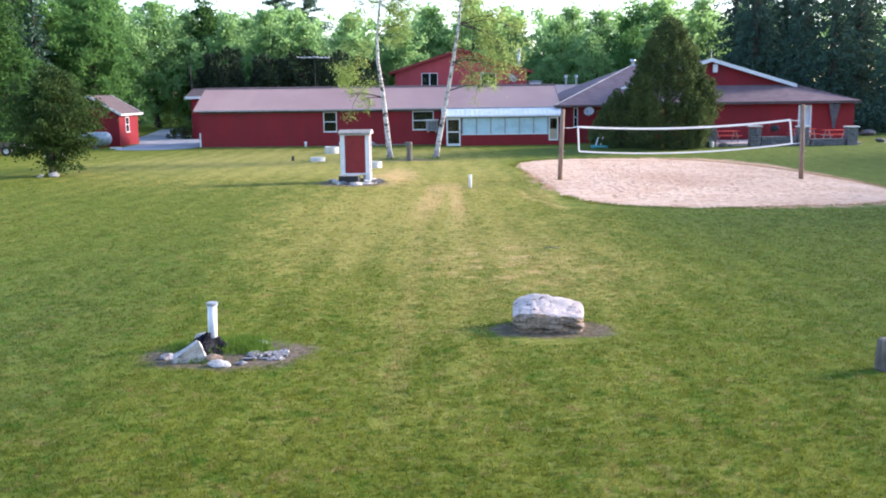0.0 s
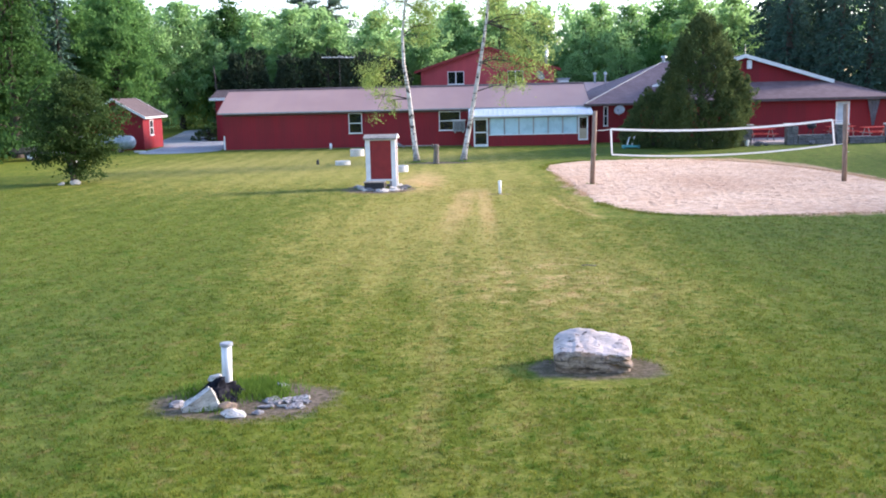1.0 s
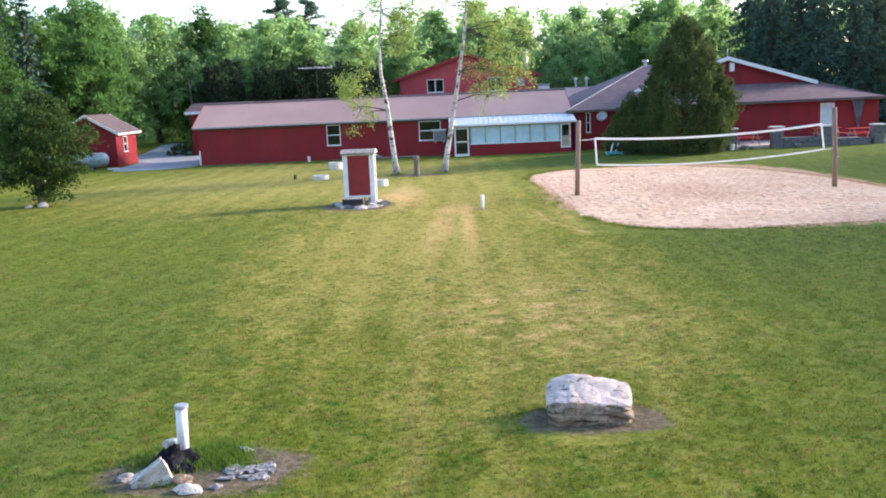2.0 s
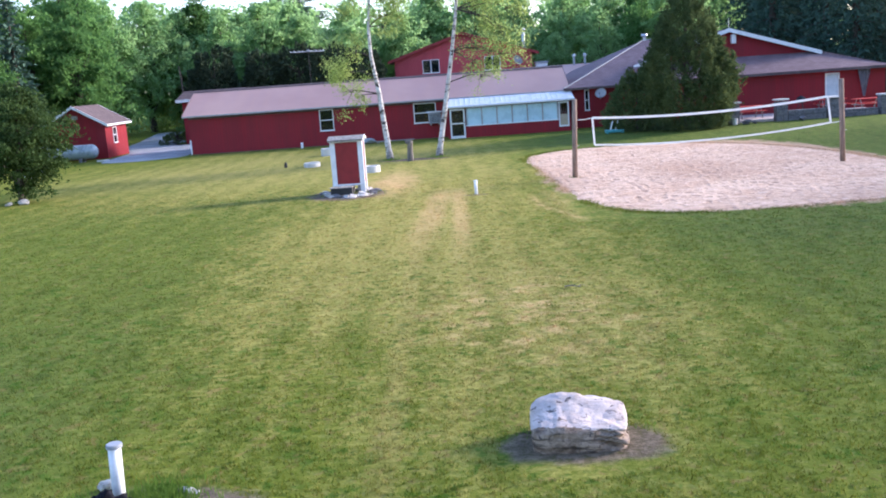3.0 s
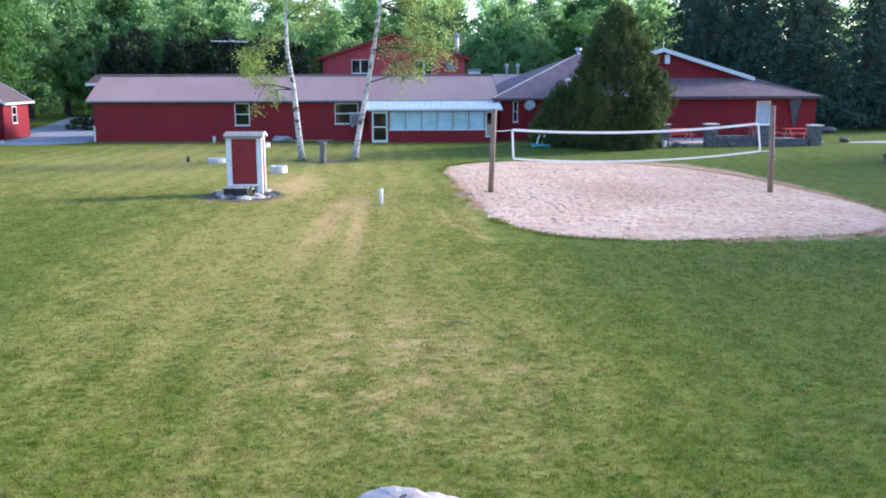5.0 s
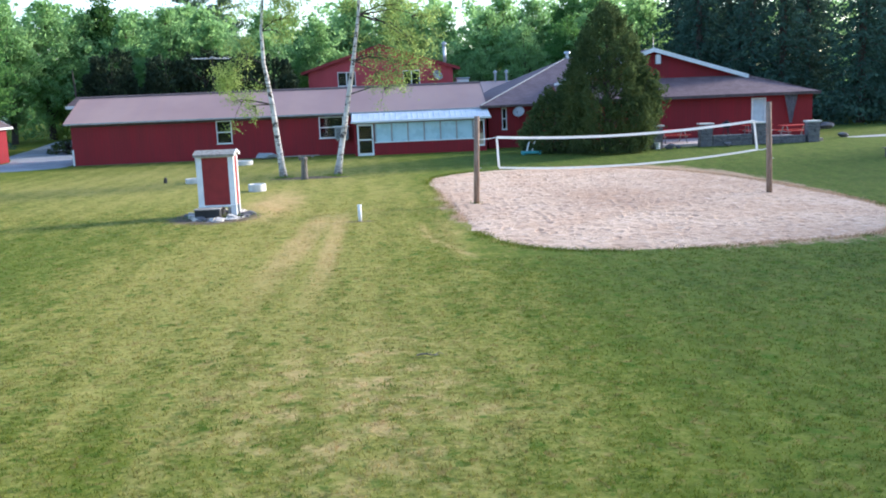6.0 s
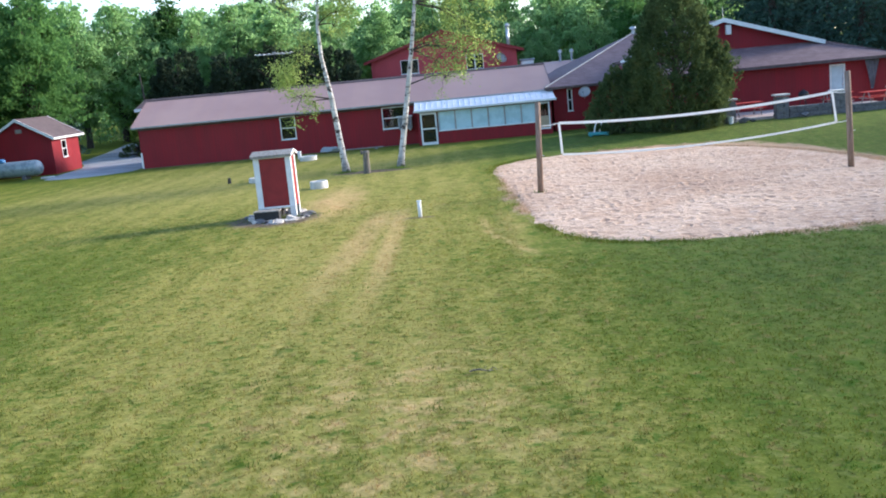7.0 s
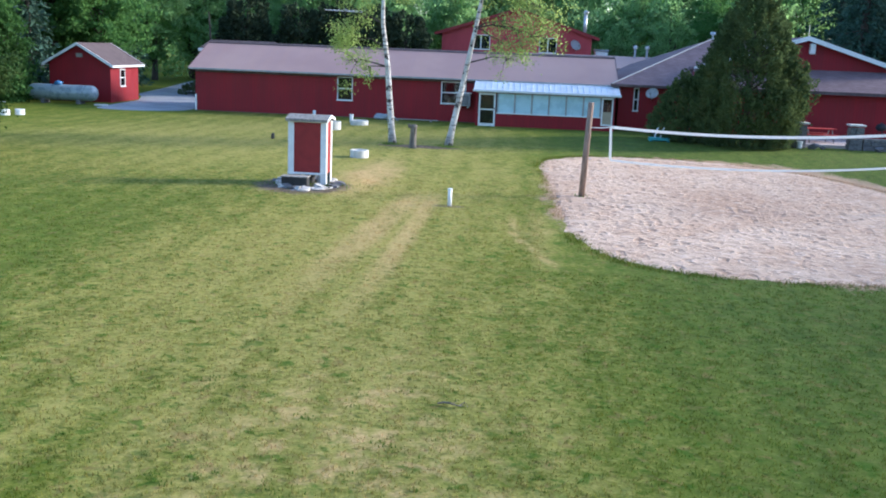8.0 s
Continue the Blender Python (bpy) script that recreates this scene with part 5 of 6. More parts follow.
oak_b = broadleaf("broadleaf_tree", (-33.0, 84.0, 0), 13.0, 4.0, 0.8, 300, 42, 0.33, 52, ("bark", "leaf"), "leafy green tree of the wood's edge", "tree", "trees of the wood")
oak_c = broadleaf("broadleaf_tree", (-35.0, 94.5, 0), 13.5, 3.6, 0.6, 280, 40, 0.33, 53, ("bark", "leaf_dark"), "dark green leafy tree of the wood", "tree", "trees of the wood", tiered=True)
oak_d = broadleaf("broadleaf_tree", (9.0, 118.5, 0), 13.5, 4.2, 1.0, 300, 42, 0.34, 54, ("bark", "leaf_far"), "tree behind the houses, sunlight and haze put into its pale leaves", "tree", "trees of the wood")
oak_unseen = broadleaf("broadleaf_tree", (40.0, 14.0, 0), 13.0, 4.0, 1.0, 110, 26, 0.75, 55, ("bark", "leaf"), "unseen leafy green tree added for lawn shade and window reflections", "tree", "trees of the wood")
fir_a = spruce("spruce_tree", (-32.5, 95.0, 0), 14.6, 2.6, 30, 61, label="tall dark spruce tree in the wood", group="spruces of the wood")
fir_b = spruce("spruce_tree", (34.0, 86.0, 0), 21.0, 3.9, 38, 62, label="tall dark spruce tree behind the house", group="spruces of the wood", size=0.36, dense=48)


def white_pine(place, height, spread, limbs, seed, label):
    """A pine with a bare trunk and open, level plates of needles."""
    rng = np.random.default_rng(seed)
    root = thing("pine_tree", place, label, "pine tree", "pines of the wood")
    bm, pts = bmesh.new(), []
    tube(bm, [(0, 0, -0.1), (0.15, 0, height * 0.5), (0, 0, height * 0.98)], [height * 0.019, height * 0.013, 0.03], 9, False)
    for k in range(limbs):
        u = 0.42 + 0.56 * (k + rng.uniform(0, 0.8)) / limbs
        a, r = rng.uniform(0, 6.283), spread * (1.12 - u) * rng.uniform(0.6, 1.5) + 0.4
        start = Vector((0.1, 0, height * u))
        end = start + Vector((math.cos(a) * r, math.sin(a) * r, 0.22 * r))
        limb(bm, start, end, 0.09, 0.02, rng)
        for f in (0.5, 0.78, 1.0):
            c = np.array(start.lerp(end, f)) + np.array((0, 0, 0.25))
            pts.append(cloud(c, 0.55 + 0.2 * r, 60, rng, 0.3))
    part("trunk", bm, "bark", root, smooth=True)
    pts = np.vstack(pts)
    from_arrays("crown", leaf_quads(pts, 0.42, rng, 0.4), quad_faces(len(pts)), "pine", root)
    return root


pine = white_pine((-24.4, 150.0, 0), 19.0, 5.6, 44, 63, "tall white pine standing above the wood")
placed(pine, -20.2, 151, 0.9, 80, 1.1)
placed(pine, -37.6, 74.0, 1.05, 140)


def dead_tree(x, y, h):
    root = new("dead_tree")
    root.matrix_basis = pose(x, y, ground_z(x, y))
    tagged(root, "bare dark dead tree at the wood's edge", "tree")
    part("trunk", tube(bmesh.new(), ((0, 0, -0.1), (0.02, 0, h * 0.4), (-0.05, 0, h * 0.75), (-0.16, 0, h)), (0.11, 0.09, 0.075, 0.04), 9), "bark", root, smooth=True)
    for z, ang, length in ((0.55, 0.4, 0.5), (0.7, 2.9, 0.42), (0.82, 1.7, 0.3)):
        c, d = math.cos(ang), math.sin(ang)
        part("snag", tube(bmesh.new(), ((-0.03, 0, h * z), (c * length * 0.6, d * length * 0.6, h * z + length * 0.3), (c * length, d * length, h * z + length * 0.7)), (0.03, 0.02, 0.008), 6), "bark", root, smooth=True)


dead_tree(-22.0, 88.0, 6.4)

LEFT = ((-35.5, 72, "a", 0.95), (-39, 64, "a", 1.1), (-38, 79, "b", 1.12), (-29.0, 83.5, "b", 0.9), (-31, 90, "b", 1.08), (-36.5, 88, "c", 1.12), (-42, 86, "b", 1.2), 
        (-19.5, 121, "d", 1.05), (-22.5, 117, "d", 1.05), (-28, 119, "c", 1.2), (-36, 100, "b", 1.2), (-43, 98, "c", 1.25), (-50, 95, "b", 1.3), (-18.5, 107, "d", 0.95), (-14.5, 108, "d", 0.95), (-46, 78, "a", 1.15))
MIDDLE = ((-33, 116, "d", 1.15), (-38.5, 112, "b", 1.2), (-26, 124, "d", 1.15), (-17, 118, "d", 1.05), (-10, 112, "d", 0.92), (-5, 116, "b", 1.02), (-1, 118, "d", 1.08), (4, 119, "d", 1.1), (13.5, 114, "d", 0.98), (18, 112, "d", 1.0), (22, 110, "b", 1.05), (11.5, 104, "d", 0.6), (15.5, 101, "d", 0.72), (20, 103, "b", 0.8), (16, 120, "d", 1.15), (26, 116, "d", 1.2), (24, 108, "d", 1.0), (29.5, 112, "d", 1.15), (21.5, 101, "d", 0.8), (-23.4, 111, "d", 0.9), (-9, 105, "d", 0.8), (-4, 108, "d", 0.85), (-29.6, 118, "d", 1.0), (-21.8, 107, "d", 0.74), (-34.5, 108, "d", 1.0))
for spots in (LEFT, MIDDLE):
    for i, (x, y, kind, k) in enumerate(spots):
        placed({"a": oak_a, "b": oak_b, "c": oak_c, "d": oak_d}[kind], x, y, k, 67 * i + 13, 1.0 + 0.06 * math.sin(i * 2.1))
for i, (x, y, k) in enumerate(((-34.0, 99.5, 0.98), (-40, 93, 1.05), (-33.6, 78.0, 1.04), (-36.4, 83.0, 1.12), (-31.0, 76.5, 0.92))):
    placed(fir_a, x, y, k, 50 * i)
for i, (x, y, k) in enumerate(((38.5, 82, 0.98), (43, 86, 1.05), (29.5, 93, 1.0), (34, 95, 1.08), (39, 93, 1.1), (30, 101, 1.05), (36, 104, 1.12), (42, 99, 1.15), (48, 92, 1.15), (47, 82, 1.1), (53, 86, 1.2), (50, 101, 1.2), (32.5, 88.5, 0.9), (30.5, 97, 1.0), (32.5, 101, 1.05))):
    placed(fir_b, x, y, k, 67 * i)


def understory(name, spots, seed, mat, label):
    """Brush under the trees, too dense to count."""
    rng = np.random.default_rng(seed)
    pts = []
    for x0, x1, y0, y1, h, n in spots:
        for _ in range(n):
            c = np.array((rng.uniform(x0, x1), rng.uniform(y0, y1), rng.uniform(0.2, h)))
            pts.append(cloud(c, rng.uniform(0.6, 1.2), 45, rng))
    pts = np.vstack(pts)
    pts[:, 2] = np.maximum(pts[:, 2], 0.05)
    return tagged(from_arrays(name, leaf_quads(pts, 0.36, rng), quad_faces(len(pts)), mat), label, "undergrowth", kind="stuff")


# unseen trees inferred beyond the court, which shade the near lawn
for i, (x, y, k) in enumerate(((42, 20, 1.06), (40, 26, 1.02), (41.5, 31, 1.05), (40.5, 37, 1.0), (42, 42, 1.04), (49, 49, 1.05), (52, 56, 1.1), (53, 63, 1.1), (48, 24, 1.2), (50, 36, 1.2))):
    placed(oak_unseen, x, y, k, 71 * i)


# unseen trees added behind the lawn's near end, so windows reflect dark foliage
for i, x in enumerate((-44, -35, -27, -18, -9, 0, 9, 18, 27, 36)):
    placed(oak_unseen, x, -24 - 5 * (i % 3), 1.15, 53 * i)


placed(oak_c, -30.3, 72.0, 0.56, 40)
understory("undergrowth", [(-31.0, -28.3, 69.4, 70.4, 0.6, 10)], 74, "leaf_dark", "low weeds beside the gas tank")
understory("undergrowth", [(-33.5, -28.8, 116.0, 119.0, 3.2, 60)], 75, "leaf_birch", "sunlit yellow-green bushes at the end of the driveway")
cedar("low_shrub", (-22.3, 85.6, 0), 1.05, [(0, 1.2), (0.3, 1.4), (0.7, 1.1), (1, 0.3)], 70, 40, 0.15, 23, "cedar", "low dark shrub beside the red annex", category="shrub", plume=0.5)
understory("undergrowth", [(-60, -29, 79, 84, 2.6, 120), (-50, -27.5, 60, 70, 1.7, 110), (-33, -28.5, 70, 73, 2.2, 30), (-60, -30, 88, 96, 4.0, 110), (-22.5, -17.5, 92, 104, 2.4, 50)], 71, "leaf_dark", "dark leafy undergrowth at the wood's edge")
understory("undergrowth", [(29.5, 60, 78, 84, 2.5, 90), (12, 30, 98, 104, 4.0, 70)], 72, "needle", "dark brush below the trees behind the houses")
understory("undergrowth", [(-36, 26, 106, 114, 9.5, 420)], 73, "leaf_far", "haze-paled green thicket filling the wood behind the buildings")


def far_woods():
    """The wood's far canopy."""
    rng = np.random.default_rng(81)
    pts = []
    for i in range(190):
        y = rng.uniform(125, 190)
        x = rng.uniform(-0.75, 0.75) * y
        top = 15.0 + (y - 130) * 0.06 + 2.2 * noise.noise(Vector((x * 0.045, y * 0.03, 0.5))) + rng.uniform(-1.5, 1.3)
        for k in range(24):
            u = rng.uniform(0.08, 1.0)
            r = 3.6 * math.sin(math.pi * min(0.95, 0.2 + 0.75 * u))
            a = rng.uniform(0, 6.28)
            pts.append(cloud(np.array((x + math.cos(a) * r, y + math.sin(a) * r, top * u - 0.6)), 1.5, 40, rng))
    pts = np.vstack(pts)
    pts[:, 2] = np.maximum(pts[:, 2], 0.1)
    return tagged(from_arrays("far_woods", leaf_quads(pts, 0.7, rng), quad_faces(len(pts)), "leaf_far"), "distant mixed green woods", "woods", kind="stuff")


far_woods()


# ---- on the lawn ----
def on_ground(x, y):
    return (x, y, ground_z(x, y))


def boulder():
    """A blocky stone: a low broken front, a sloping pale top, high at one end and falling to the other."""
    across, around = 90, 110
    section = ((-0.37, -0.04), (-0.41, 0.14), (-0.395, 0.30), (-0.34, 0.355), (-0.05, 0.43), (0.28, 0.545), (0.37, 0.545), (0.44, 0.42), (0.46, 0.12), (0.44, -0.04))
    steps = [0.0]
    for a, b in zip(section, section[1:]):
        steps.append(steps[-1] + math.dist(a, b))
    off = Vector((3.1, 7.7, 1.2))
    verts, faces, kinds = [], [], []
    for i in range(across + 1):
        u = i / across
        x = -0.56 + 1.12 * (0.5 - 0.5 * math.cos(math.pi * u)) * 0.6 + 1.12 * u * 0.4 - 0.0
        e = abs(x) / 0.56
        k = max(0.02, 1 - e ** (15 if x < 0 else 20)) ** 0.34
        a, b = x + 0.24, -0.24 - x
        lift = 1.03 - 0.38 * 0.5 * (a + math.sqrt(a * a + 0.012)) - 0.72 * 0.5 * (b + math.sqrt(b * b + 0.012))
        for j in range(around):
            d = steps[-1] * j / (around - 1)
            n = max(q for q in range(len(section) - 1) if steps[q] <= d + 1e-9)
            f = (d - steps[n]) / (steps[n + 1] - steps[n])
            y = section[n][0] + f * (section[n + 1][0] - section[n][0])
            z = section[n][1] + f * (section[n + 1][1] - section[n][1])
            front = max(0.0, -y / 0.41)
            z *= lift + (1 - lift) * 0.35 * front
            y, z = y * k * (1 - 0.12 * max(0.0, x)), z * (0.55 + 0.45 * k)
            p = Vector((x, y, z))
            n1 = noise.fractal(p * 2.6 + off, 0.9, 2.0, 2)
            n3 = noise.fractal(p * 9.0 + off, 0.8, 2.0, 3)
            chip = abs(noise.noise(p * 4.2 - off)) ** 0.5
            crack = smoothstep(0.12, 0.4, x) * front * abs(noise.noise(Vector((x * 2.2, 3.3, z * 15.0 + x * 3.0))))
            push = 0.020 * n1 + 0.010 * n3 - 0.03 * (1 - chip) - 0.24 * crack
            out = Vector((0.35 * x / 0.56, y / 0.42, (z - 0.15) / 0.4)).normalized()
            verts.append(p + out * push)
    flank_end = int(around * (steps[2] + 0.01) / steps[-1])
    for i in range(across):
        for j in range(around - 1):
            a = i * around + j
            faces.append((a, a + around, a + around + 1, a + 1))
            x, z = verts[a].x, verts[a].z
            edge = flank_end + 2.5 * noise.noise(Vector((x * 3.0, 0.4, 2.0))) + 1.6 * noise.noise(Vector((x * 11.0, z * 6.0, 5.0))) + 4.5 - 4.0 * smoothstep(-0.1, 0.5, x) + 4.0 * smoothstep(-0.25, -0.5, x)
            kinds.append(1 if j < edge else 0)
    faces.append(tuple(range(around))[::-1])
    faces.append(tuple(across * around + j for j in range(around)))
    ob = from_arrays("boulder", verts, faces, "rock", smooth=True)
    ob.data.materials.append(M["rock_flank"])
    for f, kind in zip(ob.data.polygons, kinds + [1, 1]):
        f.material_index = kind
    ob.matrix_basis = pose(1.37, 14.47, ground_z(1.37, 14.47) - 0.03, 0, 0, -5) @ Matrix.Diagonal((0.98, 0.98, 0.935, 1))
    return tagged(ob, "pale weathered boulder with a brown broken flank", "boulder")


boulder()


def vent_pipe(place, r, h, cap, label, collar=True, lean=(0, 0)):
    root = thing("vent_pipe", place, label, "pipe")
    top = (lean[0], lean[1], h)
    part("pipe", tube(bmesh.new(), ((0, 0, -0.1), (lean[0] * 0.5, lean[1] * 0.5, h * 0.5), top), (r, r, r), 20), "pvc", root, smooth=True)
    if collar:
        part("cap", tube(bmesh.new(), ((lean[0], lean[1], h - 0.03), (lean[0], lean[1], h - 0.025), (lean[0], lean[1], h + 0.01), (lean[0], lean[1], h + 0.018)), (r * 1.05, r * 1.25, r * 1.25, r * 1.1), 20), cap, root, "grey cap")
    return root


vent_pipe(on_ground(-3.5, 13.62), 0.066, 0.62, "grey_plastic", "white plastic vent pipe with a grey cap", lean=(0.02, 0))
vent_pipe(on_ground(1.0, 38.95), 0.058, 0.5, "pvc", "short white plastic pipe standing in the lawn")
vent_pipe(on_ground(-6.85, 66.6), 0.11, 0.42, "pvc", "short white pipe before the long building", True)
vent_pipe(on_ground(-9.6, 69.3), 0.09, 0.38, "pvc", "short white pipe beside the red wall", False)


def split_slab(seed, size):
    """A split slab: flat faces, broken edges and a few layers."""
    rng = random.Random(seed)
    bm = bmesh.new()
    bmesh.ops.create_cube(bm, size=1.0)
    bmesh.ops.subdivide_edges(bm, edges=bm.edges[:], cuts=9, use_grid_fill=True)
    off = Vector((seed * 2.1, seed, 0.3))
    for v in bm.verts:
        p = v.co.copy()
        ang = math.atan2(p.y, p.x)
        r = 0.86 + 0.28 * noise.noise(Vector((math.cos(ang) * 1.6, math.sin(ang) * 1.6, seed * 1.0)))
        step = 0.05 * round(3 * (p.z + 0.5)) / 3
        z = (p.z + 0.5) * (0.78 + 0.3 * p.x + 0.08 * noise.noise(p * 2 + off))
        v.co = Vector((p.x * r * (1 - step), p.y * r * (1 - step), z)) + 0.025 * Vector((noise.noise(p * 4 + off), noise.noise(p * 4 - off), 0.6 * noise.noise(p * 5 + off)))
        v.co = Vector((v.co.x * size[0], v.co.y * size[1], max(0.0, v.co.z) * size[2]))
    return bm


def shard_stone(seed, size):
    return rough_stone(seed, size, 2, 0.6)


def loose_stone(x, y, size, seed, mat, label, turn=0, tip=0.0, sink=0.03):
    ob = part("fieldstone", split_slab(seed, size) if size[2] > 0.2 or size[0] > 0.5 else rough_stone(seed, size, 3, 0.45), mat, None, smooth=False)
    ob.matrix_basis = pose(x, y, ground_z(x, y) - sink, 0, tip, turn)
    return tagged(ob, label, "stone", "stones round the pipe")


loose_stone(-3.60, 12.85, (0.46, 0.22, 0.31), 17, "stone", "pale slab of fieldstone leaning by the pipe", 14, -20, 0.06)
loose_stone(-3.17, 12.57, (0.32, 0.22, 0.12), 5, "stone", "small white fieldstone on bare soil", -10)
rng = random.Random(77)
for i in range(26):
    size = (rng.uniform(0.10, 0.24), rng.uniform(0.07, 0.15), rng.uniform(0.018, 0.04))
    chip = part("fieldstone", split_slab(20 + i, size), "stone_grey" if i % 4 else "stone", None)
    x, y = -2.60 + rng.uniform(-0.25, 0.24), 13.0 + rng.uniform(-0.15, 0.19)
    chip.matrix_basis = pose(x, y, ground_z(x, y) + rng.uniform(-0.012, 0.012), rng.uniform(-10, 10), rng.uniform(-10, 10), rng.uniform(-50, 50))
    tagged(chip, "thin broken shard of layered grey stone on bare soil", "stone", "stones round the pipe")
loose_stone(-2.82, 13.8, (0.30, 0.13, 0.07), 14, "stone", "small pale stone at the grass edge", -35)
loose_stone(-3.72, 13.95, (0.24, 0.16, 0.16), 12, "stone", "pale stone half hidden behind the pipe", 8)
loose_stone(-3.32, 12.83, (0.26, 0.2, 0.13), 13, "stone_brown", "round brown cobble beside the slab", 0)
loose_stone(-2.90, 12.65, (0.16, 0.12, 0.08), 14, "stone_grey", "small grey stone on bare soil", 30)
loose_stone(-3.98, 12.98, (0.22, 0.18, 0.1), 15, "stone_grey", "small dark grey stone at the soil's edge", 50)


def black_cloth():
    """A crumpled dark cloth thrown at the foot of the pipe."""
    bm = bmesh.new()
    n, m = 30, 24
    grid = [[None] * (m + 1) for _ in range(n + 1)]
    for i in range(n + 1):
        for j in range(m + 1):
            u, v = i / n - 0.5, j / m - 0.5
            dome = max(0.0, 1 - (2 * u) ** 2) * max(0.0, 1 - (2 * v) ** 2)
            fold = noise.fractal(Vector((u * 5, v * 5, 2.2)), 0.7, 2.0, 4)
            z = 0.23 * dome * (0.85 + 0.4 * fold) + 0.09 * math.exp(-((u - 0.12) ** 2 + v ** 2) / 0.02)
            z += 0.02 * abs(fold)
            grid[i][j] = bm.verts.new((u * 0.72 + 0.08 * fold, v * 0.5 + 0.06 * noise.noise(Vector((u * 4, v * 4, 9))), max(0.01, z)))
    for i in range(n):
        for j in range(m):
            bm.faces.new((grid[i][j], grid[i + 1][j], grid[i + 1][j + 1], grid[i][j + 1]))
    bmesh.ops.solidify(bm, geom=bm.faces[:], thickness=-0.008)
    ob = part("dark_cloth", bm, "black_cloth", None, smooth=True)
    ob.matrix_basis = pose(-3.56, 13.34, ground_z(-3.56, 13.34) - 0.01, 0, 0, -8) @ Matrix.Diagonal((0.82, 0.9, 1.0, 1))
    return tagged(ob, "crumpled black cloth at the foot of the pipe", "cloth")


black_cloth()
stump = thing("fence_stub", on_ground(5.33, 12.0), "short weathered grey post stub in the grass", "post")
part("stub", tube(bmesh.new(), ((0, 0, -0.1), (0, 0, 0.2), (0.01, 0, 0.38), (0.01, 0, 0.4)), (0.12, 0.115, 0.11, 0.09), 12), "stump_wood", stump)


def dead_twig(x, y):
    root = thing("dead_twig", on_ground(x, y), "small dead grey twig lying in the grass", "twig")
    rng = random.Random(9)
    stem = [(-0.17 + 0.068 * i, 0.02 * math.sin(i * 1.3), 0.03 + 0.012 * math.sin(i)) for i in range(6)]
    part("stem", tube(bmesh.new(), stem, [0.012, 0.012, 0.011, 0.009, 0.007, 0.004], 7), "stump_wood", root)
    for i in range(1, 5):
        p = stem[i]
        part("shoot", tube(bmesh.new(), (p, (p[0] + 0.06, p[1] + rng.uniform(-0.08, 0.08), 0.05), (p[0] + 0.11, p[1] + rng.uniform(-0.13, 0.13), 0.06)), (0.007, 0.005, 0.003), 6), "stump_wood", root)
    return root


dead_twig(2.33, 22.4)


# ---- the well house ----
def well_house():
    x, y = -3.76, 41.78
    root = thing("well_house", on_ground(x, y), "red and white well house with a small shingled roof", "well house", turn=-1.5)
    w, d, z0, z1 = 0.60, 0.38, 0.36, 2.01
    part("front_panel", block(-w + 0.17, w - 0.17, -d - 0.005, -d + 0.02, z0 + 0.036, z1 - 0.04), "red_panel", root, "faded red front panel")
    part("back_panel", block(-w + 0.1, w - 0.1, d - 0.02, d + 0.005, z0, z1), "red_panel", root)
    part("side_panel", block(-w, -w + 0.025, -d + 0.12, d - 0.12, z0, z1), "red_panel", root)
    for sx in (-1, 1):
        for sy in (-1, 1):
            xa, xb = sorted((sx * (w + 0.02), sx * (w - 0.168)))
            part("corner_board", block(xa, xb, sy * d - 0.02 + (0.003 * sy), sy * d + 0.02 + (0.003 * sy), 0.02, z1, 0.004), "white", root, "white corner board")
            ya, yb = sorted((sy * (d - 0.02), sy * (d - 0.13)))
            part("corner_board", block(*sorted((sx * (w + 0.02), sx * (w - 0.02))), ya, yb, 0.02, z1, 0.004), "white", root)
    part("side_panel", block(w - 0.03, w - 0.006, -d + 0.13, d - 0.13, z0, z1), "red_panel", root)
    part("sill", block(-w - 0.03, w + 0.03, -d - 0.05, -d + 0.06, z0 - 0.03, z0 + 0.035, 0.006), "white", root, "white sill board")
    part("top_rail", block(-w, w, -d - 0.03, -d + 0.02, z1 - 0.03, z1 + 0.05, 0.004), "white", root)
    roof = part("roof", slab(slab(bmesh.new(), [(-w - 0.07, -d - 0.14, z1 + 0.05), (w + 0.07, -d - 0.14, z1 + 0.05), (w + 0.07, 0, z1 + 0.18), (-w - 0.07, 0, z1 + 0.18)], 0.05),
                             [(-w - 0.07, 0, z1 + 0.18), (w + 0.07, 0, z1 + 0.18), (w + 0.07, d + 0.14, z1 + 0.05), (-w - 0.07, d + 0.14, z1 + 0.05)], 0.05), "grey_wood", root, "weathered grey plank roof")
    for i in range(3):
        f0, f1 = i / 3, (i + 1) / 3
        ya, yb = (-d - 0.15) * (1 - f0), (-d - 0.15) * (1 - f1)
        za, zb = z1 + 0.055 + 0.13 * f0, z1 + 0.055 + 0.13 * f1
        part("roof_plank", slab(bmesh.new(), [(-w - 0.09, ya, za + 0.03), (w + 0.068, ya, za + 0.03), (w + 0.068, yb, zb + 0.022), (-w - 0.09, yb, zb + 0.022)], 0.022), "grey_wood", roof)
    for sy in (-1, 1):
        part("rake_board", slab(bmesh.new(), [(w + 0.071, sy * (d + 0.16), z1 + 0.075), (w + 0.095, sy * (d + 0.16), z1 + 0.075), (w + 0.095, 0, z1 + 0.215), (w + 0.071, 0, z1 + 0.215)], 0.08), "white", root)
    for sx in (-1, 1):
        for sy in (-1, 1):
            part("foot", block(sx * 0.42 - 0.09, sx * 0.42 + 0.09, sy * 0.3 - 0.09, sy * 0.3 + 0.09, -0.05, 0.30), "grey_wood", root)
    part("well_head", tube(bmesh.new(), ((0, 0, -0.05), (0, 0, 0.5)), (0.16, 0.16), 14), "black", root)
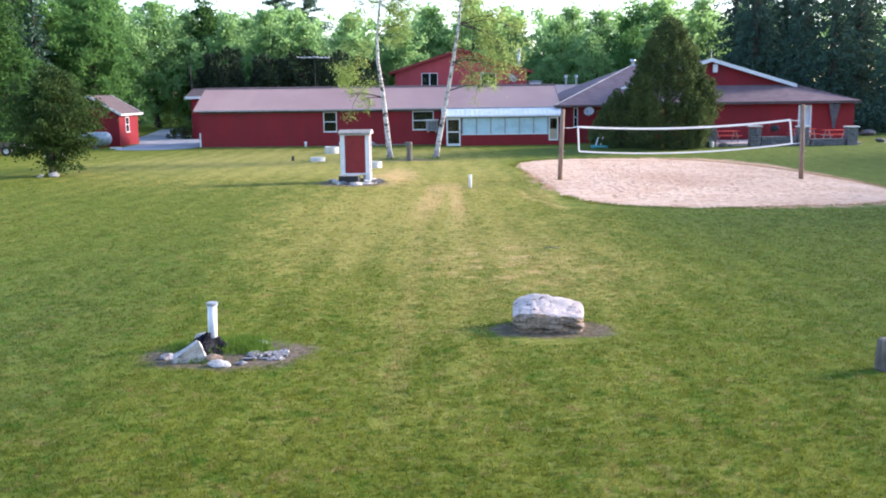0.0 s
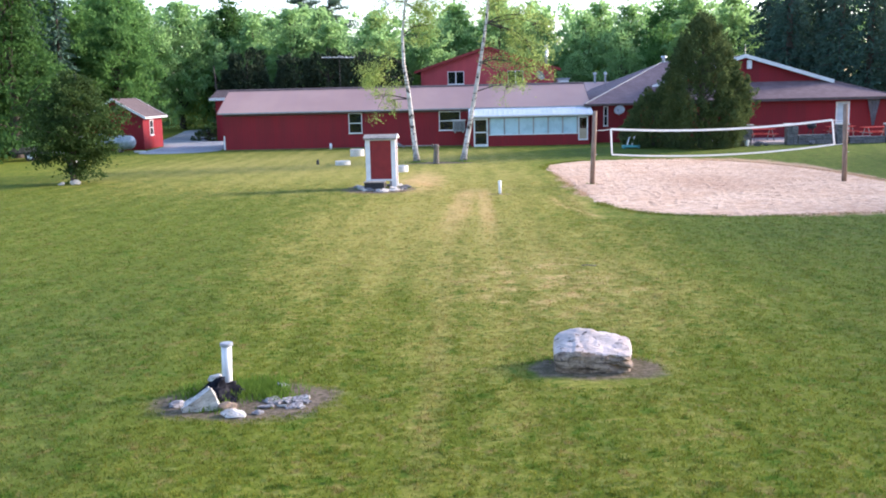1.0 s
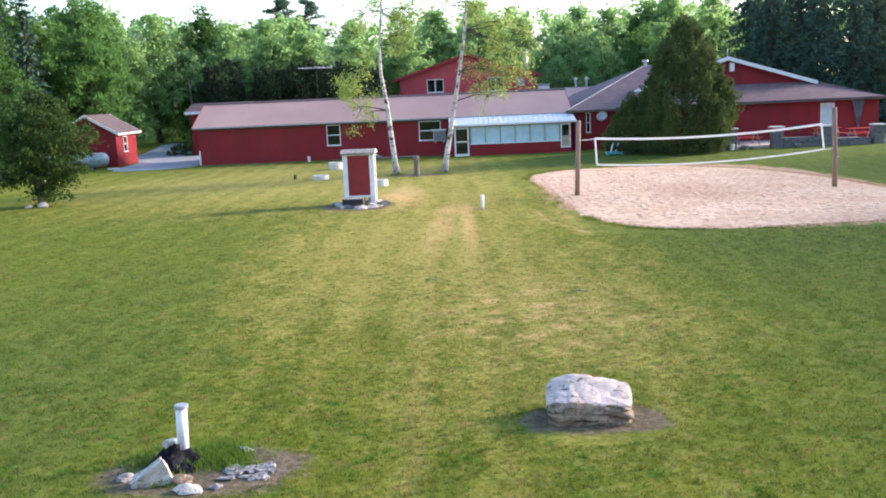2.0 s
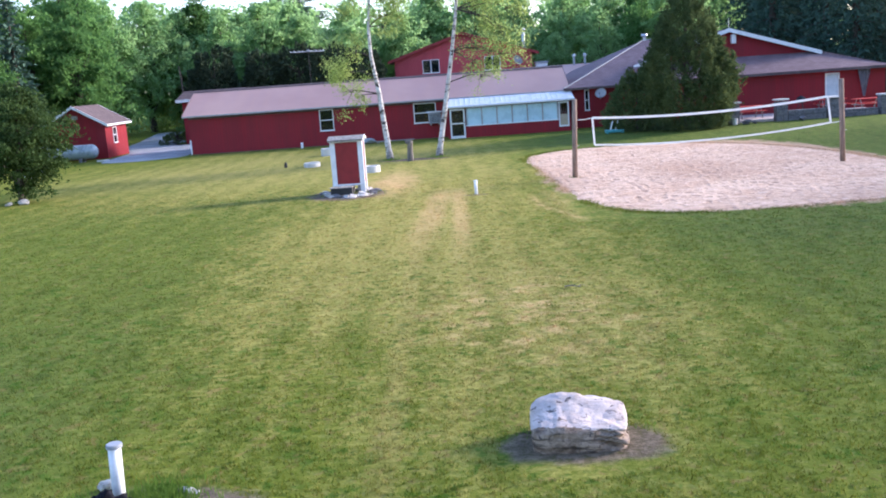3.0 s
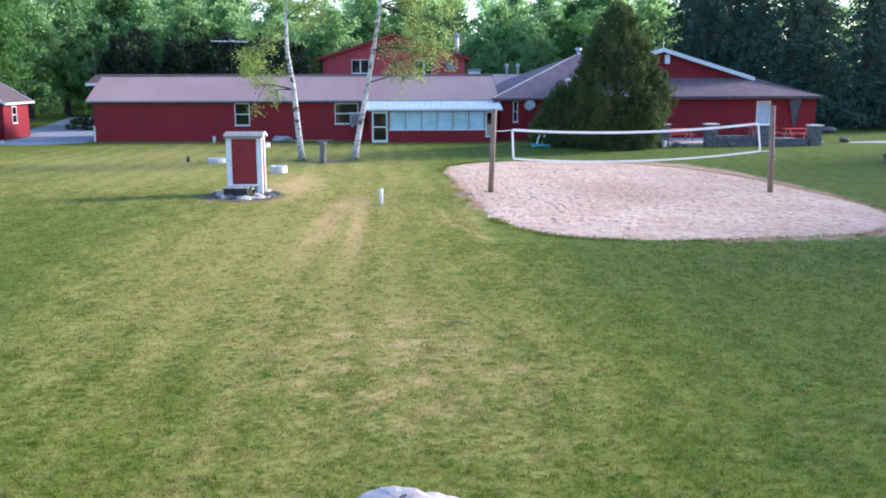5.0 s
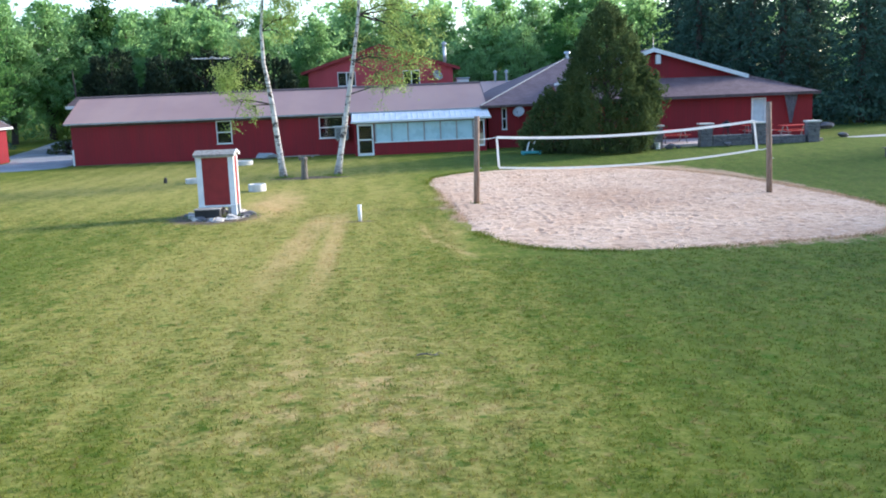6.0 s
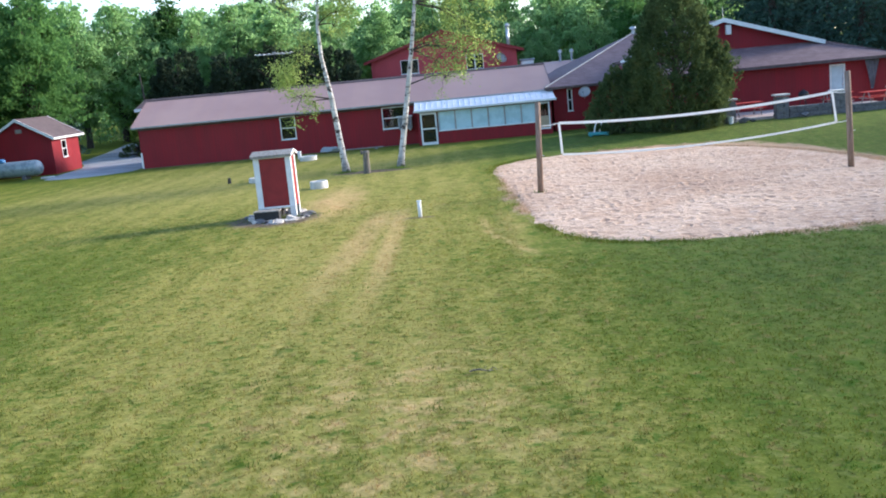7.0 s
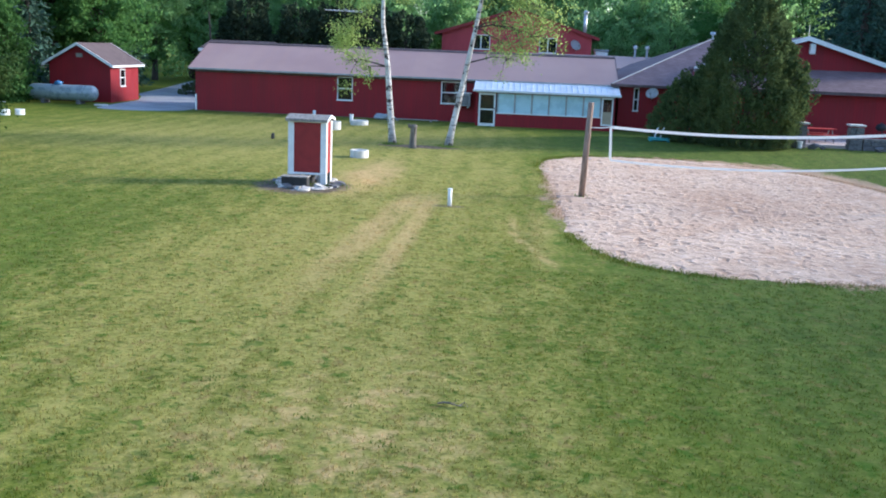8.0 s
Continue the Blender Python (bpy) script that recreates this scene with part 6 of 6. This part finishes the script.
    crate = thing("black_crate", on_ground(x - 0.24, y - 0.98), "low black box with a grey top before the well house", "crate")
    bm = bmesh.new()
    for q in ((-0.40, 0.40, -0.2, -0.16), (-0.40, 0.40, 0.16, 0.2), (-0.40, -0.36, -0.16, 0.16), (0.36, 0.40, -0.16, 0.16)):
        box(bm, *q, -0.02, 0.32)
    part("tub", bm, "black", crate)
    part("lid", block(-0.43, 0.43, -0.23, 0.22, 0.322, 0.355, 0.008), "grey_wood", crate, "weathered grey board top")
    rng = random.Random(5)
    for i in range(46):
        a = 2 * math.pi * i / 46 + rng.uniform(-0.1, 0.1)
        rx, ry = 0.86 + rng.uniform(-0.2, 0.2), (0.95 if math.sin(a) > 0 else 1.5) + rng.uniform(-0.25, 0.16)
        s = rng.uniform(0.24, 0.46)
        px, py = x + rx * math.cos(a), y - 0.1 + ry * math.sin(a)
        st = part("edging_stone", (split_slab if i % 2 else shard_stone)(100 + i, (s * 1.15, s * 0.75, s * rng.uniform(0.2, 0.42))), rng.choice(["stone", "pillar", "pillar"] if math.cos(a) < 0.0 else ["stone", "stone", "pillar"]), None)
        st.matrix_basis = pose(px, py, ground_z(px, py) - 0.02, rng.uniform(-9, 9), rng.uniform(-9, 9), rng.uniform(0, 180))
        tagged(st, "pale stone edging the well house bed", "stone", "stones round the well house")


well_house()


def concrete_ring(x, y, r, h, label):
    root = thing("concrete_ring", on_ground(x, y), label, "concrete ring", "concrete rings on the lawn")
    bm = bmesh.new()
    prof = [(r, -0.08), (r, h - 0.02), (r - 0.02, h), (r - 0.07, h), (r - 0.08, h - 0.02), (r - 0.08, 0.02)]
    n = 28
    rings = [[bm.verts.new((math.cos(2 * math.pi * k / n) * p[0], math.sin(2 * math.pi * k / n) * p[0], p[1])) for k in range(n)] for p in prof]
    for a, b in zip(rings, rings[1:]):
        for k in range(n):
            bm.faces.new((a[k], a[(k + 1) % n], b[(k + 1) % n], b[k]))
    part("rim", bm, "concrete", root)
    part("cover", tube(bmesh.new(), ((0, 0, h - 0.09), (0, 0, h - 0.05)), (r - 0.085, r - 0.085), n), "concrete", root)
    return root


concrete_ring(-3.50, 49.7, 0.37, 0.30, "low pale concrete ring set in the grass")
concrete_ring(-6.95, 54.4, 0.42, 0.22, "low pale concrete ring before the well house")
concrete_ring(-6.9, 61.3, 0.44, 0.42, "taller pale concrete ring near the long building")
concrete_ring(-6.1, 64.9, 0.5, 0.25, "flat concrete ring near the red wall")

stake = thing("dark_stake", on_ground(-8.4, 54.9), "short dark stake in the lawn", "stake")
part("stake", tube(bmesh.new(), ((0, 0, -0.1), (0.01, 0, 0.2), (0.02, 0, 0.27)), (0.09, 0.08, 0.04), 9), "black", stake)


def stump_post():
    root = thing("wooden_stump", on_ground(-1.86, 54.2), "weathered grey stump post between the birches", "stump")
    part("trunk", tube(bmesh.new(), ((0, 0, -0.1), (0, 0, 0.1), (0.0, 0, 0.5), (0.02, 0, 0.88), (0.02, 0, 0.98), (0.02, 0, 1.05)), (0.22, 0.16, 0.15, 0.14, 0.17, 0.10), 14), "stump_wood", root, smooth=True)
    part("knob", tube(bmesh.new(), ((-0.13, -0.03, 0.9), (-0.2, -0.03, 1.06)), (0.08, 0.06), 8), "stump_wood", root)
    return root


stump_post()
plank = thing("plank", on_ground(-3.6, 69.2), "pale weathered plank lying beside the red wall", "plank")
part("board", block(-1.3, 1.5, -0.12, 0.12, 0.08, 0.13, 0.006), "grey_wood", plank)
part("bearer", block(-1.0, -0.85, -0.14, 0.14, 0.0, 0.078), "grey_wood", plank)
part("bearer", block(1.0, 1.15, -0.14, 0.14, 0.0, 0.078), "grey_wood", plank)


def tarp_heap():
    ob = part("covered_heap", rough_stone(33, (1.4, 0.7, 0.42), 4, 0.35), "grey_plastic", None, smooth=True)
    ob.matrix_basis = pose(-5.3, 69.3, -0.03, 0, 0, 5)
    return tagged(ob, "low heap under a grey cover beside the red wall", "heap")


tarp_heap()


# ---- volleyball net ----
def net_post(x, y, h, label, lean):
    root = thing("net_post", on_ground(x, y), label, "post", "posts of the volleyball net")
    part("pole", tube(bmesh.new(), ((0, 0, -0.3), (lean * 0.5, 0, h * 0.5), (lean, 0, h)), (0.105, 0.1, 0.095), 12), "post_wood", root, smooth=True)
    for z in (1.25, 2.25):
        part("hook", tube(bmesh.new(), ((0.08 + lean * z / h, 0, z), (0.18 + lean * z / h, 0, z)), (0.012, 0.012), 6), "steel", root)
    return root


P1, P2 = (5.0, 42.5), (15.62, 42.75)
net_post(*P1, 3.05, "weathered brown wooden post of the volleyball net", 0.12)
net_post(*P2, 3.25, "tall brown wooden post at the net's far end", -0.08)


def volleyball_net():
    root = thing("volleyball_net", label="sagging volleyball net edged with white tape", category="volleyball net")
    tl, tr, bl, br = Vector((5.8, 42.62, 2.12)), Vector((15.02, 42.75, 2.30)), Vector((5.85, 42.62, 1.06)), Vector((15.14, 42.75, 1.28))

    def edge(a, b, t, sag):
        p = a.lerp(b, t)
        p.z -= sag * 4 * t * (1 - t)
        return p

    def tape(pts, half):
        bm = bmesh.new()
        rows = []
        for i, p in enumerate(pts):
            d = (pts[min(i + 1, len(pts) - 1)] - pts[max(i - 1, 0)]).normalized()
            u = d.cross(Vector((0, 1, 0))).normalized()
            rows.append([bm.verts.new(p + u * a + Vector((0, b, 0))) for a, b in ((half, -0.006), (half, 0.006), (-half, 0.006), (-half, -0.006))])
        for a, b in zip(rows, rows[1:]):
            for k in range(4):
                bm.faces.new((a[k], b[k], b[(k + 1) % 4], a[(k + 1) % 4]))
        bm.faces.new(rows[0]), bm.faces.new(rows[-1][::-1])
        bmesh.ops.recalc_face_normals(bm, faces=bm.faces[:])
        return bm

    steps = [i / 30 for i in range(31)]
    part("top_tape", tape([edge(tl, tr, t, 0.2) for t in steps], 0.045), "net_tape", root)
    part("bottom_tape", tape([edge(bl, br, t, 0.22) for t in steps], 0.033), "net_tape", root)
    part("side_tape", tape([tl.lerp(bl, t) for t in (0.02, 0.5, 0.98)], 0.038), "net_tape", root)
    part("side_tape", tape([tr.lerp(br, t) for t in (0.02, 0.5, 0.98)], 0.038), "net_tape", root)
    bm = bmesh.new()
    for i in range(1, 92):
        t = i / 92
        a, b = edge(tl, tr, t, 0.2), edge(bl, br, t, 0.22)
        tube(bm, (a, b), (0.0008, 0.0008), 3, False)
    for j in range(1, 10):
        f = j / 10
        tube(bm, [edge(tl, tr, t, 0.2).lerp(edge(bl, br, t, 0.22), f) for t in steps[::3]], [0.0008] * 11, 3, False)
    part("mesh", bm, "cord", root, "fine dark netting")
    g1, g2 = ground_z(*P1), ground_z(*P2)
    for a, b in ((tl, Vector((P1[0] + 0.18, P1[1], 2.25 + g1))), (tr, Vector((P2[0] - 0.14, P2[1], 2.55 + g2))), (br, Vector((P2[0] - 0.12, P2[1], 1.6 + g2)))):
        part("tie_rope", tube(bmesh.new(), (a, a.lerp(b, 0.5) - Vector((0, 0, 0.02)), b), (0.016, 0.016, 0.016), 6), "net_tape", root)
    return settle(root, (10.4, 42.7, ground_z(10.4, 42.7)))


volleyball_net()


# ---- the patio before the house ----
def patio():
    slabs = tagged(part("patio_slab", block(16.6, 27.3, 63.9, 68.98, -0.2, 0.16, 0.02), "patio", None), "pinkish concrete patio slab before the house", "patio", kind="structure")
    posts = ((17.35, 1.25), (20.2, 1.25), (23.3, 1.2), (26.45, 1.15))
    for x, h in posts:
        root = thing("stone_pillar", (x, 63.5, 0), "dark stone patio pillar with a pale cap", "pillar", "pillars of the patio wall")
        rng = random.Random(int(x * 10))
        z = -0.1
        while z < h - 0.1:
            hh = rng.uniform(0.14, 0.22)
            cut = rng.uniform(-0.08, 0.08)
            for a, b in ((-0.33, cut - 0.006), (cut + 0.006, 0.33)):
                j = rng.uniform(-0.02, 0.02)
                part("stone", block(a + j, b + j, -0.3 + rng.uniform(-0.02, 0.02), 0.3, z, min(z + hh, h - 0.02) - 0.012, 0.015), "pillar", root)
            z += hh
        part("cap", block(-0.4, 0.4, -0.38, 0.38, h - 0.018, h + 0.07, 0.015), "concrete", root, "pale concrete cap")
    for x0, x1, h in ((20.6, 22.9, 0.62), (23.8, 26.0, 0.4)):
        root = thing("patio_wall", ((x0 + x1) / 2, 63.5, 0), "low dark stone wall of the patio", "wall", "low walls of the patio")
        rng = random.Random(int(x0 * 7))
        z = -0.1
        while z < h - 0.02:
            x = x0
            while x < x1 - 0.02:
                w = min(rng.uniform(0.3, 0.55), x1 - x)
                part("stone", block(x - (x0 + x1) / 2, x + w - 0.012 - (x0 + x1) / 2, -0.2 + rng.uniform(-0.02, 0.02), 0.2, z, z + 0.168, 0.015), "pillar", root)
                x += w
            z += 0.18


patio()


def picnic_table(x, y, turn, top, label):
    root = thing("picnic_table", (x, y, 0.16), label, "picnic table", "tables on the patio", turn=turn)
    for i in range(5):
        part("table_board", block(-0.9, 0.9, -0.36 + i * 0.146, -0.36 + i * 0.146 + 0.136, 0.72, 0.755, 0.005), top, root)
    for s in (-1, 1):
        for k in range(2):
            ya = s * 0.68 + (k - 1) * 0.14
            part("bench_board", block(-0.9, 0.9, ya, ya + 0.13, 0.43, 0.465, 0.005), top, root)
    for sx in (-0.65, 0.65):
        part("cross_beam", block(sx - 0.02, sx + 0.02, -0.8, 0.8, 0.36, 0.428), "grey_wood", root)
        for s in (-1, 1):
            part("leg", tube(bmesh.new(), ((sx + 0.04, s * 0.62, 0.0), (sx + 0.04, s * 0.2, 0.72)), (0.035, 0.035), 5), "grey_wood", root)
    return root


picnic_table(18.9, 65.6, 4, "red_bench", "red painted picnic table on the patio")
picnic_table(24.7, 67.3, -4, "red_bench", "red painted picnic table near the pale door")
picnic_table(26.2, 65.3, 5, "red_bench", "red painted picnic table at the patio's end")


def grill(x, y):
    root = thing("charcoal_grill", (x, y, 0.16), "dark covered grill on the patio", "grill")
    part("bowl", tube(bmesh.new(), ((0, 0, 0.6), (0, 0, 0.68), (0, 0, 0.8), (0, 0, 0.95), (0, 0, 1.05)), (0.12, 0.27, 0.32, 0.25, 0.06), 16), "black", root, smooth=True)
    for a in (0.5, 2.6, 4.7):
        part("leg", tube(bmesh.new(), ((0.3 * math.cos(a), 0.3 * math.sin(a), 0), (0.12 * math.cos(a), 0.12 * math.sin(a), 0.63)), (0.02, 0.02), 6), "black", root)
    part("handle", tube(bmesh.new(), ((-0.08, 0, 1.05), (0, 0, 1.1), (0.08, 0, 1.05)), (0.015, 0.015, 0.015), 6), "black", root)
    return root


grill(22.9, 67.6)
bucket = thing("white_bucket", (17.3, 63.05, 0), "white plastic bucket beside the stone pillar", "bucket")
part("pail", tube(bmesh.new(), ((0, 0, 0), (0, 0, 0.34), (0, 0, 0.36)), (0.14, 0.17, 0.18), 16), "white", bucket)
part("bail", tube(bmesh.new(), ((-0.17, 0, 0.33), (-0.1, 0, 0.22), (0.1, 0, 0.22), (0.17, 0, 0.33)), (0.006, 0.006, 0.006, 0.006), 5), "steel", bucket)
for i, (x, y, s) in enumerate(((18.0, 62.95, 0.62), (18.5, 63.0, 0.4), (21.3, 62.9, 0.55))):
    st = part("garden_stone", rough_stone(200 + i, (s, s * 0.6, s * 0.5), 3, 0.3), "pillar", None)
    st.matrix_basis = pose(x, y, -0.02, 0, 0, 20 * i)
    tagged(st, "dark stone at the foot of the patio wall", "stone", "stones by the patio")


def hanging_cloth():
    """A gathered cloth that hangs from the eaves, wide above and drawn together below."""
    bm, rows = bmesh.new(), []
    for j in range(15):
        f = j / 14
        half = 0.36 * (1 - f) ** 1.2 + 0.07
        rows.append([bm.verts.new((u * half, -0.03 * math.cos(u * 11 + 2 * f) - 0.02, 2.62 - 1.75 * f)) for u in (k / 12 - 1 for k in range(25))])
    for a, b in zip(rows, rows[1:]):
        for k in range(24):
            bm.faces.new((a[k], a[k + 1], b[k + 1], b[k]))
    bmesh.ops.solidify(bm, geom=bm.faces[:], thickness=0.012)
    root = thing("hanging_cloth", (27.4, 68.75, 0), "grey gathered cloth hanging from the eaves", "cloth")
    part("cloth", bm, "grey_cloth", root, smooth=True)
    part("rod", tube(bmesh.new(), ((-0.42, 0.0, 2.63), (0.42, 0.0, 2.63)), (0.018, 0.018), 8), "steel", root)
    return root


hanging_cloth()


def bench(x, y, turn):
    root = thing("garden_bench", (x, y, ground_z(x, y)), "dark weathered wooden bench on the lawn", "bench", turn=turn)
    for i in range(3):
        part("seat_board", block(-0.8, 0.8, -0.24 + i * 0.165, -0.24 + i * 0.165 + 0.15, 0.42, 0.46, 0.006), "stump_wood", root)
    for sx in (-0.6, 0.6):
        part("leg", block(sx - 0.05, sx + 0.05, -0.2, 0.2, -0.03, 0.418, 0.008), "stump_wood", root)
    return root


bench(26.35, 53.7, 8)
for i, (x, y, sx, sz) in enumerate(((33.0, 76.0, 1.3, 0.5), (29.6, 66.2, 0.7, 0.35))):
    st = part("garden_boulder", rough_stone(260 + i, (sx, sx * 0.7, sz), 3, 0.35), "pillar", None)
    st.matrix_basis = pose(x, y, -0.04, 0, 0, 25 * i)
    tagged(st, "dark grey boulder at the end of the patio", "boulder", "boulders by the patio")


def play_table():
    root = thing("toy_table", (10.15, 63.3, 0), "teal plastic toy with white rails in the grass", "toy")
    part("base", block(-0.55, 0.55, -0.3, 0.3, 0.04, 0.2, 0.04), "teal", root)
    for x in (-0.18, 0.12):
        part("rail", tube(bmesh.new(), ((x - 0.06, 0, 0.19), (x + 0.05, 0, 0.62), (x + 0.12, 0, 0.72)), (0.045, 0.045, 0.03), 8), "white", root, "white upright rail")
    for x in (-0.45, 0.45):
        part("foot", block(x - 0.06, x + 0.06, -0.33, 0.33, 0, 0.05, 0.01), "teal", root)
    return root


play_table()


# ---- beside the shed ----
def yard_clutter():
    root = thing("utility_trailer", (-28.0, 63.5, 0), "small dark utility trailer under the trees", "trailer", turn=15)
    part("bed", block(-1.2, 1.0, -0.7, 0.7, 0.45, 0.55, 0.01), "black", root)
    for q in ((-1.2, 1.0, -0.7, -0.66), (-1.2, 1.0, 0.66, 0.7), (-1.2, -1.16, -0.66, 0.66), (0.96, 1.0, -0.66, 0.66)):
        part("side_board", block(*q, 0.552, 0.85), "stump_wood", root)
    for y in (-0.82, 0.82):
        w = part("wheel", tube(bmesh.new(), ((0, y - 0.09, 0.3), (0, y + 0.09, 0.3)), (0.3, 0.3), 20), "black", root)
        part("rim", tube(bmesh.new(), ((0, y - 0.1, 0.3), (0, y + 0.1, 0.3)), (0.16, 0.16), 14), "dish", w, "pale steel rim")
    part("drawbar", tube(bmesh.new(), ((1.0, 0, 0.48), (2.0, 0, 0.42)), (0.04, 0.04), 6), "steel", root)
    pot = thing("white_planter", (-24.25, 60.6, 0), "white slatted planter tub by the trees", "planter")
    for i in range(8):
        a = 2 * math.pi * i / 8
        part("slat", block(-0.085, 0.085, -0.02, 0.02, 0.0, 0.3, 0.006, Matrix.Rotation(a, 4, "Z") @ Matrix.Translation((0, -0.215, 0))), "white", pot)
    part("soil", tube(bmesh.new(), ((0, 0, 0.02), (0, 0, 0.25)), (0.2, 0.2), 12), "stone_brown", pot)
    copy_thing(pot, pose(-23.75, 61.2, 0))
    slab_stone = part("splash_block", block(-0.4, 0.4, -0.2, 0.2, 0, 0.1, 0.02), "concrete", None)
    slab_stone.matrix_basis = pose(-23.3, 70.3, -0.01, 0, 0, 18)
    tagged(slab_stone, "pale concrete block beside the tank", "block")
    for i, (x, y, s) in enumerate(((-17.9, 45.0, 0.5), (-18.5, 44.9, 0.32))):
        st = part("lawn_stone", rough_stone(230 + i, (s, s * 0.7, s * 0.55), 3, 0.3), "stone", None)
        st.matrix_basis = pose(x, y, ground_z(x, y) - 0.03, 0, 0, 40 * i)
        tagged(st, "pale stone at the foot of the maple", "stone", "stones by the maple")


yard_clutter()


# ---- grass blades ----
def turf():
    """Single blades of the mown turf, thickest where the lawn lies nearest."""
    rng = np.random.default_rng(91)
    n = 130000
    y = 6.0 + 38.0 * rng.uniform(0, 1, n) ** 1.5 + rng.normal(size=n) * 1.5
    x = rng.uniform(-1, 1, n) * (5.5 + 0.47 * (y - 3)) + rng.normal(size=n) * 1.6 + 1.2 * np.clip((y - 8) / 20, 0, 1)
    bare = (((x - 1.38) / 0.95) ** 2 + ((y - 14.2) / 0.8) ** 2 < 1) | (((x + 3.2) / 1.1) ** 2 + ((y - 13.2) / 0.8) ** 2 < 1)
    court = (x > 3.7) & (y > 31.0)
    keep = ~(bare | court) & ~(((x + 3.8) ** 2 + (y - 41.6) ** 2) < 3.2)
    x, y = x[keep], y[keep]
    x, y = np.repeat(x, 4) + rng.normal(size=len(x) * 4) * 0.035, np.repeat(y, 4) + rng.normal(size=len(x) * 4) * 0.035
    n = len(x)
    z = np.array([ground_z(a, b) for a, b in zip(x, y)])
    a = rng.uniform(0, 6.283, n)
    h = rng.uniform(0.02, 0.045, n)
    w = rng.uniform(0.005, 0.010, n)
    tilt = rng.uniform(0.1, 0.9, n) * h
    b = rng.uniform(0, 6.283, n)
    v = np.empty((n, 3, 3))
    v[:, 0] = np.stack([x - np.cos(a) * w, y - np.sin(a) * w, z - 0.005], 1)
    v[:, 1] = np.stack([x + np.cos(a) * w, y + np.sin(a) * w, z - 0.005], 1)
    v[:, 2] = np.stack([x + np.cos(b) * tilt, y + np.sin(b) * tilt, z + h], 1)
    ob = from_arrays("grass_blades", v.reshape(-1, 3), np.arange(n * 3).reshape(-1, 3).tolist(), "blades")
    return tagged(ob, "short blades of mown green grass", "grass", kind="stuff")


turf()


def long_grass(name, spots, seed, label, mat="tall_grass"):
    """Uncut grass left where the mower does not reach."""
    rng = np.random.default_rng(seed)
    xs, ys, hs = [], [], []
    for cx, cy, rx, ry, n, tall in spots:
        xs.append(cx + rng.normal(size=n) * rx), ys.append(cy + rng.normal(size=n) * ry), hs.append(rng.uniform(0.4, 1.0, n) * tall)
    x, y, h = np.concatenate(xs), np.concatenate(ys), np.concatenate(hs)
    n = len(x)
    z = np.array([ground_z(a, b) for a, b in zip(x, y)])
    a, b = rng.uniform(0, 6.283, n), rng.uniform(0, 6.283, n)
    w, t = rng.uniform(0.005, 0.009, n), rng.uniform(0.1, 0.5, n) * h
    side, lean = np.stack([np.cos(a) * w, np.sin(a) * w, 0 * a], 1), np.stack([np.cos(b) * t, np.sin(b) * t, 0 * b], 1)
    base, up = np.stack([x, y, z - 0.01], 1), np.stack([0 * h, 0 * h, h], 1)
    v = np.stack([base - side, base + side, base + lean * 0.35 + up * 0.6 + side * 0.7, base + lean + up, base + lean * 0.35 + up * 0.6 - side * 0.7], 1)
    ob = from_arrays(name, v.reshape(-1, 3), np.arange(n * 5).reshape(-1, 5).tolist(), mat)
    return tagged(ob, label, "grass", kind="stuff")


long_grass("long_grass", [(-3.12, 13.6, 0.22, 0.22, 1300, 0.14), (-3.85, 13.5, 0.16, 0.2, 500, 0.11), (-2.87, 13.33, 0.16, 0.15, 400, 0.1), (-3.47, 12.83, 0.1, 0.1, 160, 0.1), (1.35, 14.8, 0.4, 0.06, 300, 0.09),
                          (-3.8, 41.5, 0.8, 0.4, 500, 0.14), (5.0, 42.5, 0.12, 0.12, 60, 0.15), (-2.95, 55.3, 0.3, 0.25, 200, 0.16), (-0.45, 55.3, 0.3, 0.25, 200, 0.16)], 92, "uncut grass round the pipe, the well house and the birches")


def weed_spots(count, seed):
    """Single darker tufts that stand out of the mown turf."""
    rng = random.Random(seed)
    spots = []
    while len(spots) < count:
        y = 8.0 + 30.0 * rng.random() ** 1.3
        x = rng.uniform(-1, 1) * (5.5 + 0.45 * (y - 3)) + 1.0
        if (x > 3.4 and y > 30.5) or math.hypot(x - 1.4, (y - 14.3) * 1.3) < 1.0 or math.hypot(x + 3.2, (y - 13.2) * 1.3) < 1.3:
            continue
        spots.append((x, y, rng.uniform(0.03, 0.08), rng.uniform(0.02, 0.05), rng.randint(8, 18), rng.uniform(0.035, 0.07)))
    return spots


long_grass("lawn_weeds", weed_spots(1500, 93), 94, "darker tufts and weeds standing out of the mown lawn", "weed")
EDGE = closed_curve(COURT, 40)
long_grass("court_fringe", [(e.x, e.y, 0.16, 0.16, 22, 0.085) for e in EDGE if noise.noise(Vector((e.x * 0.8, e.y * 0.8, 2))) > -0.25], 95, "grass creeping in over the rim of the sand", "blades")
